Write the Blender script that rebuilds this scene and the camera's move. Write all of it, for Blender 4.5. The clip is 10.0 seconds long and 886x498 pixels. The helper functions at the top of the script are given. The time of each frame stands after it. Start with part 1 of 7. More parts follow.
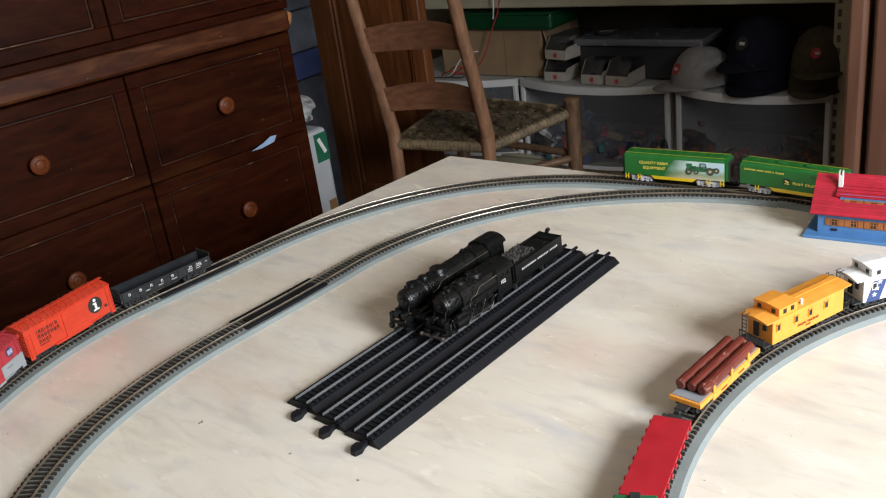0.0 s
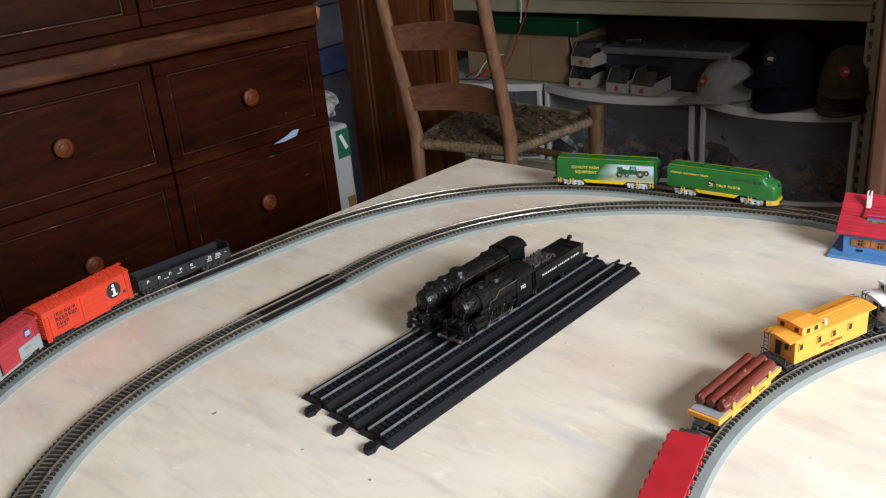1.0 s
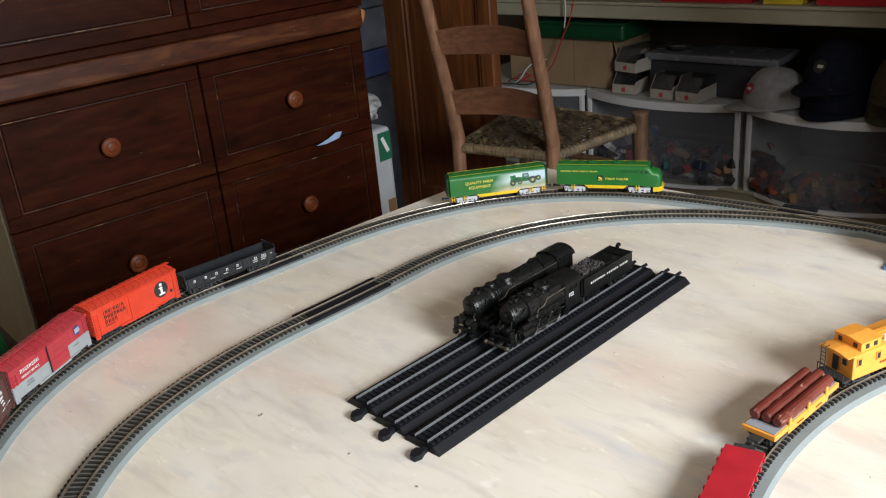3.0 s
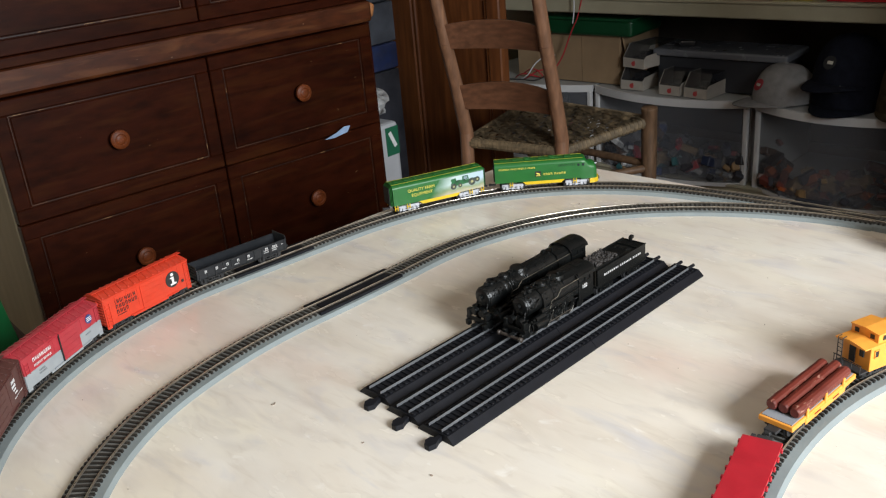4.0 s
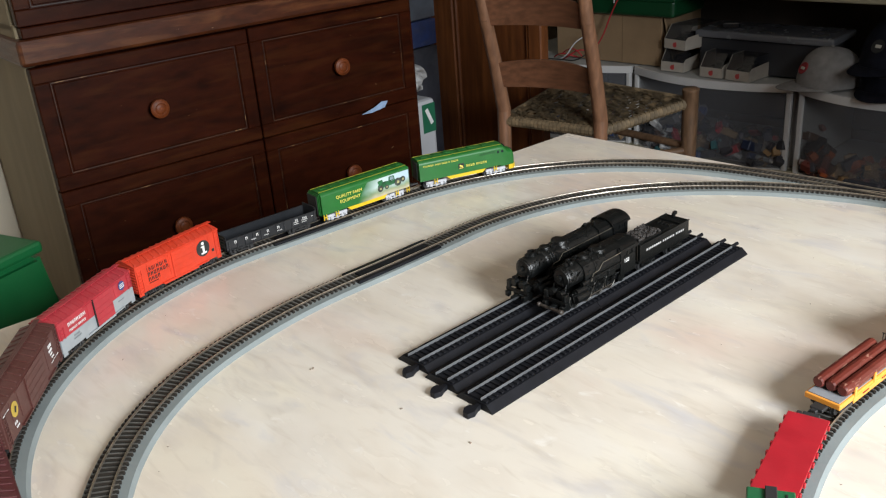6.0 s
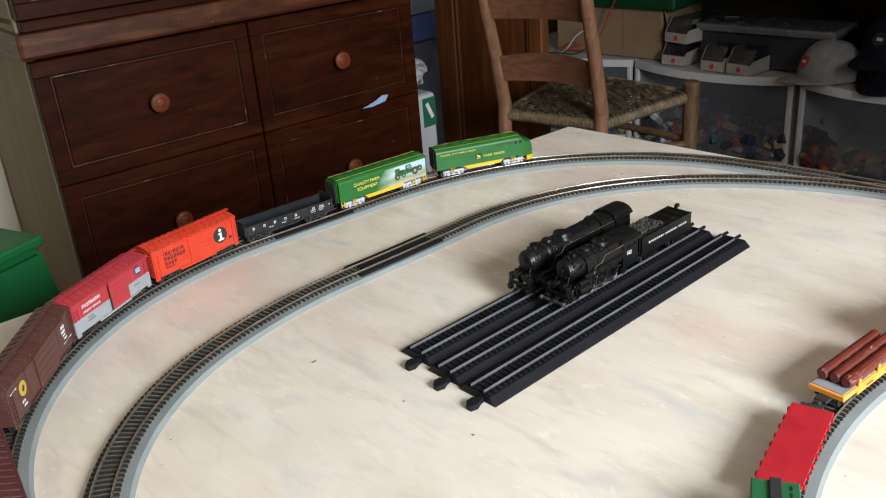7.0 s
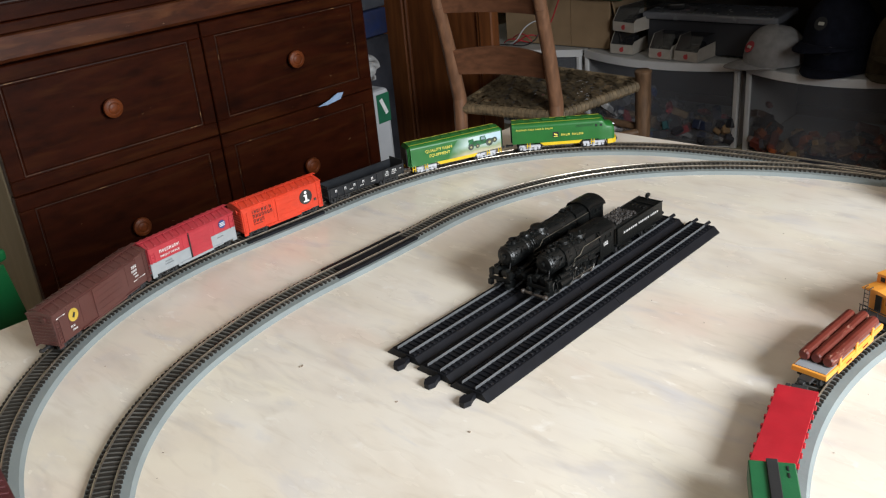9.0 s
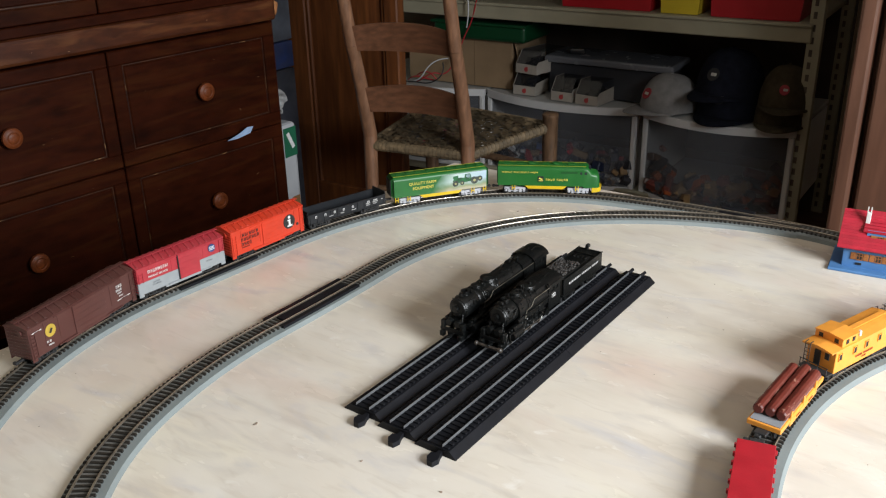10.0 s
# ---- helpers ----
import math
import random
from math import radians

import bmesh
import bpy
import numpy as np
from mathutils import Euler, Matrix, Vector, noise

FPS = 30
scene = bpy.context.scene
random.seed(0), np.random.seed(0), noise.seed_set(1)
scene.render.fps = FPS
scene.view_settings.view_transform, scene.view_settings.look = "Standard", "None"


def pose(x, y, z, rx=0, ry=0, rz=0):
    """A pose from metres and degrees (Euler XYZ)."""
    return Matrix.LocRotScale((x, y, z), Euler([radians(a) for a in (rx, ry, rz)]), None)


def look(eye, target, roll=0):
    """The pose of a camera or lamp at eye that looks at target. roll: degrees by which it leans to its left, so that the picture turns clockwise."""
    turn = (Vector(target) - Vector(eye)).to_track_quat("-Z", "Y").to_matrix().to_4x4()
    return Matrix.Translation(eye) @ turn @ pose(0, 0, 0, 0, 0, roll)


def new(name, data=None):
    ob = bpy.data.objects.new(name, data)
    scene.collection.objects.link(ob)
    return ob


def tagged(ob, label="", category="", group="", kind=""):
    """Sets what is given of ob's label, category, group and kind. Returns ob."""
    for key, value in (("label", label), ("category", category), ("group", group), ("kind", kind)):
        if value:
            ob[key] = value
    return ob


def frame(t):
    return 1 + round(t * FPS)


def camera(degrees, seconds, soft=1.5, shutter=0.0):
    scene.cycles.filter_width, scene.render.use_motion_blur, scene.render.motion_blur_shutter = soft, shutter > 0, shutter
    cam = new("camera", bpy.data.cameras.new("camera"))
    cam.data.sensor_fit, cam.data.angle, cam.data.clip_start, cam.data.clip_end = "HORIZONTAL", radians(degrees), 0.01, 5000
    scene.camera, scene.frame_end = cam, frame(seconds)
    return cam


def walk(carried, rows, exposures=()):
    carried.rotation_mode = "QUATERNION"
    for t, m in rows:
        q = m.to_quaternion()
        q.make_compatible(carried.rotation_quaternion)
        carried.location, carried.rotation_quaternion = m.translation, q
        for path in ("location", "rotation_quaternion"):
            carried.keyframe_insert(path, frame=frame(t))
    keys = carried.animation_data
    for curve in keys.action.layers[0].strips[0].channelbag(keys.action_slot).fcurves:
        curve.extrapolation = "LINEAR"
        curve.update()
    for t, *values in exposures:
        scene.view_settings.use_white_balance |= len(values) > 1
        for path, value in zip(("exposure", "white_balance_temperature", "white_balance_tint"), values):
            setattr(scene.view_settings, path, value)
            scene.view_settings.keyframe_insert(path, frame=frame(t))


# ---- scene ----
cam = camera(52.77, 10.0, soft=1.2)
PATH = [
    (0, (0.5565, -0.4651, 1.1104), (-0.0694, 0.2055, 0.7122), -7.84),
    (0.5, (0.5518, -0.4668, 1.1098), (-0.0833, 0.1914, 0.7055), -6.32),
    (1, (0.5460, -0.4674, 1.1098), (-0.0913, 0.1940, 0.7145), -5.45),
    (1.5, (0.5401, -0.4661, 1.1108), (-0.1078, 0.1863, 0.7178), -5.64),
    (2, (0.5336, -0.4665, 1.1098), (-0.1231, 0.1781, 0.7185), -5.71),
    (2.5, (0.5306, -0.4701, 1.1115), (-0.1330, 0.1691, 0.7230), -5.46),
    (4, (0.5199, -0.4810, 1.1004), (-0.1484, 0.1528, 0.7108), -5.09),
    (4.5, (0.5131, -0.4884, 1.0974), (-0.1620, 0.1361, 0.7047), -5.19),
    (5, (0.5116, -0.4883, 1.0964), (-0.1665, 0.1339, 0.7053), -5.01),
    (5.5, (0.5129, -0.4875, 1.0898), (-0.1618, 0.1314, 0.6876), -4.83),
    (6, (0.5095, -0.4913, 1.0838), (-0.1772, 0.1133, 0.6802), -4.48),
    (7.5, (0.5063, -0.4949, 1.0794), (-0.1764, 0.1078, 0.6663), -4.66),
    (8, (0.5036, -0.5014, 1.0764), (-0.1762, 0.1007, 0.6577), -4.91),
    (8.5, (0.4956, -0.5121, 1.0751), (-0.1891, 0.0838, 0.6554), -5.68),
    (9, (0.4816, -0.5196, 1.0912), (-0.1595, 0.1221, 0.6704), -5.39),
    (9.5, (0.4360, -0.5263, 1.1109), (-0.1290, 0.1995, 0.7186), -4.51),
    (10, (0.4063, -0.5617, 1.1195), (-0.1353, 0.1773, 0.7188), -1.32),
]
walk(cam, [(t, look(eye, target, roll)) for t, eye, target, roll in PATH], exposures=((0, 0.0), (1.5, 0.06), (2.5, 0.08), (4.5, 0.13), (6, 0.18), (8.6, 0.17), (9.4, 0.07), (10, 0.04)))

# ---- world and light ----
world = bpy.data.worlds.new("world")
scene.world = world
world.use_nodes = True
wn = world.node_tree
bg = wn.nodes["Background"]
sky = wn.nodes.new("ShaderNodeTexSky")
sky.sky_type = "NISHITA"
sky.sun_disc = False
sky.sun_elevation = radians(42)
sky.sun_rotation = radians(200)
wn.links.new(sky.outputs["Color"], bg.inputs["Color"])
bg.inputs["Strength"].default_value = 0.12


def area_lamp(name, eye, target, sx, sy, watts, colour):
    d = bpy.data.lights.new(name, "AREA")
    d.shape, d.size, d.size_y, d.energy, d.color = "RECTANGLE", sx, sy, watts, colour
    ob = new(name, d)
    ob.matrix_world = look(eye, target)
    return ob


# daylight in the window opening beside the table
area_lamp("window_light_east", (1.90, -0.05, 1.50), (0.3, 0.2, 0.6), 0.88, 0.78, 81, (0.955, 1.0, 1.03))

# ---- materials ----


def material(name, colour, rough=0.5, metal=0.0, vary=0.12, scale=8.0, bump=0.0, bump_scale=60.0, stain=None, stain_amount=0.0, stain_scale=3.0, coat=0.0, spec=0.5, stretch=None, per_object=0.0):
    """Principled surface with two scales of colour variation and fine relief, in metres of object space."""
    m = bpy.data.materials.new(name)
    m.use_nodes = True
    nt = m.node_tree
    b = nt.nodes["Principled BSDF"]
    b.inputs["Roughness"].default_value = rough
    b.inputs["Metallic"].default_value = metal
    b.inputs["Coat Weight"].default_value = coat
    b.inputs["Coat Roughness"].default_value = 0.25
    b.inputs["Specular IOR Level"].default_value = spec
    tc = nt.nodes.new("ShaderNodeTexCoord")
    src = tc.outputs["Object"]
    if stretch:
        mp = nt.nodes.new("ShaderNodeMapping")
        mp.inputs["Scale"].default_value = stretch
        nt.links.new(src, mp.inputs["Vector"])
        src = mp.outputs["Vector"]

    def tex(s, detail=4.0, distortion=0.0):
        t = nt.nodes.new("ShaderNodeTexNoise")
        t.inputs["Scale"].default_value, t.inputs["Detail"].default_value, t.inputs["Distortion"].default_value = s, detail, distortion
        nt.links.new(src, t.inputs["Vector"])
        return t.outputs["Fac"]

    def mix(fac, a, c, amount=1.0):
        r = nt.nodes.new("ShaderNodeMapRange")
        r.inputs["From Min"].default_value, r.inputs["From Max"].default_value = 0.3, 0.7
        r.inputs["To Max"].default_value = amount
        nt.links.new(fac, r.inputs["Value"])
        x = nt.nodes.new("ShaderNodeMix")
        x.data_type = "RGBA"
        nt.links.new(r.outputs["Result"], x.inputs["Factor"])
        for socket, v in ((x.inputs["A"], a), (x.inputs["B"], c)):
            if isinstance(v, tuple):
                socket.default_value = (*v, 1)
            else:
                nt.links.new(v, socket)
        return x.outputs["Result"]

    lo = tuple(max(0.0, c * (1 - vary)) for c in colour)
    hi = tuple(min(1.0, c * (1 + vary)) for c in colour)
    col = mix(tex(scale, 5.0), lo, hi)
    if stain:
        col = mix(tex(stain_scale, 6.0, 0.6), col, stain, stain_amount)
    if per_object:
        info = nt.nodes.new("ShaderNodeObjectInfo")
        hsv = nt.nodes.new("ShaderNodeHueSaturation")
        r = nt.nodes.new("ShaderNodeMapRange")
        r.inputs["To Min"].default_value, r.inputs["To Max"].default_value = 1 - per_object, 1 + per_object
        nt.links.new(info.outputs["Random"], r.inputs["Value"])
        nt.links.new(r.outputs["Result"], hsv.inputs["Value"])
        nt.links.new(col, hsv.inputs["Color"])
        col = hsv.outputs["Color"]
    nt.links.new(col, b.inputs["Base Color"])
    rr = nt.nodes.new("ShaderNodeMapRange")
    rr.inputs["To Min"].default_value, rr.inputs["To Max"].default_value = max(0.02, rough - 0.1), min(1.0, rough + 0.1)
    nt.links.new(tex(scale * 2.3), rr.inputs["Value"])
    nt.links.new(rr.outputs["Result"], b.inputs["Roughness"])
    if bump:
        bp = nt.nodes.new("ShaderNodeBump")
        bp.inputs["Strength"].default_value, bp.inputs["Distance"].default_value = bump, 0.002
        nt.links.new(tex(bump_scale, 6.0), bp.inputs["Height"])
        nt.links.new(bp.outputs["Normal"], b.inputs["Normal"])
    return m


def overlay(m, tint, scale, lo, hi, amount, stretch, detail=5.0, distortion=0.8):
    """One more layer of marks over a material's colour, where a noise lies between lo and hi."""
    nt = m.node_tree
    b = nt.nodes["Principled BSDF"]
    col = b.inputs["Base Color"].links[0].from_socket
    tc = nt.nodes.new("ShaderNodeTexCoord")
    mp = nt.nodes.new("ShaderNodeMapping")
    mp.inputs["Scale"].default_value = stretch
    mp.inputs["Rotation"].default_value = (0, 0, radians(-9))
    n = nt.nodes.new("ShaderNodeTexNoise")
    n.inputs["Scale"].default_value, n.inputs["Detail"].default_value, n.inputs["Distortion"].default_value = scale, detail, distortion
    r = nt.nodes.new("ShaderNodeMapRange")
    r.inputs["From Min"].default_value, r.inputs["From Max"].default_value, r.inputs["To Max"].default_value = lo, hi, amount
    x = nt.nodes.new("ShaderNodeMix")
    x.data_type = "RGBA"
    x.inputs["B"].default_value = (*tint, 1)
    nt.links.new(tc.outputs["Object"], mp.inputs["Vector"])
    nt.links.new(mp.outputs["Vector"], n.inputs["Vector"])
    nt.links.new(n.outputs["Fac"], r.inputs["Value"])
    nt.links.new(r.outputs["Result"], x.inputs["Factor"])
    nt.links.new(col, x.inputs["A"])
    nt.links.new(x.outputs["Result"], b.inputs["Base Color"])


def clear(name, colour, rough=0.3, alpha=0.35):
    """Cloudy see-through plastic."""
    m = bpy.data.materials.new(name)
    m.use_nodes = True
    nt = m.node_tree
    b = nt.nodes["Principled BSDF"]
    b.inputs["Base Color"].default_value = (*colour, 1)
    b.inputs["Roughness"].default_value = rough
    b.inputs["Alpha"].default_value = alpha
    return m


MAT = {}


def mat(key, *a, **k):
    if key not in MAT:
        MAT[key] = material(key, *a, **k)
    return MAT[key]


# ---- mesh tools ----


def add_box(bm, c, s, bev=0.0, rot=None, seg=1):
    """A box of size s round c, with chamfered edges, turned by rot (degrees)."""
    t = bmesh.new()
    bmesh.ops.create_cube(t, size=1.0)
    bmesh.ops.scale(t, vec=s, verts=t.verts)
    if bev > 0:
        bmesh.ops.bevel(t, geom=list(t.edges), offset=min(bev, 0.45 * min(s)), segments=seg, affect="EDGES", profile=0.5)
    m = pose(*c, *(rot or (0, 0, 0)))
    bmesh.ops.transform(t, matrix=m, verts=t.verts)
    merge(bm, t)
    return bm


def merge(bm, t):
    me = bpy.data.meshes.new("tmp")
    t.to_mesh(me)
    t.free()
    bm.from_mesh(me)
    bpy.data.meshes.remove(me)


def add_rod(bm, a, b, r0, r1=None, seg=10, caps=True):
    """A round rod from a to b."""
    a, b = Vector(a), Vector(b)
    r1 = r0 if r1 is None else r1
    d = b - a
    t = bmesh.new()
    bmesh.ops.create_cone(t, cap_ends=caps, segments=seg, radius1=r0, radius2=r1, depth=d.length)
    m = Matrix.Translation((a + b) / 2) @ d.to_track_quat("Z", "Y").to_matrix().to_4x4()
    bmesh.ops.transform(t, matrix=m, verts=t.verts)
    merge(bm, t)
    return bm


def add_turned(bm, profile, base, axis, seg=14):
    """A turned solid: (distance along the axis, radius) pairs from base along axis."""
    q = Vector(axis).to_track_quat("Z", "Y").to_matrix()
    rings = []
    for h, r in profile:
        rings.append([bm.verts.new(Vector(base) + q @ Vector((r * math.cos(2 * math.pi * i / seg), r * math.sin(2 * math.pi * i / seg), h))) for i in range(seg)])
    for lo, hi in zip(rings, rings[1:]):
        for i in range(seg):
            bm.faces.new((lo[i], lo[(i + 1) % seg], hi[(i + 1) % seg], hi[i]))
    bm.faces.new(rings[0][::-1])
    bm.faces.new(rings[-1])
    return bm


def add_prism(bm, outline, lo, hi, axis="x"):
    """A convex or plain outline of (u, v) pushed out from lo to hi along an axis: x: (u,v)=(y,z); y: (x,z); z: (x,y)."""
    def put(w, u, v):
        return {"x": (w, u, v), "y": (u, w, v), "z": (u, v, w)}[axis]

    a = [bm.verts.new(put(lo, *p)) for p in outline]
    b = [bm.verts.new(put(hi, *p)) for p in outline]
    n = len(outline)
    fs = [bm.faces.new(a), bm.faces.new(b)]
    for i in range(n):
        fs.append(bm.faces.new((a[i], b[i], b[(i + 1) % n], a[(i + 1) % n])))
    bmesh.ops.recalc_face_normals(bm, faces=fs)
    return bm


def add_sweep(bm, line, section, closed=False):
    """A section of (left, up) corners swept along a flat line of (x, y, heading); heading is clockwise from +y."""
    rings = []
    for x, y, h in line:
        lx, ly = -math.cos(h), math.sin(h)
        rings.append([bm.verts.new((x + lx * u, y + ly * u, v)) for u, v in section])
    n = len(section)
    for lo, hi in zip(rings, rings[1:]):
        for i in range(n):
            bm.faces.new((lo[i], lo[(i + 1) % n], hi[(i + 1) % n], hi[i]))
    if not closed:
        bm.faces.new(rings[0])
        bm.faces.new(rings[-1][::-1])
    bmesh.ops.recalc_face_normals(bm, faces=bm.faces)
    return bm


def smooth(ob, angle=40):
    for p in ob.data.polygons:
        p.use_smooth = True
    ob.data.set_sharp_from_angle(angle=radians(angle))
    return ob


def part(name, bm, material_, parent=None, label="", soft=False):
    """Link a bmesh as one mesh object, under a thing or a part."""
    me = bpy.data.meshes.new(name)
    bm.to_mesh(me)
    bm.free()
    me.materials.append(material_)
    ob = new(name, me)
    if parent:
        ob.parent = parent
    if label:
        ob["label"] = label
    if soft:
        smooth(ob)
    return ob


def share(name, me, parent, m):
    """One more object on a mesh that is there already."""
    ob = new(name, me)
    ob.parent = parent
    ob.matrix_basis = m
    return ob


def thing(name, label, category, group="", kind="", m=None):
    ob = new(name)
    ob.empty_display_size = 0.02
    if m is not None:
        ob.matrix_basis = m
    return tagged(ob, label, category, group, kind)


def letters(name, text, size, parent, m, material_, extrude=0.0002, align="LEFT", label=""):
    """Printed words as a thin mesh in the built-in font."""
    cu = bpy.data.curves.new(name, "FONT")
    cu.body, cu.size, cu.extrude, cu.align_x = text, size, extrude, align
    tmp = new(name, cu)
    me = bpy.data.meshes.new_from_object(tmp)
    bpy.data.objects.remove(tmp)
    me.materials.append(material_)
    ob = new(name, me)
    ob.parent = parent
    ob.matrix_basis = m
    if label:
        ob["label"] = label
    return ob


def bars(bm, x, z, widths, h, y, gap):
    """A row of plain printed bars on a wall that faces -y: two uprights and a tie for each sign."""
    for k, w in enumerate(widths):
        add_box(bm, (x + w * 0.16, y, z), (w * 0.24, 0.0004, h))
        if w > h * 0.45:
            add_box(bm, (x + w * 0.80, y - 0.00005, z), (w * 0.20, 0.0004, h * 0.92))
            add_box(bm, (x + w * 0.5, y - 0.0001, z + (0.4, 0.0, -0.4)[k % 3] * h), (w * 0.7, 0.0004, h * 0.2))
        x += w + gap
    return bm

# ---- the plan ----
TOP = 0.60  # the table's top
RAIL = TOP + 0.0098  # the rails' top

WHITE_WALL = mat("cream wall paint", (0.62, 0.56, 0.45), 0.8, vary=0.08, scale=3, bump=0.15, bump_scale=40)
BROWN_WALL = mat("brown wall panelling", (0.26, 0.18, 0.12), 0.6, vary=0.2, scale=4, stretch=(8, 8, 1))
CEIL = mat("white ceiling paint", (0.70, 0.67, 0.62), 0.9, vary=0.04)
FLOORM = mat("brown floor boards", (0.16, 0.085, 0.045), 0.5, vary=0.3, scale=5, stretch=(1, 12, 1), bump=0.1)
MAHOG = mat("dark mahogany", (0.023, 0.0046, 0.0013), 0.42, spec=0.09, vary=0.5, scale=6, stretch=(3, 1, 9), bump=0.12, bump_scale=120, stain=(0.042, 0.0085, 0.0032), stain_amount=0.6, stain_scale=2.5)
MAHOGRAIL = mat("worn mahogany moulding", (0.062, 0.0165, 0.005), 0.42, spec=0.3, vary=0.4, scale=7, stretch=(3, 1, 9), bump=0.15, bump_scale=90, stain=(0.045, 0.011, 0.006), stain_amount=0.4, stain_scale=3)
overlay(MAHOG, (0.062, 0.019, 0.005), 3, 0.52, 0.72, 0.5, (1.2, 1, 12))
overlay(MAHOG, (0.006, 0.0015, 0.001), 2.5, 0.52, 0.72, 0.6, (1, 1, 4))
overlay(MAHOG, (0.22, 0.12, 0.06), 55, 0.765, 0.785, 0.7, (1, 1, 2.5), 2.0)
overlay(MAHOGRAIL, (0.17, 0.064, 0.022), 4, 0.52, 0.7, 0.6, (1.5, 1, 10))
overlay(MAHOGRAIL, (0.35, 0.22, 0.13), 45, 0.76, 0.78, 0.7, (1, 1, 3), 2.0)
KNOBWOOD = mat("orange turned knob wood", (0.15, 0.036, 0.009), 0.5, vary=0.35, scale=40, spec=0.3)
GROOVE = mat("rubbed gold groove", (0.045, 0.017, 0.006), 0.5, vary=0.8, scale=30)
overlay(GROOVE, (0.012, 0.003, 0.0015), 9, 0.44, 0.54, 0.95, (1, 1, 1))
overlay(GROOVE, (0.30, 0.17, 0.07), 22, 0.60, 0.68, 0.9, (1, 1, 1))


def room():
    bm = bmesh.new()
    add_box(bm, (0, 0.25, -0.05), (4.2, 5.0, 0.1))
    tagged(part("floor", bm, FLOORM), "dark brown wooden floor", "floor", kind="structure")
    bm = bmesh.new()
    add_box(bm, (0, 0.25, 2.55), (4.2, 5.0, 0.1))
    tagged(part("ceiling", bm, CEIL), "plain white painted ceiling", "ceiling", kind="structure")
    bm = bmesh.new()
    add_box(bm, (-1.875, 0.25, 1.25), (0.1, 5.0, 2.5))
    tagged(part("wall_west", bm, WHITE_WALL), "cream painted wall behind the chest of drawers", "wall", kind="structure")
    bm = bmesh.new()
    add_box(bm, (0, 2.68, 1.25), (4.2, 0.1, 2.5))
    tagged(part("wall_north", bm, WHITE_WALL), "cream painted wall behind the shelves", "wall", kind="structure")
    # east wall with its window opening
    bm = bmesh.new()
    for y0, y1, z0, z1 in ((-2.25, -0.8, 0, 2.5), (0.7, 2.75, 0, 2.5), (-0.8, 0.7, 0, 0.95), (-0.8, 0.7, 2.15, 2.5)):
        add_box(bm, (1.97, (y0 + y1) / 2, (z0 + z1) / 2), (0.1, y1 - y0, z1 - z0))
    tagged(part("wall_east", bm, BROWN_WALL), "brown panelled wall with a window", "wall", kind="structure")
    bm = bmesh.new()
    add_box(bm, (0, -2.2, 1.25), (4.2, 0.1, 2.5))
    tagged(part("wall_south", bm, BROWN_WALL), "plain brown panelled wall", "wall", kind="structure")

    # unseen partition behind the table, placed to set how much light enters the closet
    bm = bmesh.new()
    add_box(bm, (1.16, 1.150, 1.25), (1.52, 0.055, 2.5))
    add_box(bm, (-0.7125, 1.150, 2.35), (2.225, 0.055, 0.30))
    tagged(part("wall_closet", bm, BROWN_WALL), "unseen brown partition and lintel, set to trim light in the closet", "wall", kind="structure")


room()

# ---- table and track ----


def table_paint():
    """Thin white wash over plywood: soft cream clouds, pinkish and grey smears, chalky flecks."""
    m = mat("whitewashed table paint", (0.755, 0.675, 0.565), 0.25, vary=0.04, scale=6, stretch=(1.0, 2.2, 1), stain=(0.82, 0.79, 0.73), stain_amount=0.75, stain_scale=3.5, bump=0.05, bump_scale=60)
    overlay(m, (0.60, 0.52, 0.43), 7, 0.48, 0.72, 0.42, (1, 2.4, 1))  # tan brush clouds
    overlay(m, (0.84, 0.78, 0.64), 4.5, 0.50, 0.68, 0.55, (1, 1.8, 1))  # cream patches
    overlay(m, (0.70, 0.51, 0.43), 2.6, 0.53, 0.70, 0.5, (1, 1.4, 1))  # pinkish smears
    overlay(m, (0.47, 0.43, 0.42), 9, 0.54, 0.78, 0.45, (1, 3.2, 1), 8.0)  # grey streaks
    overlay(m, (0.48, 0.49, 0.57), 10, 0.57, 0.76, 0.45, (1, 2.0, 1), 8.0)  # bluish smudges
    overlay(m, (0.55, 0.47, 0.38), 20, 0.54, 0.78, 0.40, (1, 4.5, 1), 8.0)  # fine brown brush marks
    overlay(m, (0.93, 0.90, 0.85), 30, 0.66, 0.76, 0.55, (1, 1.8, 1), 5.0)  # chalky flecks
    return m


PAINT = table_paint()
RAWPLY = mat("raw plywood edge", (0.33, 0.2, 0.1), 0.7, vary=0.3, scale=10, stretch=(1, 1, 30))
FOAM = mat("pale grey track foam", (0.228, 0.258, 0.258), 0.8, spec=0.2, vary=0.07, scale=20, bump=0.2, bump_scale=300)
TIEBLACK = mat("black brown tie plastic", (0.017, 0.014, 0.011), 0.5, vary=0.3, scale=60, per_object=0.25)
RAILM = mat("brown oxidised rail side", (0.17, 0.145, 0.115), 0.42, metal=0.45, vary=0.3, scale=30)
TIEWEB = mat("dusty grey foam between the ties", (0.125, 0.122, 0.112), 0.6, vary=0.4, scale=40)
RAILTOP = mat("polished rail head", (0.70, 0.64, 0.54), 0.3, metal=1.0, vary=0.2, scale=30)
RAILGREY = mat("grey steel rail", (0.24, 0.25, 0.265), 0.38, metal=0.6, vary=0.15, scale=30)
BLACKP = mat("black moulded plastic", (0.0068, 0.0073, 0.0100), 0.55, spec=0.22, vary=0.25, scale=80, bump=0.1, bump_scale=300)
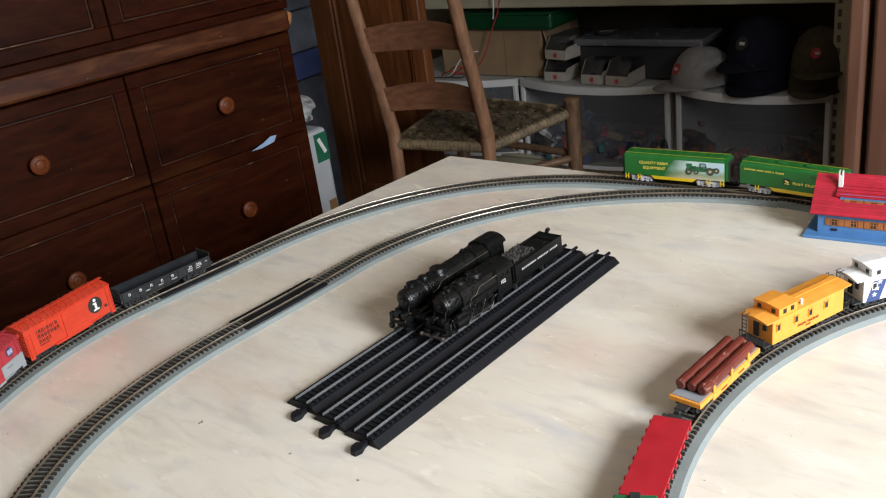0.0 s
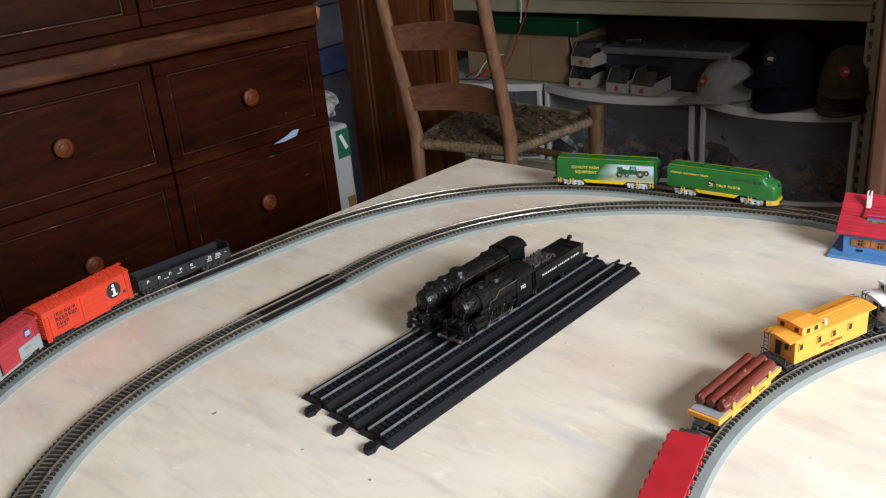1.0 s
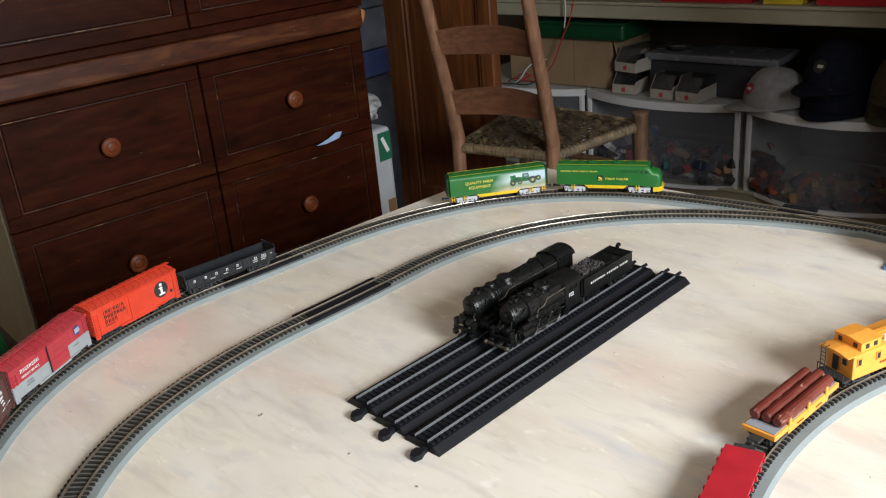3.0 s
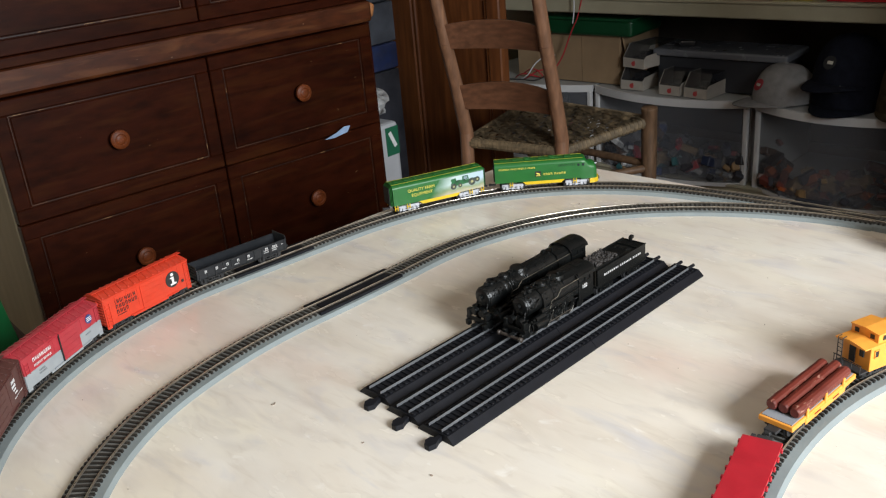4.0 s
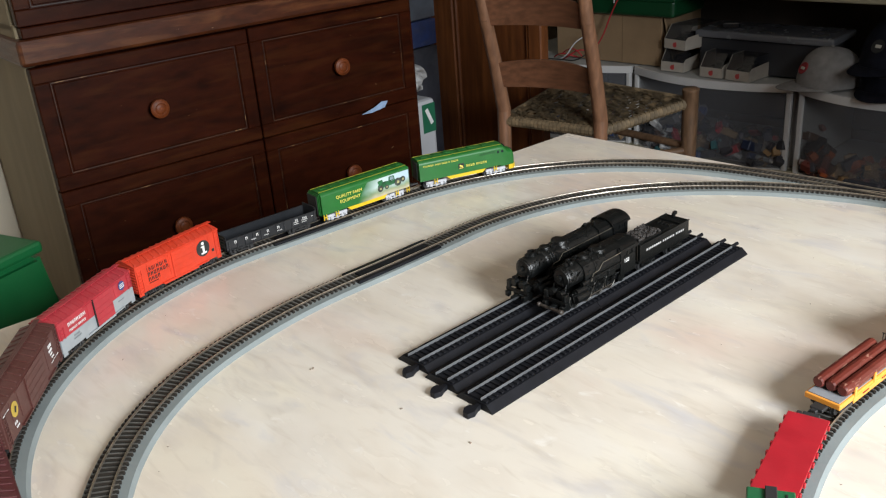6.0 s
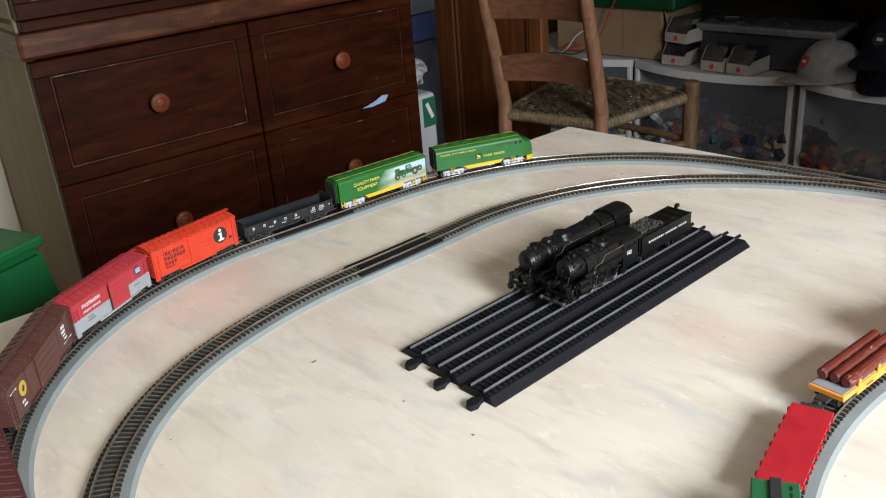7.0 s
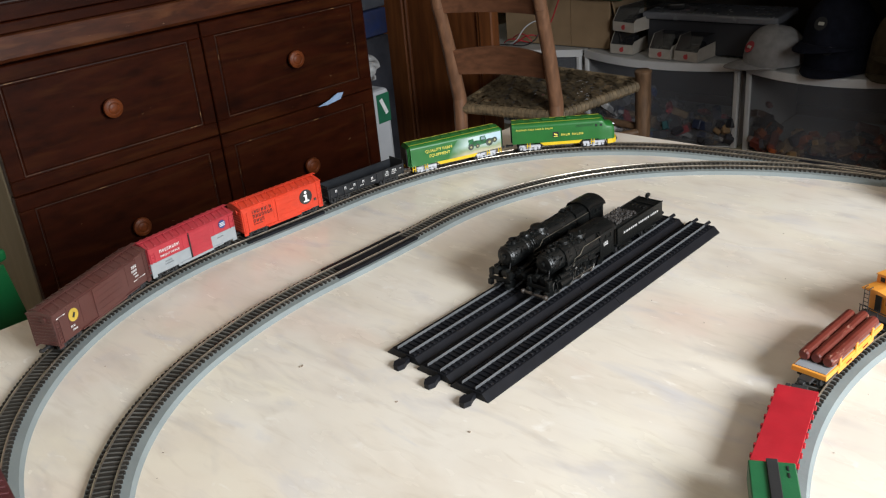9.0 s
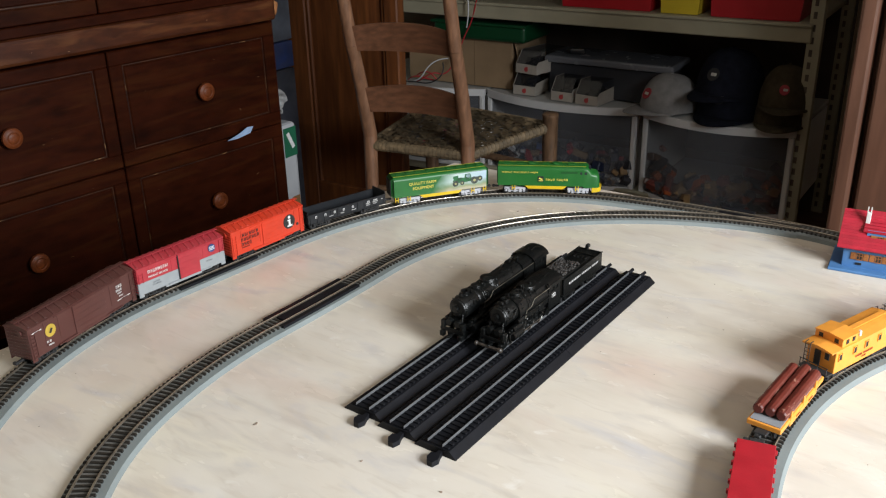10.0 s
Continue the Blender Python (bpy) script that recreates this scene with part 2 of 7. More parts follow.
WARMWOOD = mat("brown table leg wood", (0.12, 0.06, 0.03), 0.55, vary=0.3, scale=8, stretch=(6, 6, 1))


def table():
    t = thing("train_table", "whitewashed plywood train table with smeared pink and grey paint", "table")
    o = [(-0.514, 0.736), (1.10, 0.806), (1.02, -1.0), (-0.612, -1.0)]
    bm = bmesh.new()
    add_prism(bm, o, TOP - 0.018, TOP, "z")
    bmesh.ops.bevel(bm, geom=list(bm.edges), offset=0.002, segments=2, affect="EDGES")
    top = part("tabletop", bm, PAINT, t)
    for a, b in zip(o, o[1:] + o[:1]):
        bm = bmesh.new()
        a2, b2 = Vector(a) * 0.94 + Vector((0.015, 0)), Vector(b) * 0.94 + Vector((0.015, 0))
        d = b2 - a2
        add_box(bm, (*((a2 + b2) / 2), TOP - 0.065), (d.length - 0.02, 0.02, 0.09), 0.002, (0, 0, math.degrees(math.atan2(d.y, d.x))))
        part("apron", bm, RAWPLY, t)
    for x, y in o:
        bm = bmesh.new()
        add_box(bm, (x * 0.9 + 0.02, y * 0.9, (TOP - 0.02) / 2), (0.06, 0.06, TOP - 0.02), 0.004)
        part("leg", bm, WARMWOOD, t)
    return t


table()


def line(x, y, h, pieces, step=0.01):
    """A flat track line from (x, y) with heading h (radians, clockwise from +y): pieces of (length, curvature)."""
    out = []
    for length, k in pieces:
        n = max(1, round(length / step))
        d = length / n
        for _ in range(n):
            out.append((x, y, h))
            x, y, h = x + d * math.sin(h + k * d / 2), y + d * math.cos(h + k * d / 2), h + k * d
    out.append((x, y, h))
    return out


# The outer line begins 0.40 m before the place that is called 0.
BACK = 0.40
x0, y0, h0 = line(-0.2051, -0.3825, -1.311 + math.pi, [(BACK, -2.44)])[-1]
OUTER = line(x0, y0, h0 - math.pi, [(BACK, 2.44), (0.2, 2.44), (0.2, 2.33), (0.2, 2.11), (0.2, -0.07), (0.2, 1.78), (0.2, 2.38), (0.2, 2.41), (0.2, 0.89), (0.08, 0.3), (0.62, 2.5)])
x0, y0, h0 = line(-0.1923, -0.2843, -0.850 + math.pi, [(0.34, -2.92)])[-1]
INNER = line(x0 - 0.0025, y0, h0 - math.pi, [(0.34, 2.92), (0.2, 2.77), (0.2, 1.61), (0.2, -0.29), (0.2, 2.42), (0.2, 2.33), (0.2, 1.85), (0.1, 2.2)])
LOOP = line(0.7209 - 0.4855 * math.cos(-0.75), 0.2077 + 0.4855 * math.sin(-0.75), -0.75, [(1.0, 1 / 0.4855)])


def along(path, s):
    """Place and heading at s metres on a line that is stepped by 0.01 m."""
    f = min(max(s / 0.01, 0), len(path) - 1.001)
    i = int(f)
    a, b = path[i], path[i + 1]
    u = f - i
    return a[0] + u * (b[0] - a[0]), a[1] + u * (b[1] - a[1]), a[2] + u * (b[2] - a[2])


tie_bm = bmesh.new()
add_box(tie_bm, (0, 0, 0.0013), (0.030, 0.0029, 0.0026), 0.0003)
TIE = bpy.data.meshes.new("tie")
tie_bm.to_mesh(TIE)
tie_bm.free()
TIE.materials.append(TIEBLACK)

TIE_BLACK = TIE.copy()
TIE_BLACK.materials.clear()
TIE_BLACK.materials.append(BLACKP)


def track(label, path, drop, inside=0.0225, outside=0.0175):
    t = thing("track", label, "model railway track", "model railway tracks")
    b = TOP - 0.0002
    z = TOP + 0.0052 - drop
    bm = bmesh.new()
    add_sweep(bm, path, [(-inside, b), (-inside + 0.003, z), (outside - 0.001, z), (outside, b)])
    part("roadbed", bm, FOAM, t, "pale grey foam roadbed")
    bm = bmesh.new()
    add_sweep(bm, path, [(-0.0130, z - 0.001), (-0.0130, z + 0.0013), (0.0130, z + 0.0013), (0.0130, z - 0.001)])
    part("tie_strip", bm, TIEWEB, t)
    for side in (-1, 1):
        bm = bmesh.new()
        u = side * 0.0091
        head = [(0.0006, 0.0036), (0.00068, 0.0041), (0.0005, 0.0045), (0.0002, 0.0047)]
        half = [(0.0009, 0.0024), (0.0009, 0.0027), (0.0003, 0.0030), (0.00028, 0.0034)] + head
        add_sweep(bm, path, [(u - a, z + h) for a, h in half] + [(u + a, z + h) for a, h in half[::-1]])
        rail = part("rail", bm, RAILM, t, soft=True)
        rail.data.materials.append(RAILTOP)
        for p in rail.data.polygons:
            if p.center.z > z + 0.0040:
                p.material_index = 1
    n = int((len(path) - 1) * 0.01 / 0.0068)
    for i in range(n):
        s = (i + 0.5) * 0.0068
        x, y, h = along(path, s)
        share("tie", TIE, t, pose(x, y, z, 0, 0, -math.degrees(h) + random.uniform(-1.2, 1.2)))
    return t, z


def rerailer(path, s0, s1, z):
    """A black rerailing ramp: two outer wings and a middle tongue."""
    t = thing("rerailer", "black plastic rerailing ramp on the track", "track ramp", "rerailing ramps")
    pts = [along(path, s0 + (s1 - s0) * i / 12) for i in range(13)]
    for name, u0, u1, a, c in (("wing", 0.0105, 0.019, 0, 13), ("wing", -0.0185, -0.0105, 0, 13), ("tongue", -0.006, 0.006, 1, 12)):
        bm = bmesh.new()
        add_sweep(bm, pts[a:c], [(u0, z - 0.004), (u0, z + 0.0036), (u1, z + 0.0026 if abs(u1) > 0.01 else z + 0.0036), (u1, z - 0.004)])
        part(name, bm, BLACKP, t)
    return t


_, zt = track("outer curved track on pale grey foam roadbed", OUTER, 0.0, 0.0270)
rerailer(OUTER, BACK + 0.615, BACK + 0.745, zt)
_, zt = track("inner curved track on pale grey foam roadbed", INNER, 0.0003, 0.0262)
rerailer(INNER, 0.34 + 0.41, 0.34 + 0.548, zt)
track("curved siding track on pale grey foam roadbed", LOOP, 0.0, 0.0260)


def turnout():
    """The switch machine beside the place where the two lines join."""
    t = thing("switch_machine", "black plastic switch machine at the track junction", "switch machine")
    x, y, h = along(OUTER, BACK + 1.58)
    t.matrix_basis = pose(x, y, TOP + 0.006, 0, 0, 90 - math.degrees(h))
    bm = bmesh.new()
    add_box(bm, (0, 0.019, 0.002), (0.05, 0.009, 0.005), 0.001)
    part("housing", bm, BLACKP, t)
    bm = bmesh.new()
    add_box(bm, (0.005, 0.0, 0.0018), (0.06, 0.008, 0.002), 0.0004)
    part("frog", bm, BLACKP, t)


turnout()


def roadbed_piece(x, y0, y1, label):
    """A straight black snap-together track: sloped roadbed, moulded ties, two steel rails, joiner tabs."""
    t = thing("straight_track", label, "model railway track", "straight black track pieces", m=pose(x, y0, TOP))
    n = y1 - y0
    for k in range(2):
        bm = bmesh.new()
        a, b = n * k / 2 + 0.0003, n * (k + 1) / 2 - 0.0003
        add_prism(bm, [(-0.0243, 0), (-0.0243, 0.0012), (-0.0170, 0.0078), (0.0170, 0.0078), (0.0243, 0.0012), (0.0243, 0)], a, b, "y")
        part("roadbed", bm, BLACKP, t)
    for i in range(int(n / 0.0072)):
        share("tie", TIE_BLACK, t, pose(0, 0.0036 + i * 0.0072, 0.0068))
    for u in (-0.00865, 0.00865):
        bm = bmesh.new()
        add_box(bm, (u, n / 2, 0.0102), (0.0006, n - 0.003, 0.0028), 0.0002)
        add_box(bm, (u, n / 2, 0.0116), (0.0009, n - 0.003, 0.0008), 0.0002)
        part("rail", bm, RAILGREY, t)
        bm = bmesh.new()
        add_box(bm, (u, n - 0.004, 0.0108), (0.0042, 0.014, 0.0044), 0.0014)
        part("rail_joiner", bm, BLACKP, t)
    for u, y, s in ((0.0075, -0.007, -1), (-0.0075, n + 0.006, 1)):
        bm = bmesh.new()
        add_prism(bm, [(u - 0.002, 0), (u - 0.002, s * 0.005), (u - 0.0062, s * 0.007), (u - 0.0062, s * 0.014), (u - 0.002, s * 0.0195), (u + 0.004, s * 0.0195), (u + 0.0062, s * 0.012), (u + 0.003, s * 0.005), (u + 0.002, 0)], 0.0, 0.0058 if s < 0 else 0.004, "z")
        part("joiner_tab", bm, BLACKP, t)
    return t


roadbed_piece(-0.0195, -0.002, 0.4575, "straight black track with an empty pair of rails")
roadbed_piece(-0.0685, 0.001, 0.4555, "straight black track under a steam engine and tender")
roadbed_piece(-0.1175, 0.007, 0.4535, "straight black track under a steam engine")

# ---- chest of drawers ----


# beige of the lit wall beyond, painted on the chest's near side
SIDE_AS_LIT_WALL = mat("chest side in lit wall beige", (0.235, 0.190, 0.118), 0.7, vary=0.12, scale=4, stretch=(3, 3, 1), bump=0.1)


def chest():
    t = thing("chest_of_drawers", "dark mahogany chest of drawers with turned wooden knobs", "dresser", m=pose(-1.3335, 0.085, 0, 0, 0, 86.0))
    W, D = 0.957, 0.46
    for z0, z1, d0 in ((0.0, 0.84, 0.01), (0.825, 1.355, 0.02)):
        for x in (0.0115, W - 0.011):
            bm = bmesh.new()
            add_box(bm, (x, D / 2 + d0 + 0.004, (z0 + z1) / 2), (0.022, D - d0 + 0.002, z1 - z0), 0.002)
            part("side", bm, SIDE_AS_LIT_WALL if x < 0.1 else MAHOG, t, "side coloured like the lit beige wall beyond" if x < 0.1 else "")
        bm = bmesh.new()
        add_box(bm, (W / 2, D, (z0 + z1) / 2), (W - 0.05, 0.012, z1 - z0 - 0.002))
        part("back", bm, MAHOG, t)
        bm = bmesh.new()
        add_box(bm, (0.478, 0.2, (z0 + z1) / 2 + 0.04), (0.018, 0.38, z1 - z0 - 0.28 if z0 == 0 else 0.42))
        part("divider", bm, MAHOG, t)
    for z in (0.21, 0.50, 0.757, 1.095):
        bm = bmesh.new()
        add_box(bm, (W / 2, D / 2 + 0.014, z), (W - 0.046, D - 0.03, 0.012))
        part("dust_board", bm, MAHOG, t)
    bm = bmesh.new()
    add_box(bm, (W / 2, D / 2 + 0.02, 1.367), (W + 0.03, D + 0.03, 0.022), 0.004)
    part("top", bm, MAHOG, t)
    # waist moulding in two steps, its end broken off
    bm = bmesh.new()
    add_box(bm, (W / 2 - 0.012, 0.235, 0.788), (W - 0.004, D + 0.045, 0.052), 0.008, seg=2)
    part("waist_moulding", bm, MAHOGRAIL, t, "worn reddish waist moulding with a broken end")
    bm = bmesh.new()
    add_box(bm, (W / 2, 0.232, 0.8255), (W - 0.012, D + 0.022, 0.021), 0.002)
    part("cross_rail", bm, MAHOG, t)
    bm = bmesh.new()
    add_box(bm, (W - 0.012, 0.005, 0.79), (0.02, 0.035, 0.036), 0.008, (10, 6, 12), seg=2)
    part("splintered_end", bm, mat("bare splintered wood", (0.42, 0.17, 0.06), 0.6, vary=0.4, scale=60, bump=0.4), t, "bare orange splintered wood")
    bm = bmesh.new()
    add_box(bm, (W / 2, 0.24, 0.09), (W, D, 0.17), 0.006)
    part("plinth", bm, MAHOG, t)
    for row, (z0, z1) in enumerate(((0.216, 0.4985), (0.5015, 0.757), (0.838, 1.0935), (1.0965, 1.34))):
        for x0, x1 in ((0.003, 0.4745), (0.4785, 0.933)):
            cx, cz, w, h = (x0 + x1) / 2, (z0 + z1) / 2, x1 - x0, z1 - z0
            bm = bmesh.new()
            add_box(bm, (cx, 0.006, cz), (w, 0.022, h), 0.003, seg=2)
            front = part("drawer_front", bm, MAHOG, t)
            # sunk panel: four edge rails round a raised field
            r = 0.031
            for c, s in (((cx, -0.0065, z1 - r / 2), (w, 0.006, r)), ((cx, -0.0065, z0 + r / 2), (w, 0.006, r)), ((x0 + r / 2, -0.0065, cz), (r, 0.006, h - 2 * r)), ((x1 - r / 2, -0.0065, cz), (r, 0.006, h - 2 * r))):
                bm = bmesh.new()
                add_box(bm, c, s, 0.0018)
                part("edge_rail", bm, MAHOG, front)
            bm = bmesh.new()
            add_box(bm, (cx, -0.0055, cz), (w - 2 * r - 0.012, 0.004, h - 2 * r - 0.012), 0.0016)
            part("field", bm, MAHOG, front)
            bm = bmesh.new()
            g = r + 0.003
            for c, s in (((cx, -0.0052, z1 - g), (w - 2 * g, 0.001, 0.0016)), ((cx, -0.0052, z0 + g), (w - 2 * g, 0.001, 0.0022)), ((x1 - g, -0.0052, cz), (0.0016, 0.001, h - 2 * g)), ((x0 + g, -0.0052, cz), (0.0012, 0.001, h - 2 * g))):
                add_box(bm, c, s)
            part("inlay", bm, GROOVE, front, "rubbed gold line round the panel")
            bm = bmesh.new()
            add_turned(bm, [(0, 0.010), (0.006, 0.0095), (0.010, 0.012), (0.014, 0.019), (0.019, 0.0215), (0.024, 0.0205), (0.027, 0.016), (0.0275, 0.013), (0.0262, 0.0115), (0.0275, 0.010), (0.0282, 0.004)], (cx, -0.004, cz), (0, -1, 0), 20)
            part("knob", bm, KNOBWOOD, front, "orange-brown turned wooden knob", soft=True)
    return t


chest()


def paper_scrap():
    bm = bmesh.new()
    add_prism(bm, [(0.0, 0.0), (0.035, 0.010), (0.06, 0.022), (0.078, 0.020), (0.07, 0.004), (0.03, -0.002)], -0.0004, 0.0004, "y")
    ob = part("paper_scrap", bm, mat("pale blue paper", (0.30, 0.42, 0.62), 0.7, vary=0.2, scale=30))
    ob.matrix_basis = pose(-1.250, 0.824, 0.502, 12, 0, 86)
    tagged(ob, "scrap of blue paper caught over a drawer", "paper")


paper_scrap()

# ---- ladder-back chair ----
ASH = mat("pale worn chair wood", (0.25, 0.125, 0.068), 0.5, vary=0.3, scale=10, stretch=(9, 9, 1.5), bump=0.12, bump_scale=120, stain=(0.12, 0.055, 0.03), stain_amount=0.6, stain_scale=9)
SLATW = mat("brown chair slat wood", (0.140, 0.060, 0.031), 0.42, vary=0.3, scale=9, stretch=(2, 9, 9), bump=0.1)
RUSH = mat("woven bark seat strips", (0.205, 0.145, 0.080), 0.65, vary=0.5, scale=35, bump=0.4, bump_scale=160, stain=(0.05, 0.04, 0.025), stain_amount=0.7, stain_scale=30, per_object=0.3)
DARKPOST = mat("dark chair post wood", (0.11, 0.062, 0.034), 0.45, vary=0.4, scale=14, stretch=(8, 8, 2), bump=0.15)


def chair():
    t = thing("ladder_back_chair", "rustic ladder-back chair with a woven bark seat", "chair")
    BL, BR, FR, FL = Vector((-1.105, 1.185)), Vector((-0.834, 1.248)), Vector((-0.716, 1.463)), Vector((-1.125, 1.484))
    f = Vector((0.175, -0.985))
    for p in (BL, BR):
        bm = bmesh.new()
        pts = [(p.x - f.x * -0.015, p.y - f.y * -0.015, 0.0, 0.016), (*(p), 0.45, 0.0185), (*(p + f * 0.030), 0.58, 0.0175), (*(p + f * 0.065), 0.70, 0.0165), (*(p + f * 0.098), 0.84, 0.016), (*(p + f * 0.14), 1.0, 0.015), (*(p + f * 0.15), 1.03, 0.009)]
        for a, b in zip(pts, pts[1:]):
            add_rod(bm, a[:3], b[:3], a[3], b[3], 14)
        part("back_post", bm, ASH, t, soft=True)
    for p in (FR, FL):
        bm = bmesh.new()
        add_turned(bm, [(0, 0.016), (0.2, 0.019), (0.42, 0.0205), (0.487, 0.021), (0.4885, 0.022), (0.496, 0.022), (0.500, 0.017)], (*p, 0), (0, 0, 1), 16)
        part("front_post", bm, DARKPOST, t, soft=True)
    for z0, z1, off0, off1 in ((0.519, 0.589, 0.022, 0.039), (0.685, 0.752, 0.066, 0.083), (0.875, 0.94, 0.108, 0.128)):
        # bowed slat between the back posts, arched along its top
        bm = bmesh.new()
        n = 12
        rows = []
        for i in range(n + 1):
            u = i / n
            bow = -0.03 * 4 * u * (1 - u)
            top = z1 + 0.012 * 4 * u * (1 - u) - 0.006
            for th in (0, 0.007):
                lo = BL.lerp(BR, u) + f * (off0 + bow + th)
                hi = BL.lerp(BR, u) + f * (off1 + bow + th)
                rows.append((bm.verts.new((*lo, z0)), bm.verts.new((*hi, top))))
        for i in range(n):
            a, b, c, d = rows[2 * i], rows[2 * i + 1], rows[2 * i + 2], rows[2 * i + 3]
            bm.faces.new((a[0], c[0], c[1], a[1]))
            bm.faces.new((b[0], b[1], d[1], d[0]))
            bm.faces.new((a[1], c[1], d[1], b[1]))
            bm.faces.new((a[0], b[0], d[0], c[0]))
        bmesh.ops.recalc_face_normals(bm, faces=bm.faces)
        part("slat", bm, SLATW, t, soft=True)
    zb, zf = 0.430, 0.470  # the seat falls towards the back
    height = {id(BL): zb, id(BR): zb - 0.004, id(FR): zf, id(FL): zf}
    for a, b in ((BL, BR), (BR, FR), (FR, FL), (FL, BL)):
        bm = bmesh.new()
        za, ze = height[id(a)] - 0.008, height[id(b)] - 0.008
        add_rod(bm, (*a, za), (*b, ze), 0.0125, 0.0125, 12)
        rail = part("seat_rail", bm, RUSH, t, "seat rail wrapped in bark strips", soft=True)
        d = (b - a)
        n = int(d.length / 0.011)
        bm = bmesh.new()
        for i in range(1, n):
            p = a + d * i / n
            q = d.normalized() * 0.0042
            zp = za + (ze - za) * i / n
            add_rod(bm, (*(p - q), zp), (*(p + q), zp), 0.0142, 0.0142, 10)
        tagged(part("wrapping", bm, RUSH, rail), kind="stuff")
    for z, a, b in ((0.20, BR, FR), (0.25, FR, FL), (0.20, BL, FL), (0.30, BR, FR), (0.3, BL, BR), (0.345, FR, FL), (0.335, BR, FR)):
        bm = bmesh.new()
        add_rod(bm, (*a, z), (*b, z), 0.0105, 0.0105, 10)
        part("stretcher", bm, DARKPOST, t, soft=True)
    # strips woven over and under each other, from the back rail to the front and across
    n, m = 17, 13
    rnd = random.Random(4)
    for i in range(n):
        u = (i + 0.5) / n
        a, b = BL.lerp(BR, u), FL.lerp(FR, u)
        bm = bmesh.new()
        w = (BR - BL).length / n * 0.47
        prev = None
        for j in range(2 * m + 1):
            v = j / (2 * m)
            p = a.lerp(b, v)
            z = zb + (zf - zb) * v + 0.004 + 0.0026 * math.sin(math.pi * (j + (2 * ((i // 2) % 2)) ) / 2 + rnd.uniform(-0.3, 0.3))
            s = (FR - FL).normalized() * w * (1 + 0.4 * v)
            cur = (bm.verts.new((p.x - s.x, p.y - s.y, z)), bm.verts.new((p.x + s.x, p.y + s.y, z + rnd.uniform(-0.0006, 0.0006))))
            if prev:
                bm.faces.new((prev[0], prev[1], cur[1], cur[0]))
            prev = cur
        bmesh.ops.solidify(bm, geom=list(bm.faces), thickness=0.0016)
        part("seat_strip", bm, RUSH, t)
    for j in range(m + 4):
        v = (j + 0.5) / (m + 4)
        a, b = BL.lerp(FL, v), BR.lerp(FR, v)
        bm = bmesh.new()
        prev = None
        for i in range(2 * n + 1):
            u = i / (2 * n)
            p = a.lerp(b, u)
            z = zb + (zf - zb) * v + 0.004 + 0.0026 * math.sin(math.pi * (i + 2 * ((j // 2) % 2) + 2) / 2 + rnd.uniform(-0.3, 0.3))
            s = (FL - BL).normalized() * 0.0062
            cur = (bm.verts.new((p.x - s.x, p.y - s.y, z)), bm.verts.new((p.x + s.x, p.y + s.y, z)))
            if prev:
                bm.faces.new((prev[0], prev[1], cur[1], cur[0]))
            prev = cur
        bmesh.ops.solidify(bm, geom=list(bm.faces), thickness=0.0016)
        part("seat_strip", bm, RUSH, t)


chair()

# ---- rolling stock ----
# Each car: x forward along the track, y to its left, z up from the rails. The side at -y faces the middle of the table.


def pl(key, c, rough=0.42, **k):
    """Painted model plastic, a little dusty."""
    k.setdefault("stain", tuple(min(1, v * 0.6 + 0.1) for v in c))
    k.setdefault("stain_amount", 0.1)
    return mat(key, c, rough, vary=0.1, scale=50, bump=0.06, bump_scale=500, stain_scale=25, **k)


RED_ORANGE = pl("orange red car paint", (0.60, 0.042, 0.014))
PACE_RED = pl("faded crimson car paint", (0.40, 0.030, 0.042))
PACE_GREY = pl("light grey car paint", (0.30, 0.325, 0.34))
BOX_BROWN = pl("oxide brown car paint", (0.085, 0.027, 0.022))
MAROON = pl("maroon car paint", (0.075, 0.014, 0.016))
GON_BLACK = pl("grey black gondola paint", (0.0075, 0.009, 0.012))
LOCO_GREEN = pl("bright tractor green paint", (0.010, 0.125, 0.018), 0.40, stain_amount=0.08)
LOCO_YELLOW = pl("bright yellow paint", (0.70, 0.47, 0.012), 0.35, stain_amount=0.1)
TRUCK_GREY = pl("silver grey truck plastic", (0.50, 0.51, 0.55), 0.4)
overlay(TRUCK_GREY, (0.10, 0.10, 0.11), 260, 0.56, 0.64, 0.8, (1, 1, 1))
TRUCK_BLACK = pl("black truck plastic", (0.02, 0.02, 0.021), 0.5)
PRINT_WHITE = pl("white print", (0.75, 0.75, 0.74))
PRINT_BLACK = pl("black print", (0.02, 0.02, 0.02))
PRINT_YELLOW = pl("yellow print", (0.80, 0.70, 0.12))
PRINT_BLUE = pl("dark blue print", (0.03, 0.06, 0.2))
STEAM = mat("sooty black engine paint", (0.0034, 0.0040, 0.0042), 0.34, spec=0.34, vary=0.4, scale=120, bump=0.3, bump_scale=420, stain=(0.008, 0.0085, 0.0078), stain_amount=0.5, stain_scale=60)
STEEL = mat("worn wheel steel", (0.35, 0.34, 0.32), 0.35, metal=1.0, vary=0.3, scale=80)
BRASS = mat("dull pipe wire", (0.10, 0.09, 0.075), 0.45, metal=0.8, vary=0.3, scale=80)
CABOOSE_YELLOW = pl("orange yellow caboose paint", (0.82, 0.33, 0.045), 0.38, stain_amount=0.08)
CABOOSE_WHITE = pl("white caboose paint", (0.78, 0.78, 0.77), 0.4)
DECK_GREY = pl("grey deck plastic", (0.25, 0.26, 0.28))
LOGS = pl("red brown log plastic", (0.105, 0.016, 0.010), 0.42, stain=(0.22, 0.045, 0.03), stain_amount=0.5)
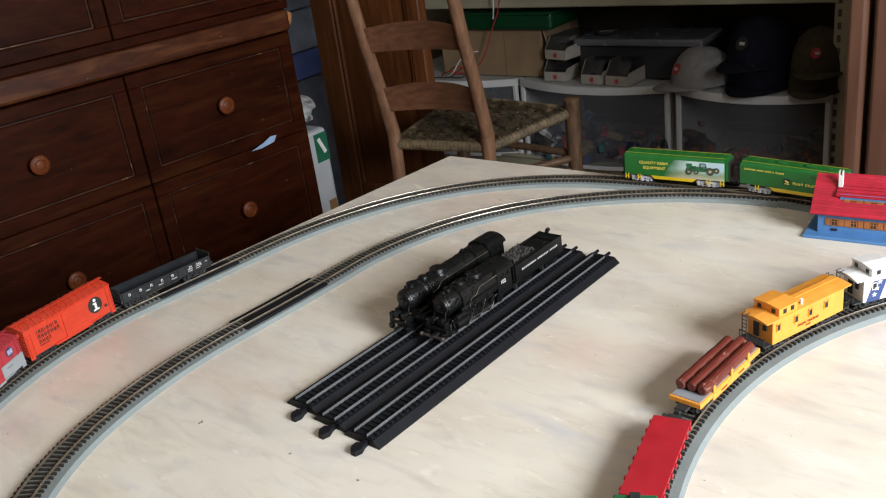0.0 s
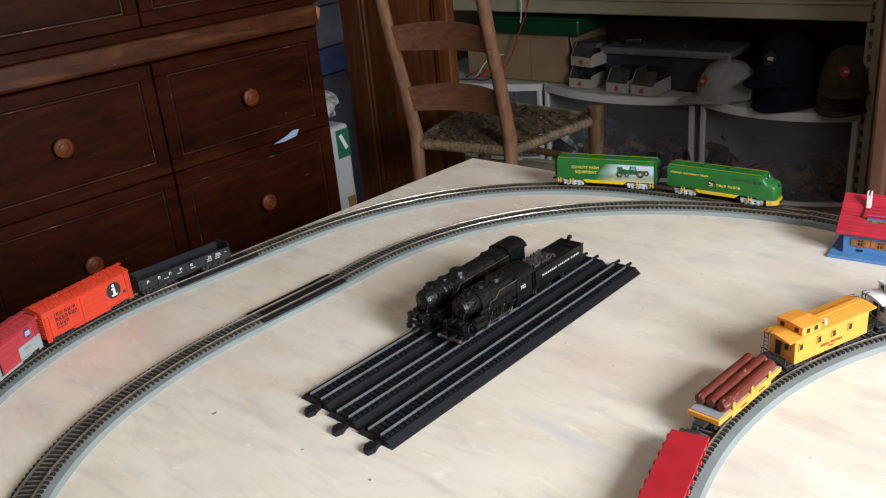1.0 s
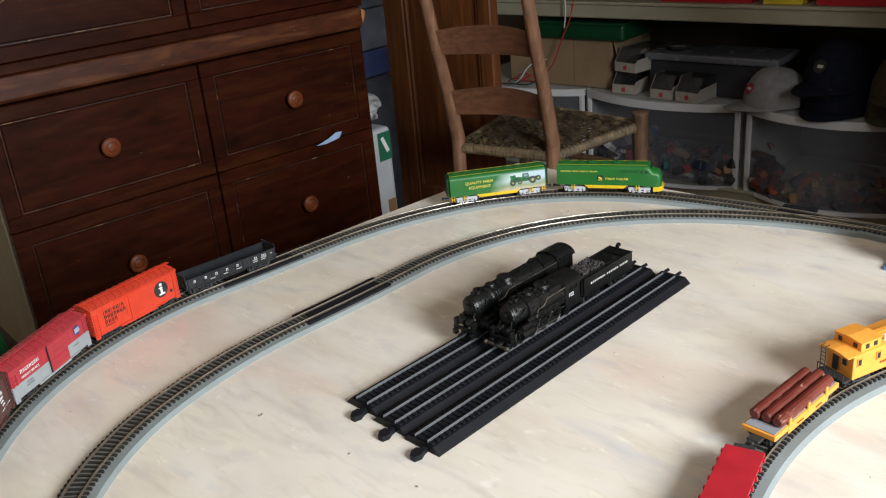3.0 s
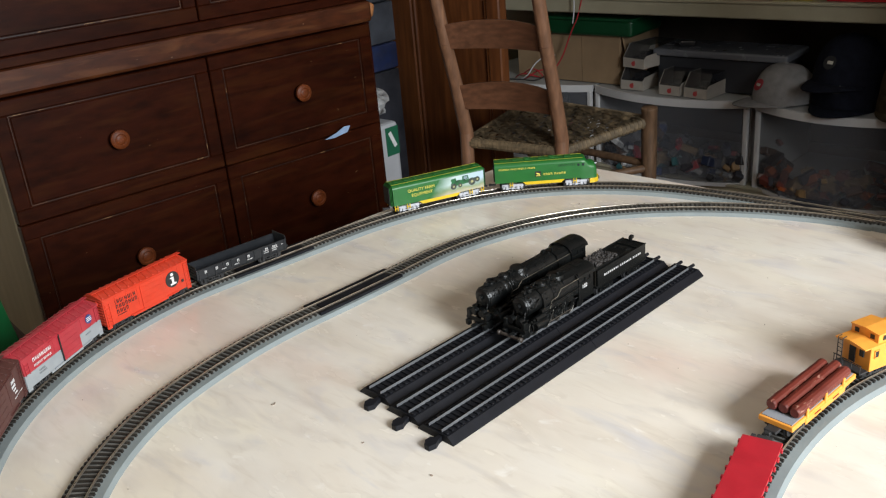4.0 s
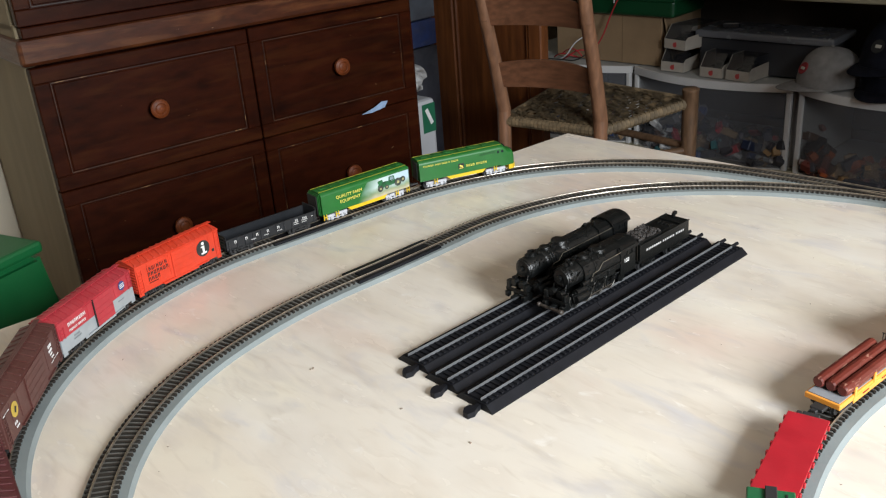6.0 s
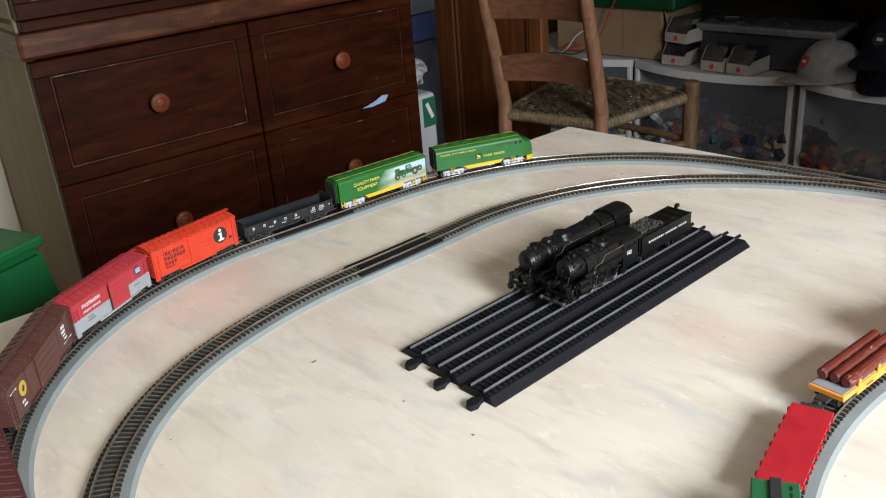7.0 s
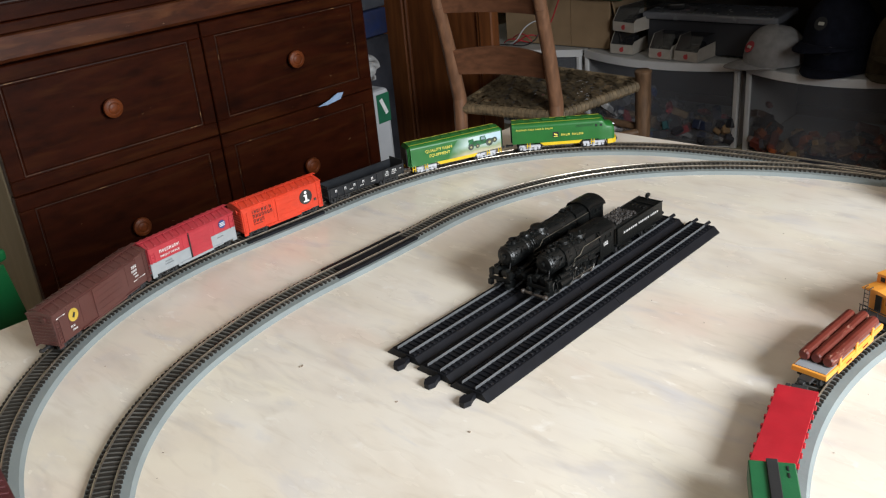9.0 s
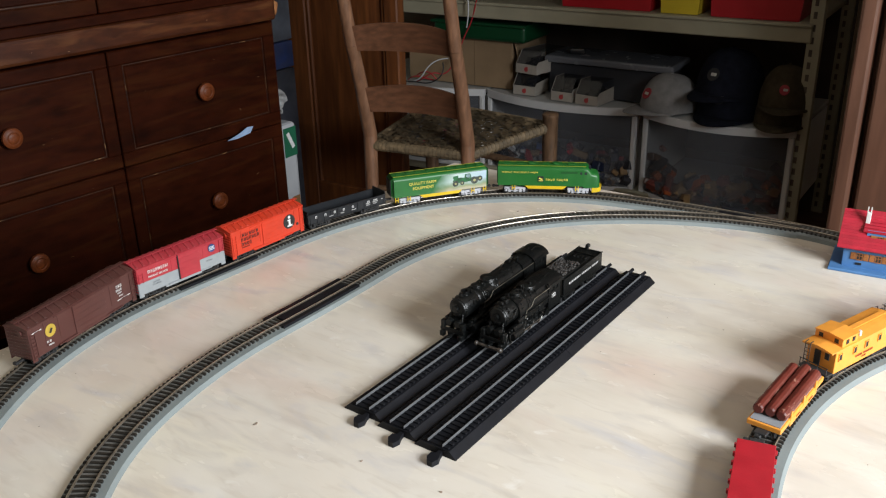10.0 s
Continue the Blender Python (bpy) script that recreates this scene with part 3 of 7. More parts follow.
overlay(LOGS, (0.42, 0.22, 0.16), 200, 0.62, 0.70, 0.7, (0.4, 1, 1))
FLAT_RED = pl("bright red flat car plastic", (0.40, 0.010, 0.020), 0.5, stain_amount=0.05)
CAR_GREEN = pl("dark green car plastic", (0.012, 0.115, 0.04), 0.45)
DARKHOLE = pl("dark window hole", (0.01, 0.01, 0.01), 0.6)
GLASSY = mat("dark model window", (0.02, 0.025, 0.03), 0.12, vary=0.1)


def wheels_and_frame(t, x, frame_mat, axle=0.0125, three=False):
    """One truck: two side frames with journals and springs, a bolster, wheels on axles."""
    tr = bmesh.new()
    add_box(tr, (x, 0, 0.0085), (0.006, 0.022, 0.004), 0.0006)
    truck = part("truck", tr, frame_mat, t)
    xs = (-axle, 0, axle) if three else (-axle, axle)
    for side in (-1, 1):
        y = side * 0.0125
        bm = bmesh.new()
        add_box(bm, (x, y, 0.0085), (2 * axle + 0.004, 0.002, 0.0022), 0.0004)
        add_box(bm, (x, y, 0.0045), (axle * 1.1, 0.002, 0.0018), 0.0004)
        for k in (-0.5, 0.5):
            add_box(bm, (x + k * axle * 1.35, y, 0.0065), (0.0018, 0.002, 0.006), 0.0003, (0, 25 * (1 if k > 0 else -1), 0))
        for u in xs:
            add_box(bm, (x + u, y, 0.0058), (0.0042, 0.0034, 0.0046), 0.0008)
        for u in (-0.0016, 0.0016):
            add_rod(bm, (x + u, y, 0.004), (x + u, y, 0.009), 0.0011, seg=8)
        if three or frame_mat is TRUCK_GREY:  # cast frame with a full skirt, brake shoes and tanks
            add_box(bm, (x, y, 0.0092), (2 * axle + 0.006, 0.0026, 0.0044), 0.0006)
            for u in (-0.62, 0.0, 0.62):
                add_box(bm, (x + u * axle, y + side * 0.0006, 0.0060), (0.0050, 0.0026, 0.0066), 0.0007)
        part("side_frame", bm, frame_mat, truck)
    for u in xs:
        bm = bmesh.new()
        add_rod(bm, (x + u, -0.011, 0.0053), (x + u, 0.011, 0.0053), 0.0011, seg=6)
        for side in (-1, 1):
            add_rod(bm, (x + u, side * 0.0072, 0.0053), (x + u, side * 0.0098, 0.0053), 0.0053, seg=14)
            add_rod(bm, (x + u, side * 0.0064, 0.0053), (x + u, side * 0.0073, 0.0053), 0.0062, seg=14)
        part("wheelset", bm, TRUCK_BLACK, truck)
    return truck


def coupler(t, x, s, m_=None):
    bm = bmesh.new()
    add_box(bm, (x + s * 0.003, 0, 0.0085), (0.009, 0.0034, 0.0026), 0.0004)
    add_box(bm, (x + s * 0.0085, 0.001, 0.0082), (0.004, 0.0062, 0.0036), 0.0008)
    part("coupler", bm, m_ or TRUCK_BLACK, t)


def roof_outline(w, z, rise):
    return [(-w / 2, z - 0.001), (-w / 2 - 0.0006, z), (-w * 0.25, z + rise * 0.6), (0, z + rise), (w * 0.25, z + rise * 0.6), (w / 2 + 0.0006, z), (w / 2, z - 0.001)]


def ladder(bm, x, y, z0, z1, side, w=0.006):
    n = max(2, int((z1 - z0) / 0.0042))
    for u in (-w / 2, w / 2):
        add_box(bm, (x + u, y, (z0 + z1) / 2), (0.0006, 0.0008, z1 - z0))
    for i in range(n):
        add_box(bm, (x, y + side * 0.0003, z0 + (i + 0.5) * (z1 - z0) / n), (w, 0.0007, 0.0006))


def box_car(name, label, L, paint, roof_paint, door=(0.0, 0.03), lower=None, H=0.047, roof_ribs=14, door_paint=None, trucks=TRUCK_BLACK):
    """A steel box car: ribbed roof with a running board, sliding door, ladders, ends with corrugations."""
    t = thing(name, label, "model freight car", "freight cars on the outer track")
    W, z0 = 0.0345, 0.0105
    hl = L / 2
    bm = bmesh.new()
    if lower:
        zs = z0 + (H - z0) * 0.44
        add_box(bm, (0, 0, (zs + H) / 2), (L, W, H - zs), 0.0005)
    else:
        add_box(bm, (0, 0, (z0 + H) / 2), (L, W, H - z0), 0.0005)
    body = part("body", bm, paint, t)
    if lower:
        bm = bmesh.new()
        add_box(bm, (0, 0, (z0 + zs) / 2), (L, W, zs - z0), 0.0005)
        part("lower_side", bm, lower, body, "light grey lower half")
    # panel seams along the sides
    bm = bmesh.new()
    n = 8
    for i in range(n + 1):
        x = -hl + 0.0015 + i * (L - 0.003) / n
        if abs(x - door[0]) < door[1] / 2 + 0.002:
            continue
        for s in (-1, 1):
            add_box(bm, (x, s * (W / 2 + 0.0001), ((zs if lower else z0 + 0.006) + H) / 2), (0.0007, 0.0006, H - (zs if lower else z0 + 0.006) - 0.003))
    for s in (-1, 1):
        add_box(bm, (0, s * (W / 2 + 0.0002), H - 0.0012), (L, 0.001, 0.0018), 0.0003)
    part("side_seams", bm, paint, body)
    bm = bmesh.new()
    for s in (-1, 1):
        for i in range(9):
            add_box(bm, (s * (hl + 0.0002), 0, z0 + 0.004 + i * (H - z0 - 0.006) / 8), (0.0013, W * 0.86, 0.0017), 0.0005)
        part("end_corrugation", bm, paint, body)
        bm = bmesh.new()
    bm.free()
    bm = bmesh.new()
    add_prism(bm, roof_outline(W, H, 0.0042), -hl - 0.0006, hl + 0.0006, "x")
    roof = part("roof", bm, roof_paint, t)
    for i in range(roof_ribs):
        x = -hl + (i + 0.5) * L / roof_ribs
        for s in (-1, 1):
            bm = bmesh.new()
            add_box(bm, (x, s * W * 0.27, H + 0.0026), (0.0028, W * 0.44, 0.0013), 0.0005, (-s * 13.0, 0, 14 * s))
            part("roof_rib", bm, roof_paint, roof)
    bm = bmesh.new()
    for u in (-0.0021, 0, 0.0021):
        add_box(bm, (0, u, H + 0.0062), (L + 0.006, 0.0018, 0.0007))
    for i in range(9):
        add_box(bm, (-hl + 0.004 + i * (L - 0.008) / 8, 0, H + 0.0048), (0.001, 0.006, 0.0022))
    part("running_board", bm, roof_paint, roof)
    for s in (-1, 1):
        bm = bmesh.new()
        add_box(bm, (door[0], s * (W / 2 + 0.0007), (z0 + H) / 2 - 0.0008), (door[1], 0.0013, H - z0 - 0.003), 0.0003)
        for i in range(1, 5):
            add_box(bm, (door[0], s * (W / 2 + 0.0014), z0 + i * (H - z0) / 5), (door[1] - 0.003, 0.0005, 0.0008))
        part("door", bm, door_paint or paint, t)
        bm = bmesh.new()
        add_box(bm, (door[0] + s * 0.0, s * (W / 2 + 0.0009), z0 + 0.0008), (door[1] * 2.1, 0.0016, 0.0012))
        part("door_track", bm, lower or paint, t)
        bm = bmesh.new()
        add_box(bm, (door[0], s * (W / 2 + 0.0009), H - 0.0022), (door[1] * 2.1, 0.0014, 0.0009))
        part("door_track", bm, paint, t)
        bm = bmesh.new()
        ladder(bm, hl - 0.005, s * (W / 2 + 0.0007), zs if lower else z0, H - 0.001, s)
        part("ladder", bm, paint, t)
        bm = bmesh.new()
        ladder(bm, -hl + 0.005, s * (W / 2 + 0.0007), zs if lower else z0, H * 0.85, s)
        part("ladder", bm, paint, t)
        # sill with stepped cut-outs over the trucks
        for a, b, d in ((-hl, -hl + 0.007, 0.0035), (-hl * 0.42, hl * 0.42, 0.0028), (hl - 0.007, hl, 0.0035)):
            bm = bmesh.new()
            add_box(bm, ((a + b) / 2, s * (W / 2 - 0.0009), z0 - d / 2), (b - a, 0.0012, d), 0.0003)
            part("sill", bm, lower or paint, t)
    bm = bmesh.new()
    add_box(bm, (0, 0, z0 - 0.0008), (L * 0.96, W * 0.7, 0.0022))
    add_box(bm, (0, 0, z0 - 0.003), (L * 0.5, 0.006, 0.003))
    add_rod(bm, (0.01, -0.008, z0 - 0.003), (0.025, -0.008, z0 - 0.003), 0.0022)
    part("underframe", bm, TRUCK_BLACK, t)
    bm = bmesh.new()
    add_rod(bm, (-hl - 0.0005, -0.006, H - 0.006), (-hl - 0.002, -0.006, H - 0.006), 0.0032, seg=14)
    part("brake_wheel", bm, paint, t)
    for s in (-1, 1):
        wheels_and_frame(t, s * (hl - 0.024), trucks)
        coupler(t, s * hl, s)
    return t


def side_pose(x, z, W=0.0345, lift=0.0008):
    """Where writing stands on the side that faces -y."""
    return pose(x, -W / 2 - lift, z, 90, 0, 0)


def printed(name, t, rows, m_, W=0.0345, lift=0.0006, label=""):
    """Unreadable or brand lettering as plain bars: rows of (x, z, height, widths)."""
    bm = bmesh.new()
    for x, z, h, widths in rows:
        bars(bm, x, z, widths, h, -W / 2 - lift, h * 0.28)
    return tagged(part(name, bm, m_, t, label), kind="stuff")


def disc(name, t, x, z, r, m_, W=0.0345, lift=0.0006, seg=24):
    bm = bmesh.new()
    add_rod(bm, (x, -W / 2 - lift + 0.0004, z), (x, -W / 2 - lift, z), r, seg=seg)
    return part(name, bm, m_, t)


def orange_box():
    t = box_car("box_car", "orange-red model box car with a black round emblem", 0.1335, RED_ORANGE, RED_ORANGE, door=(0.006, 0.036))
    printed("lettering", t, [(-0.050, 0.0375, 0.0050, [0.0014, 0.0030, 0.0030, 0.0014, 0.0034, 0.0036, 0.0014, 0.0034]), (-0.050, 0.0308, 0.0050, [0.0034, 0.0032, 0.0034, 0.0032, 0.0034, 0.0034, 0.0030]), (-0.050, 0.0241, 0.0050, [0.0036, 0.0034, 0.0030, 0.0030]), (-0.050, 0.0195, 0.0012, [0.002] * 6)], PRINT_BLACK, label="black lettering as bars")
    disc("emblem", t, 0.0385, 0.0305, 0.0108, PRINT_BLACK)
    bm = bmesh.new()
    y = -0.0345 / 2 - 0.0011
    add_rod(bm, (0.0385, y + 0.0004, 0.0372), (0.0385, y, 0.0372), 0.0022, seg=14)
    add_box(bm, (0.0385, y, 0.0290), (0.0034, 0.0004, 0.0098))
    add_box(bm, (0.0375, y - 0.0001, 0.0331), (0.0056, 0.0004, 0.0018))
    add_box(bm, (0.0385, y - 0.0001, 0.0244), (0.0092, 0.0004, 0.0022))
    part("emblem_mark", bm, PRINT_WHITE, t)
    bm = bmesh.new()
    add_box(bm, (0.0535, y + 0.0003, 0.0225), (0.0036, 0.0006, 0.0036))
    part("data_plate", bm, PRINT_BLACK, t)
    return t


def crimson_box():
    t = box_car("box_car", "crimson and light grey model box car with white lettering", 0.135, PACE_RED, PACE_RED, door=(0.010, 0.032), lower=PACE_GREY, door_paint=PACE_RED)
    printed("lettering", t, [(-0.052, 0.0385, 0.0042, [0.0035, 0.0022, 0.0022, 0.0022, 0.0034, 0.0022, 0.0022, 0.0022, 0.0018])], PRINT_WHITE, label="white lettering as bars")
    letters("freight_service", "FREIGHT SERVICE", 0.0037, t, side_pose(-0.052, 0.0305), PRINT_WHITE)
    bm = bmesh.new()
    add_rod(bm, (0.047, -0.0178, 0.0375), (0.047, -0.0183, 0.0375), 0.0056, seg=20)
    ob = part("emblem", bm, PRINT_BLUE, t)
    bm = bmesh.new()
    for z in (0.0395, 0.0375, 0.0355):
        add_box(bm, (0.047, -0.0184, z), (0.0085, 0.0003, 0.0009))
    part("emblem_bars", bm, PRINT_WHITE, ob)
    printed("reporting_marks", t, [(-0.046, 0.0225, 0.002, [0.002] * 4), (-0.047, 0.0192, 0.002, [0.002] * 5), (0.036, 0.0215, 0.0013, [0.0018] * 5)], mat("faint grey print", (0.25, 0.27, 0.28), 0.5))
    bm = bmesh.new()
    add_box(bm, (-0.007, -0.0185, 0.029), (0.0014, 0.0012, 0.034))
    part("door_gap", bm, DARKHOLE, t)
    return t


def brown_box():
    t = box_car("box_car", "oxide-brown model box car with a yellow disc", 0.168, BOX_BROWN, BOX_BROWN, door=(0.006, 0.05), H=0.049, roof_ribs=14)
    disc("emblem", t, -0.054, 0.034, 0.0075, pl("dull yellow print", (0.52, 0.36, 0.05)))
    bm = bmesh.new()
    add_box(bm, (-0.054, -0.0185, 0.034), (0.0026, 0.0004, 0.006), 0, (0, 35, 0))
    part("emblem_mark", bm, TRUCK_BLACK, t)
    printed("lettering", t, [(0.052, 0.0385, 0.0036, [0.0024, 0.0024, 0.0024]), (0.051, 0.0335, 0.0028, [0.0018] * 4), (0.053, 0.0295, 0.0018, [0.0013] * 4), (0.055, 0.0255, 0.0018, [0.0018] * 3), (0.05, 0.021, 0.0009, [0.026]), (-0.062, 0.0225, 0.0024, [0.002, 0.001, 0.002]), (-0.06, 0.018, 0.002, [0.002] * 3)], PRINT_WHITE, label="white lettering as bars")
    printed("end_marks", t, [(-0.08, 0.0415, 0.001, [0.016])], PRINT_WHITE)
    return t


def maroon_box():
    return box_car("box_car", "maroon model box car with a ribbed roof", 0.150, MAROON, MAROON, door=(0.0, 0.04), H=0.047, roof_ribs=15)


def gondola():
    t = thing("gondola_car", "low black open gondola car with white letters", "model freight car", "freight cars on the outer track")
    L, W, z0, H = 0.142, 0.034, 0.0105, 0.0265
    hl = L / 2
    bm = bmesh.new()
    add_box(bm, (0, 0, z0 + 0.0012), (L, W, 0.0024), 0.0003)
    part("floor", bm, GON_BLACK, t)
    for s in (-1, 1):
        bm = bmesh.new()
        add_box(bm, (0, s * (W / 2 - 0.0006), (z0 + H) / 2), (L, 0.0012, H - z0), 0.0003)
        add_box(bm, (0, s * (W / 2), H - 0.0006), (L, 0.0022, 0.0014), 0.0003)
        part("side", bm, GON_BLACK, t)
        bm = bmesh.new()
        add_box(bm, (s * (hl - 0.0006), 0, (z0 + H) / 2 + 0.0025), (0.0012, W, H - z0 + 0.005), 0.0003)
        for i in range(4):
            add_box(bm, (s * (hl + 0.0002), 0, z0 + 0.004 + i * 0.0042), (0.0012, W * 0.86, 0.0016), 0.0004)
        part("end", bm, GON_BLACK, t)
        for i in range(12):
            x = -hl + 0.004 + i * (L - 0.008) / 11
            bm = bmesh.new()
            add_box(bm, (x, s * (W / 2 + 0.0004), (z0 + H) / 2 - 0.001), (0.0013, 0.0011, H - z0 - 0.001), 0.0002)
            part("side_post", bm, GON_BLACK, t)
        wheels_and_frame(t, s * (hl - 0.025), TRUCK_BLACK)
        coupler(t, s * hl, s)
    bm = bmesh.new()
    add_box(bm, (0, 0, z0 - 0.002), (L * 0.5, 0.008, 0.004))
    part("underframe", bm, TRUCK_BLACK, t)
    rows = [(-0.059 + i * 0.0165, 0.0210, 0.0038, [0.0034]) for i in range(5)] + [(-0.034, 0.0165, 0.0014, [0.0014] * 4), (-0.014, 0.0165, 0.0014, [0.0014] * 4), (0.006, 0.0165, 0.0012, [0.0018] * 4)]
    rows += [(0.0355, 0.0222, 0.0030, [0.0018, 0.0018]), (0.0475, 0.0222, 0.0030, [0.0018] * 3), (0.033, 0.0195, 0.0014, [0.0016] * 4), (0.046, 0.0195, 0.0014, [0.0016] * 5), (0.033, 0.0168, 0.0012, [0.0016] * 4), (0.046, 0.0168, 0.0012, [0.0016] * 4), (0.062, 0.021, 0.0012, [0.003])]
    printed("lettering", t, rows, PRINT_WHITE, W=0.034, lift=0.0011, label="white letters as bars")
    return t


def hood_section(W, z0, H, k=1.0, R=0.0085):
    """Sides, rounded shoulders and roof of a streamlined car as one outline of (y, z)."""
    arc = [(W / 2 - R + R * math.cos(a), H - 0.0012 - R * 0.72 + R * 0.72 * math.sin(a)) for a in (math.pi / 2 * i / 6 for i in range(7))]
    half = [(W / 2, z0)] + arc
    return [(-y * k, z) for y, z in half] + [(0.0, H)] + [(y * k, z) for y, z in half[::-1]]


def printed_scene():
    """The picture on the car: hazy pale sky that fades out of green, a dull field below."""
    m = bpy.data.materials.new("printed hazy landscape")
    m.use_nodes = True
    nt = m.node_tree
    b = nt.nodes["Principled BSDF"]
    b.inputs["Roughness"].default_value = 0.4
    tc = nt.nodes.new("ShaderNodeTexCoord")
    xyz = nt.nodes.new("ShaderNodeSeparateXYZ")
    nt.links.new(tc.outputs["Object"], xyz.inputs["Vector"])
    n = nt.nodes.new("ShaderNodeTexNoise")
    n.inputs["Scale"].default_value = 70
    nt.links.new(tc.outputs["Object"], n.inputs["Vector"])

    def ramp(source, lo, hi, spread):
        a = nt.nodes.new("ShaderNodeMath")
        a.operation = "MULTIPLY_ADD"
        a.inputs[1].default_value, a.inputs[2].default_value = spread, -spread / 2
        nt.links.new(n.outputs["Fac"], a.inputs[0])
        c = nt.nodes.new("ShaderNodeMath")
        nt.links.new(source, c.inputs[0])
        nt.links.new(a.outputs[0], c.inputs[1])
        r = nt.nodes.new("ShaderNodeMapRange")
        r.inputs["From Min"].default_value, r.inputs["From Max"].default_value = lo, hi
        nt.links.new(c.outputs[0], r.inputs["Value"])
        return r.outputs["Result"]

    def mixed(fac, a, c):
        x = nt.nodes.new("ShaderNodeMix")
        x.data_type = "RGBA"
        nt.links.new(fac, x.inputs["Factor"])
        for socket, v in ((x.inputs["A"], a), (x.inputs["B"], c)):
            if isinstance(v, tuple):
                socket.default_value = (*v, 1)
            else:
                nt.links.new(v, socket)
        return x.outputs["Result"]

    sky_part = mixed(ramp(xyz.outputs["X"], 0.03, 0.08, 0.01), (0.50, 0.62, 0.60), (0.42, 0.56, 0.66))
    land = mixed(ramp(xyz.outputs["Z"], 0.020, 0.031, 0.012), (0.20, 0.27, 0.12), sky_part)
    land = mixed(ramp(xyz.outputs["Z"], 0.0165, 0.0225, 0.008), (0.45, 0.42, 0.30), land)
    slant = nt.nodes.new("ShaderNodeMath")
    slant.operation = "MULTIPLY_ADD"
    slant.inputs[1].default_value = -0.55
    nt.links.new(xyz.outputs["Z"], slant.inputs[0])
    nt.links.new(xyz.outputs["X"], slant.inputs[2])
    col = mixed(ramp(slant.outputs[0], -0.026, 0.004, 0.008), (0.010, 0.125, 0.018), land)
    nt.links.new(col, b.inputs["Base Color"])
    return m


def yellow_steps(t, W, z0, places):
    for x in places:
        for s in (-1, 1):
            bm = bmesh.new()
            for u in (-0.0022, 0.0022):
                add_box(bm, (x + u, s * (W / 2 + 0.0003), z0 + 0.0005), (0.0013, 0.0014, 0.0085), 0.0003)
            add_box(bm, (x, s * (W / 2 + 0.0003), z0 + 0.0002), (0.0040, 0.0014, 0.0014), 0.0003)
            part("step", bm, LOCO_YELLOW, t, "yellow step")


def yellow_sill(t, W, z0, a, b):
    bm = bmesh.new()
    add_prism(bm, [(a, z0 + 0.0042), (a + 0.006, z0 - 0.0008), (b - 0.006, z0 - 0.0008), (b, z0 + 0.0042)], -W / 2 - 0.0004, W / 2 + 0.0004, "y")
    part("sill", bm, LOCO_YELLOW, t, "yellow sill")


def roof_edges(t, W, H, a, b):
    for s in (-1, 1):
        bm = bmesh.new()
        add_box(bm, ((a + b) / 2, s * (W / 2 - 0.0062), H - 0.0011), (b - a, 0.0009, 0.0006), 0.0002)
        part("roof_line", bm, pl("olive yellow line paint", (0.36, 0.34, 0.03)), t, "thin yellow roof line")


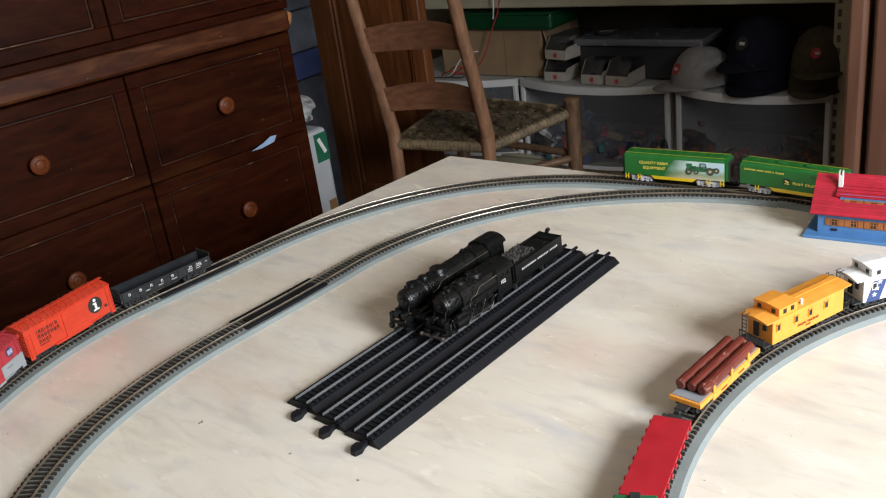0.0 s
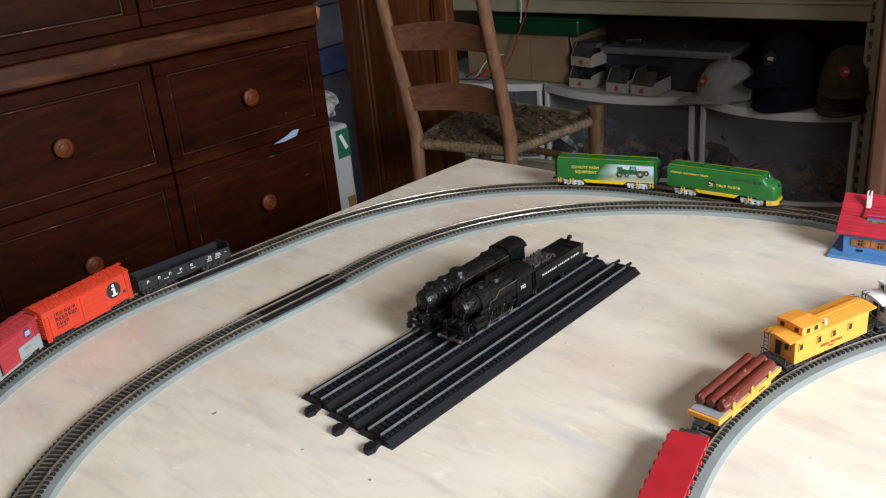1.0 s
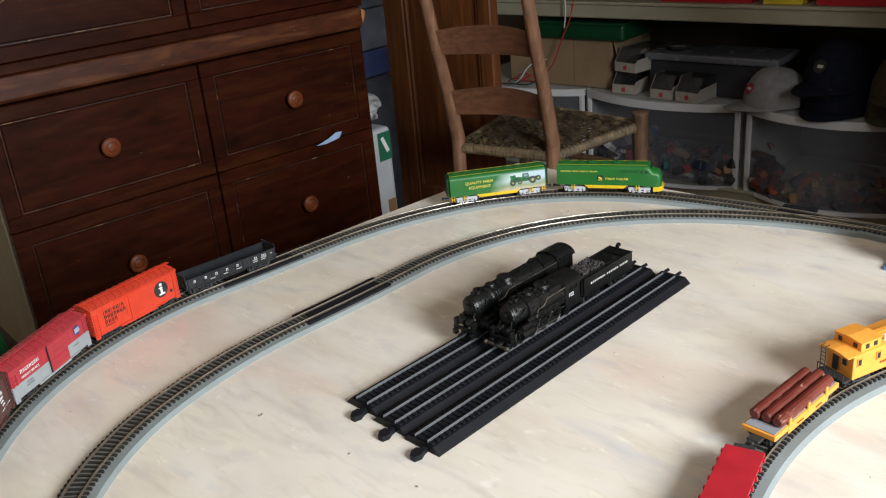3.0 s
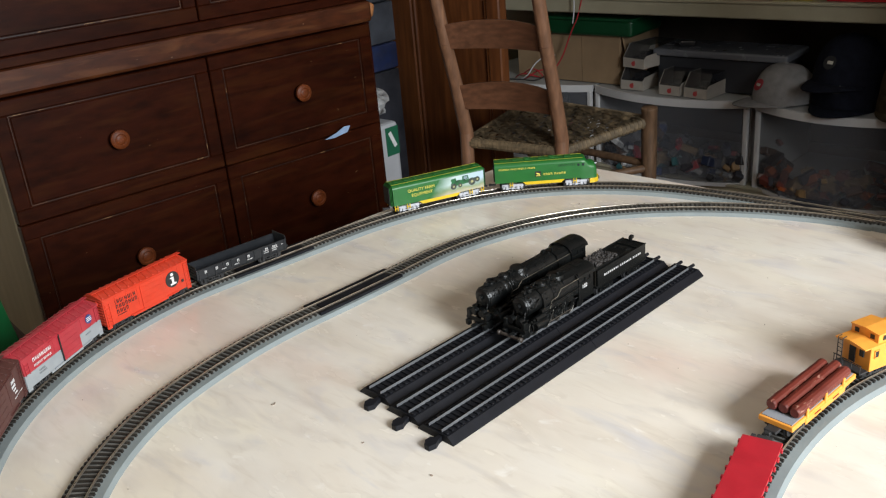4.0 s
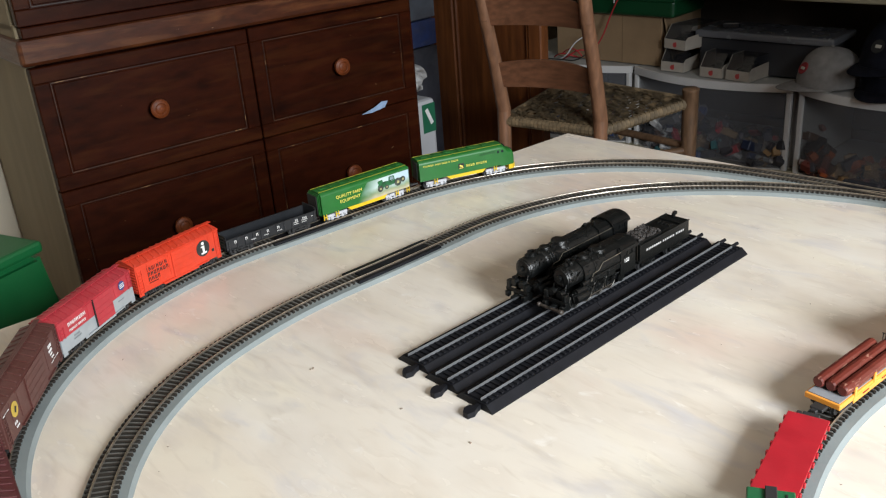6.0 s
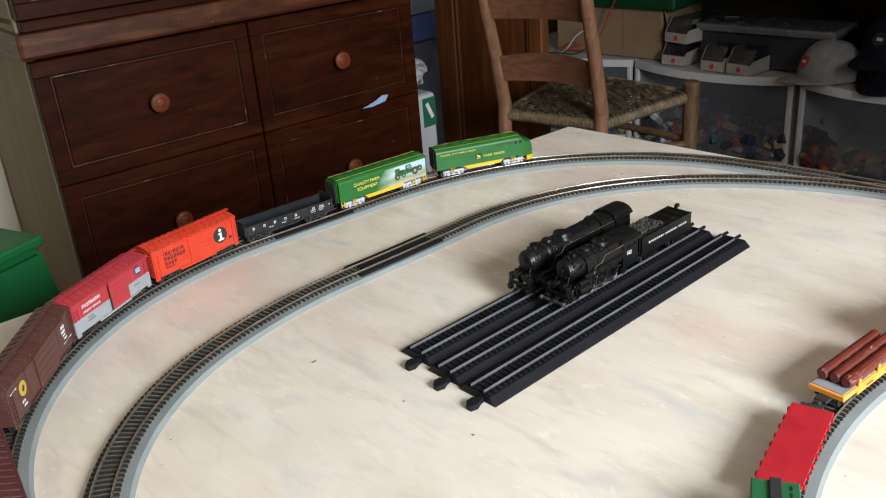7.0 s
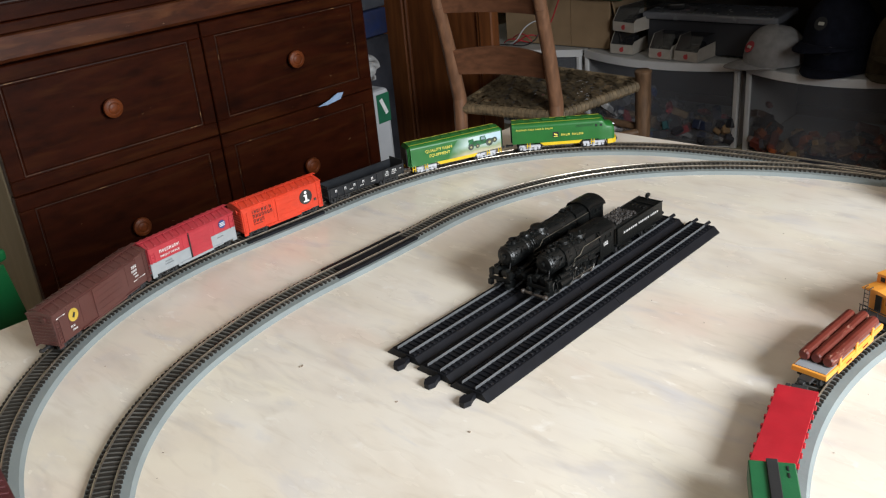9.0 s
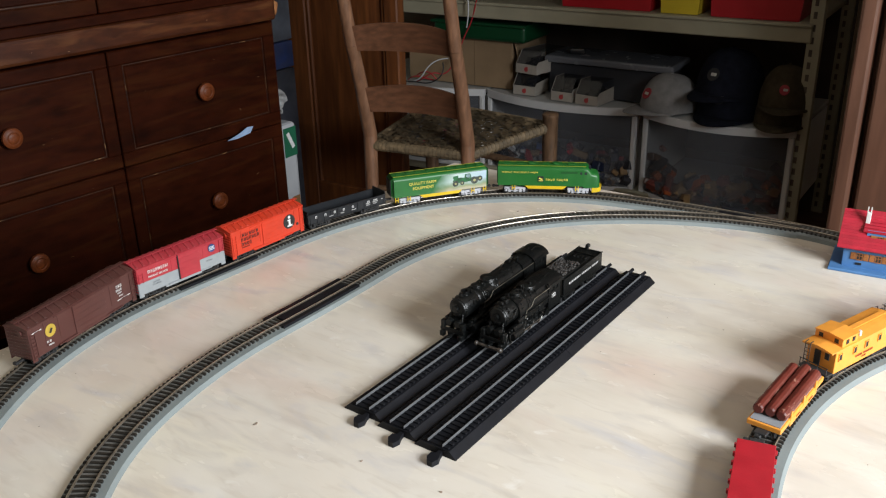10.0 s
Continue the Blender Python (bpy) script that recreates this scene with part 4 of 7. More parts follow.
def green_car():
    t = thing("box_car", "bright green streamlined car with a printed tractor picture", "model freight car", "freight cars on the outer track")
    L, W, z0, H = 0.1565, 0.034, 0.0105, 0.0490
    hl = L / 2
    bm = bmesh.new()
    add_prism(bm, hood_section(W, z0 + 0.004, H), -hl, hl, "x")
    part("body", bm, LOCO_GREEN, t, soft=True)
    yellow_sill(t, W, z0, -0.036, 0.036)
    yellow_steps(t, W, z0, (-hl + 0.0035, hl - 0.0035, -hl + 0.0240, hl - 0.0240))
    roof_edges(t, W, H, -hl, hl)
    for i in range(9):
        bm = bmesh.new()
        add_box(bm, (-hl + 0.010 + i * (L - 0.020) / 8, 0, H + 0.0001), (0.007, 0.011, 0.0011), 0.0004)
        part("roof_vent", bm, LOCO_GREEN, t)
    for s in (-1, 1):
        for k in range(3):
            bm = bmesh.new()
            q = 1 - 0.07 * k
            add_box(bm, (s * (hl + 0.0012 + 0.0018 * k), 0, (z0 + H) / 2), (0.0011, W * 0.82 * q, (H - z0 - 0.006) * q), 0.0004)
            part("diaphragm", bm, LOCO_GREEN if k < 2 else TRUCK_BLACK, t)
    letters("lettering", "QUALITY FARM", 0.0066, t, side_pose(-0.054, 0.0330, W), PRINT_YELLOW, label="yellow words")
    letters("lettering", "EQUIPMENT", 0.0066, t, side_pose(-0.048, 0.0250, W), PRINT_YELLOW, label="yellow words")
    # the printed picture with its tractor
    y = -W / 2 - 0.0003
    bm = bmesh.new()
    add_prism(bm, [(-0.022, z0 + 0.0042), (0.002, 0.0425), (0.0780, 0.0425), (0.0780, z0 + 0.0042)], y, y + 0.0004, "y")
    pic = part("picture", bm, printed_scene(), t, "printed tractor picture")
    DARKG = mat("printed tractor green", (0.015, 0.10, 0.035), 0.4, vary=0.6, scale=160)
    for outline in ([(0.020, 0.0300), (0.024, 0.0262), (0.052, 0.0275), (0.062, 0.0295), (0.064, 0.0340), (0.046, 0.0335), (0.034, 0.0355), (0.022, 0.0345)], [(0.040, 0.034), (0.041, 0.0405), (0.050, 0.0408), (0.052, 0.034)], [(0.0205, 0.0345), (0.0205, 0.0385), (0.029, 0.0395), (0.030, 0.0345)]):
        bm = bmesh.new()
        add_prism(bm, outline, y - 0.0003, y, "y")
        part("picture_tractor", bm, DARKG, pic)
    bm = bmesh.new()
    add_prism(bm, [(0.0425, 0.0352), (0.0430, 0.0397), (0.0487, 0.0398), (0.0498, 0.0352)], y - 0.0005, y - 0.0003, "y")
    part("picture_cab_window", bm, mat("printed pale glass", (0.22, 0.30, 0.33), 0.4, vary=0.3, scale=120), pic)
    for x, z, rr in ((0.0245, 0.0262, 0.0050), (0.036, 0.0262, 0.0036), (0.057, 0.0285, 0.0062), (0.0665, 0.0305, 0.0045)):
        bm = bmesh.new()
        add_rod(bm, (x, y - 0.0003, z), (x, y - 0.0007, z), rr, seg=18)
        part("picture_wheel", bm, mat("printed wheel", (0.05, 0.06, 0.05), 0.4, vary=0.6, scale=160), pic)
        bm = bmesh.new()
        add_rod(bm, (x, y - 0.0007, z), (x, y - 0.0009, z), rr * 0.36, seg=12)
        part("picture_hub", bm, mat("printed wheel hub", (0.36, 0.34, 0.16), 0.4, vary=0.3, scale=160), pic)
    for s in (-1, 1):
        wheels_and_frame(t, s * (hl - 0.026), TRUCK_GREY, 0.0145)
        coupler(t, s * (hl + 0.003), s)
    return t


def green_loco():
    t = thing("diesel_engine", "bright green streamlined diesel engine with yellow trim", "model locomotive")
    L, W, z0, H = 0.165, 0.034, 0.0105, 0.0490
    hl = L / 2
    bm = bmesh.new()
    add_prism(bm, hood_section(W, z0 + 0.005, H), -hl, hl - 0.026, "x")
    part("body", bm, LOCO_GREEN, t, soft=True)
    # cab, raked windshield, short hood and blunt rounded nose in stations
    bm = bmesh.new()
    rings = []
    for x, k, top in ((hl - 0.026, 1.0, H), (hl - 0.0205, 1.0, H - 0.0004), (hl - 0.0185, 0.99, H - 0.0020), (hl - 0.0140, 0.97, H - 0.0082), (hl - 0.0120, 0.96, H - 0.0096), (hl - 0.0055, 0.92, H - 0.0106), (hl - 0.0025, 0.86, H - 0.0130), (hl - 0.0006, 0.74, H - 0.0175), (hl, 0.58, H - 0.0225)):
        rings.append([bm.verts.new((x, a, b)) for a, b in hood_section(W, z0 + 0.003, top, k)])
    for a, b in zip(rings, rings[1:]):
        for i in range(len(a) - 1):
            bm.faces.new((a[i], a[i + 1], b[i + 1], b[i]))
        bm.faces.new((a[-1], a[0], b[0], b[-1]))
    bm.faces.new(rings[-1])
    bmesh.ops.recalc_face_normals(bm, faces=bm.faces)
    part("nose", bm, LOCO_GREEN, t, soft=True)
    for s in (-1, 1):
        for c, size, rot, nm in (((hl - 0.0158, s * 0.0062, H - 0.0046), (0.0010, 0.0085, 0.0050), (0, -36, 0), "windshield"), ((hl - 0.0225, s * (W / 2 - 0.0001), H - 0.0110), (0.0042, 0.0008, 0.0042), (0, 0, 0), "cab_window"), ((hl - 0.0300, s * (W / 2 - 0.0001), H - 0.0110), (0.0036, 0.0008, 0.0042), (0, 0, 0), "cab_window")):
            bm = bmesh.new()
            add_box(bm, c, size, 0.0003, rot)
            part(nm, bm, GLASSY, t)
        bm = bmesh.new()
        for i in range(16):
            add_box(bm, (hl - 0.062 + i * 0.0017, s * (W / 2), H - 0.0100), (0.0008, 0.0006, 0.0036))
        tagged(part("grille", bm, pl("dark green grille paint", (0.006, 0.06, 0.012)), t), kind="stuff")
    bm = bmesh.new()
    add_rod(bm, (hl - 0.0035, 0, H - 0.0150), (hl + 0.0004, 0, H - 0.0165), 0.0026, seg=14)
    part("headlight", bm, GLASSY, t)
    yellow_sill(t, W, z0 + 0.0008, -0.038, 0.030)
    bm = bmesh.new()
    add_prism(bm, [(hl - 0.012, -W / 2 - 0.0003), (hl - 0.004, -W * 0.46), (hl + 0.0020, -W * 0.30), (hl + 0.0040, 0), (hl + 0.0020, W * 0.30), (hl - 0.004, W * 0.46), (hl - 0.012, W / 2 + 0.0003)], z0 - 0.0045, z0 + 0.0030, "z")
    part("pilot", bm, LOCO_YELLOW, t, "yellow pilot")
    bm = bmesh.new()
    add_box(bm, (hl + 0.0035, 0, z0 - 0.0012), (0.0030, 0.010, 0.004), 0.0006)
    part("pilot_coupler", bm, TRUCK_BLACK, t)
    yellow_steps(t, W, z0 + 0.0008, (-hl + 0.026, hl - 0.036))
    roof_edges(t, W, H, -hl, hl - 0.022)
    for i in range(6):
        bm = bmesh.new()
        add_box(bm, (-hl + 0.014 + i * 0.021, 0, H + 0.0001), (0.012, 0.012, 0.0012), 0.0005)
        part("roof_hatch", bm, LOCO_GREEN, t)
    for x in (-0.03, 0.01):
        bm = bmesh.new()
        add_rod(bm, (x, 0, H), (x, 0, H + 0.0016), 0.005, seg=16)
        part("roof_fan", bm, LOCO_GREEN, t)
    bm = bmesh.new()
    add_box(bm, (-hl - 0.0008, 0, (z0 + H) / 2), (0.002, W * 0.5, H - z0 - 0.010), 0.0006)
    part("diaphragm", bm, TRUCK_BLACK, t)
    printed("slogan", t, [(-0.076, 0.0385, 0.0026, [0.0018] * 7), (-0.0565, 0.0385, 0.0026, [0.0018] * 4), (-0.0450, 0.0385, 0.0026, [0.0018] * 4), (-0.0335, 0.0385, 0.0026, [0.0018]), (-0.0290, 0.0385, 0.0026, [0.0018] * 5)], PRINT_YELLOW, W=W, label="yellow slogan as bars")
    printed("maker_name", t, [(-0.004, 0.0265, 0.0036, [0.0028] * 4), (0.0135, 0.0265, 0.0036, [0.0028] * 5)], PRINT_YELLOW, W=W, label="yellow name as bars")
    bm = bmesh.new()
    add_box(bm, (-0.0125, -W / 2 - 0.0004, 0.0275), (0.0095, 0.0006, 0.0090), 0.002)
    e = part("emblem", bm, PRINT_BLACK, t)
    bm = bmesh.new()
    add_box(bm, (-0.0125, -W / 2 - 0.0008, 0.0278), (0.0060, 0.0004, 0.0022), 0.0004, (0, 24, 0))
    add_box(bm, (-0.0125, -W / 2 - 0.0008, 0.0246), (0.0070, 0.0004, 0.0012), 0.0003)
    tagged(part("emblem_mark", bm, PRINT_YELLOW, e), kind="stuff")
    wheels_and_frame(t, -hl + 0.028, TRUCK_GREY, 0.0145)
    wheels_and_frame(t, hl - 0.034, TRUCK_GREY, 0.0145)
    coupler(t, -hl, -1)
    return t


ENGINE, GREENCAR, GONDOLA, ORANGE, CRIMSON, BROWN, STANDING = green_loco(), green_car(), gondola(), orange_box(), crimson_box(), brown_box(), maroon_box()
tagged(STANDING, group="freight cars on the outer track")


def on_line(path, s, half):
    """The pose of a car whose trucks stand half a metre-part before and behind s."""
    ax, ay, _ = along(path, s - half)
    bx, by, _ = along(path, s + half)
    return pose((ax + bx) / 2, (ay + by) / 2, RAIL, 0, 0, math.degrees(math.atan2(by - ay, bx - ax)))


STANDING.matrix_basis = on_line(OUTER, BACK - 0.035, 0.05)


# ---- cars on the siding ----
def siding_pose(ang, lean=0.0):
    """A car on the round siding, ang degrees up from due west of its centre; it points north."""
    a = radians(ang)
    return pose(0.7209 - 0.4855 * math.cos(a), 0.2077 + 0.4855 * math.sin(a), RAIL, 0, 0, 90 - ang + lean)


def caboose(label, paint, m, stars=False):
    """A cabin car: body, centre cupola, overhanging roofs, end platforms with ladders, windows."""
    t = thing("caboose", label, "model caboose", "cars on the siding", m=m)
    L, W, z0, H = 0.127, 0.033, 0.0105, 0.0372
    hl = L / 2 - 0.010
    bm = bmesh.new()
    add_box(bm, (0.001, 0, (z0 + H) / 2), (2 * hl, W, H - z0), 0.0005)
    part("body", bm, paint, t)
    bm = bmesh.new()
    add_prism(bm, [(-W / 2 - 0.0012, H), (-W / 2 - 0.0012, H + 0.0012), (-W * 0.25, H + 0.0030), (0, H + 0.0038), (W * 0.25, H + 0.003), (W / 2 + 0.0012, H + 0.0012), (W / 2 + 0.0012, H)], -hl - 0.009, hl + 0.011, "x")
    roof = part("roof", bm, paint, t)
    bm = bmesh.new()
    add_box(bm, (0.022, 0, H + 0.0052), (2 * hl - 0.036, 0.006, 0.001))
    part("running_board", bm, paint, roof)
    cx, cl = -0.030, 0.027
    bm = bmesh.new()
    add_box(bm, (cx, 0, H + 0.0052), (cl, W * 0.98, 0.0110), 0.0005)
    cup = part("cupola", bm, paint, t)
    bm = bmesh.new()
    add_prism(bm, [(-W / 2 - 0.0003, H + 0.0105), (-W / 2 - 0.0003, H + 0.0113), (0, H + 0.0130), (W / 2 + 0.0003, H + 0.0113), (W / 2 + 0.0003, H + 0.0105)], cx - cl / 2 - 0.0006, cx + cl / 2 + 0.0006, "x")
    part("cupola_roof", bm, paint, cup)
    for s in (-1, 1):
        for x in ((-0.045, -0.019, 0.002, 0.026) if not stars else (-0.040, 0.030)):
            bm = bmesh.new()
            add_box(bm, (x, s * (W / 2 + 0.0001), 0.0285), (0.0046, 0.0012, 0.0068))
            w = part("window", bm, DARKHOLE, t)
            bm = bmesh.new()
            for u, v, a, b in ((0, 0.0038, 0.0062, 0.0008), (0, -0.0038, 0.0062, 0.0008), (0.0027, 0, 0.0008, 0.0084), (-0.0027, 0, 0.0008, 0.0084)):
                add_box(bm, (x + u, s * (W / 2 + 0.0004), 0.0285 + v), (a, 0.0012, b))
            part("window_frame", bm, paint, w)
        for x in (cx - 0.0055, cx + 0.0055):
            bm = bmesh.new()
            add_box(bm, (x, s * (W * 0.49 + 0.0001), H + 0.0064), (0.0044, 0.001, 0.0048))
            part("cupola_window", bm, DARKHOLE, cup)
        for y in (-0.009, 0.009):
            bm = bmesh.new()
            add_box(bm, (cx + s * (cl / 2), y, H + 0.0066), (0.001, 0.0046, 0.0046))
            part("cupola_window", bm, DARKHOLE, cup)
    for s in (-1, 1):
        bm = bmesh.new()
        add_box(bm, (s * (hl + 0.001), -0.0078, 0.0285), (0.0012, 0.0048, 0.0075))
        add_box(bm, (s * (hl + 0.001), 0.003, 0.0235), (0.0012, 0.0066, 0.017))
        part("end_window", bm, DARKHOLE, t)
        bm = bmesh.new()
        add_box(bm, (s * (hl + 0.0055), 0, z0 + 0.0008), (0.010, W, 0.0018), 0.0003)
        for y in (-0.5, 0.5):
            add_box(bm, (s * (hl + 0.0075), y * (W - 0.001), z0 - 0.0035), (0.0055, 0.0008, 0.0008))
            add_box(bm, (s * (hl + 0.0075), y * (W - 0.001), z0 - 0.001), (0.0008, 0.0008, 0.006))
        part("platform", bm, TRUCK_BLACK, t)
        bm = bmesh.new()
        xx = s * (hl + 0.0108)
        for y in (-W / 2 + 0.001, -0.005, 0.005, W / 2 - 0.001):
            add_rod(bm, (xx, y, z0), (xx, y, z0 + 0.010), 0.0005, seg=6)
        add_rod(bm, (xx, -W / 2, z0 + 0.010), (xx, W / 2, z0 + 0.010), 0.0005, seg=6)
        for y in (0.006, 0.0115):
            add_rod(bm, (xx + s * 0.0012, y, z0), (xx + s * 0.0012, y, H + 0.0045), 0.0005, seg=6)
            add_rod(bm, (xx + s * 0.0012, y, H + 0.0045), (xx - s * 0.0035, y, H + 0.0052), 0.0005, seg=6)
        for i in range(7):
            add_rod(bm, (xx + s * 0.0012, 0.006, z0 + 0.003 + i * 0.0043), (xx + s * 0.0012, 0.0115, z0 + 0.003 + i * 0.0043), 0.0004, seg=6)
        part("end_rail", bm, TRUCK_BLACK, t, "black end railing and ladder")
        wheels_and_frame(t, s * 0.036, TRUCK_BLACK, 0.0105)
        coupler(t, s * (hl + 0.009), s)
    bm = bmesh.new()
    add_box(bm, (0, 0, z0 - 0.0018), (2 * hl - 0.01, W * 0.6, 0.003))
    part("underframe", bm, TRUCK_BLACK, t)
    if stars:
        bm = bmesh.new()
        add_prism(bm, [(-0.049, z0 + 0.0005), (-0.033, z0 + 0.0005), (-0.025, H - 0.003), (-0.041, H - 0.003)], -W / 2 - 0.0006, -W / 2, "y")
        p = part("blue_band", bm, PRINT_BLUE, t)
        for k, (x, z) in enumerate(((-0.034, 0.0325), (-0.037, 0.0255), (-0.040, 0.0185))):
            bm = bmesh.new()
            pts = [(x + (0.0034 if i % 2 == 0 else 0.0014) * math.sin(i * math.pi / 5), z + (0.0034 if i % 2 == 0 else 0.0014) * math.cos(i * math.pi / 5)) for i in range(10)]
            add_prism(bm, pts, -W / 2 - 0.001, -W / 2 - 0.0006, "y")
            part("star", bm, PRINT_WHITE, p)
        bm = bmesh.new()
        add_prism(bm, [(-0.018, z0 + 0.0005), (-0.008, z0 + 0.0005), (0.002, H - 0.004), (-0.008, H - 0.004)], -W / 2 - 0.0006, -W / 2, "y")
        part("blue_band", bm, PRINT_BLUE, t)
    else:
        printed("lettering", t, [(-0.016, 0.0195, 0.0024, [0.0018] * 5), (-0.0015, 0.0195, 0.0024, [0.0018] * 7), (-0.004, 0.0158, 0.0018, [0.0014] * 4)], pl("red print", (0.35, 0.04, 0.02)), W=W, label="red lettering as bars")
        bm = bmesh.new()
        add_rod(bm, (-0.006, -0.012, H + 0.001), (-0.006, -0.012, H + 0.008), 0.0016, seg=10)
        part("smoke_jack", bm, CABOOSE_WHITE, t)
    return t


caboose("orange-yellow model caboose with a centre cupola", CABOOSE_YELLOW, siding_pose(19.6))
caboose("white model caboose with a blue starred band", CABOOSE_WHITE, siding_pose(35.9), True)


def log_car():
    t = thing("log_car", "orange flat car loaded with three red-brown logs", "model freight car", "cars on the siding", m=siding_pose(3.6))
    L, W = 0.119, 0.033
    bm = bmesh.new()
    add_box(bm, (0, 0, 0.0135), (L, W, 0.0055), 0.0006)
    for x in (-0.034, 0.0, 0.034):
        for s in (-1, 1):
            add_box(bm, (x, s * (W / 2 - 0.0002), 0.0185), (0.0034, 0.002, 0.010), 0.0005)
    for s in (-1, 1):
        add_box(bm, (0, s * (W / 2 + 0.0001), 0.011), (L * 0.62, 0.0014, 0.006), 0.0006)
    part("body", bm, CABOOSE_YELLOW, t)
    bm = bmesh.new()
    add_box(bm, (0, 0, 0.0165), (L - 0.004, W - 0.004, 0.0012))
    part("deck", bm, DECK_GREY, t, "grey deck")
    rnd = random.Random(7)
    for y, r in ((-0.0109, 0.0058), (0.0003, 0.0057), (0.0112, 0.0057)):
        bm = bmesh.new()
        l0, l1 = -0.046 + rnd.uniform(-0.003, 0.002), 0.052 + rnd.uniform(-0.004, 0.003)
        add_turned(bm, [(0, r * 0.72), (0.0015, r * 0.95), *[(0.006 + i * (l1 - l0 - 0.012) / 9, r * rnd.uniform(0.93, 1.06)) for i in range(10)], (l1 - l0 - 0.0015, r * 0.95), (l1 - l0, r * 0.72)], (l0, y, 0.0171 + r), (1, 0, 0), 12)
        part("log", bm, LOGS, t)
    printed("lettering", t, [(-0.022, 0.0125, 0.0016, [0.0014] * 6), (0.012, 0.0125, 0.0016, [0.0014] * 6)], pl("red print", (0.35, 0.04, 0.02)), W=W, lift=0.0012)
    for s in (-1, 1):
        wheels_and_frame(t, s * 0.040, TRUCK_BLACK, 0.0105)
        coupler(t, s * (L / 2 + 0.002), s)
        bm = bmesh.new()
        add_box(bm, (s * (L / 2 + 0.001), 0, 0.0095), (0.016, 0.012, 0.003), 0.0006)
        part("draft_box", bm, TRUCK_BLACK, t)
    return t


log_car()


def flat_car():
    t = thing("flat_car", "bright red plastic flat car with side pockets", "model freight car", "cars on the siding", m=siding_pose(-13.6))
    L, W = 0.113, 0.034
    bm = bmesh.new()
    add_box(bm, (0, 0, 0.0145), (L, W, 0.003), 0.0003)
    add_box(bm, (0, 0, 0.0115), (L - 0.004, W - 0.004, 0.005), 0.0003)
    part("deck", bm, FLAT_RED, t)
    for i in range(8):
        for s in (-1, 1):
            bm = bmesh.new()
            add_box(bm, (-L / 2 + 0.008 + i * (L - 0.016) / 7, s * (W / 2 + 0.0008), 0.0135), (0.0032, 0.0018, 0.0042), 0.0004)
            part("stake_pocket", bm, FLAT_RED, t)
    for s in (-1, 1):
        wheels_and_frame(t, s * 0.038, TRUCK_BLACK, 0.0105)
        coupler(t, s * L / 2, s)
        bm = bmesh.new()
        add_box(bm, (s * (L / 2 + 0.003), 0.0, 0.0095), (0.02, 0.014, 0.003), 0.0006)
        add_box(bm, (s * (L / 2 + 0.008), 0.010, 0.009), (0.010, 0.004, 0.003), 0.0006)
        part("draft_box", bm, TRUCK_BLACK, t)
    return t


flat_car()


def green_hopper():
    t = thing("hopper_car", "dark green plastic car with a black strip along its roof", "model freight car", "cars on the siding", m=siding_pose(-29.4))
    L, W, z0, H = 0.125, 0.034, 0.012, 0.031
    bm = bmesh.new()
    add_box(bm, (0, 0, (z0 + H) / 2), (L, W, H - z0), 0.0008)
    part("body", bm, CAR_GREEN, t)
    bm = bmesh.new()
    add_box(bm, (0, 0.0, H + 0.0008), (L + 0.002, 0.0085, 0.0024), 0.0005)
    part("roof_strip", bm, TRUCK_BLACK, t, "black roof strip")
    bm = bmesh.new()
    for x in (L / 2 - 0.008, L / 2 - 0.016):
        add_box(bm, (x, -0.011, H + 0.0002), (0.005, 0.0012, 0.0012))
    part("vents", bm, TRUCK_BLACK, t)
    for s in (-1, 1):
        wheels_and_frame(t, s * 0.042, TRUCK_BLACK, 0.0105)
        coupler(t, s * L / 2, s)
    return t


green_hopper()

# ---- steam engines on the straight tracks ----
STEAMRAIL = TOP + 0.0120
# pale specks painted over the black imitate small highlights
overlay(STEAM, (0.030, 0.030, 0.027), 240, 0.64, 0.76, 0.45, (1, 1, 1))
WIRE = mat("rubbed pipe wire", (0.24, 0.22, 0.18), 0.4, metal=0.8, vary=0.6, scale=60)


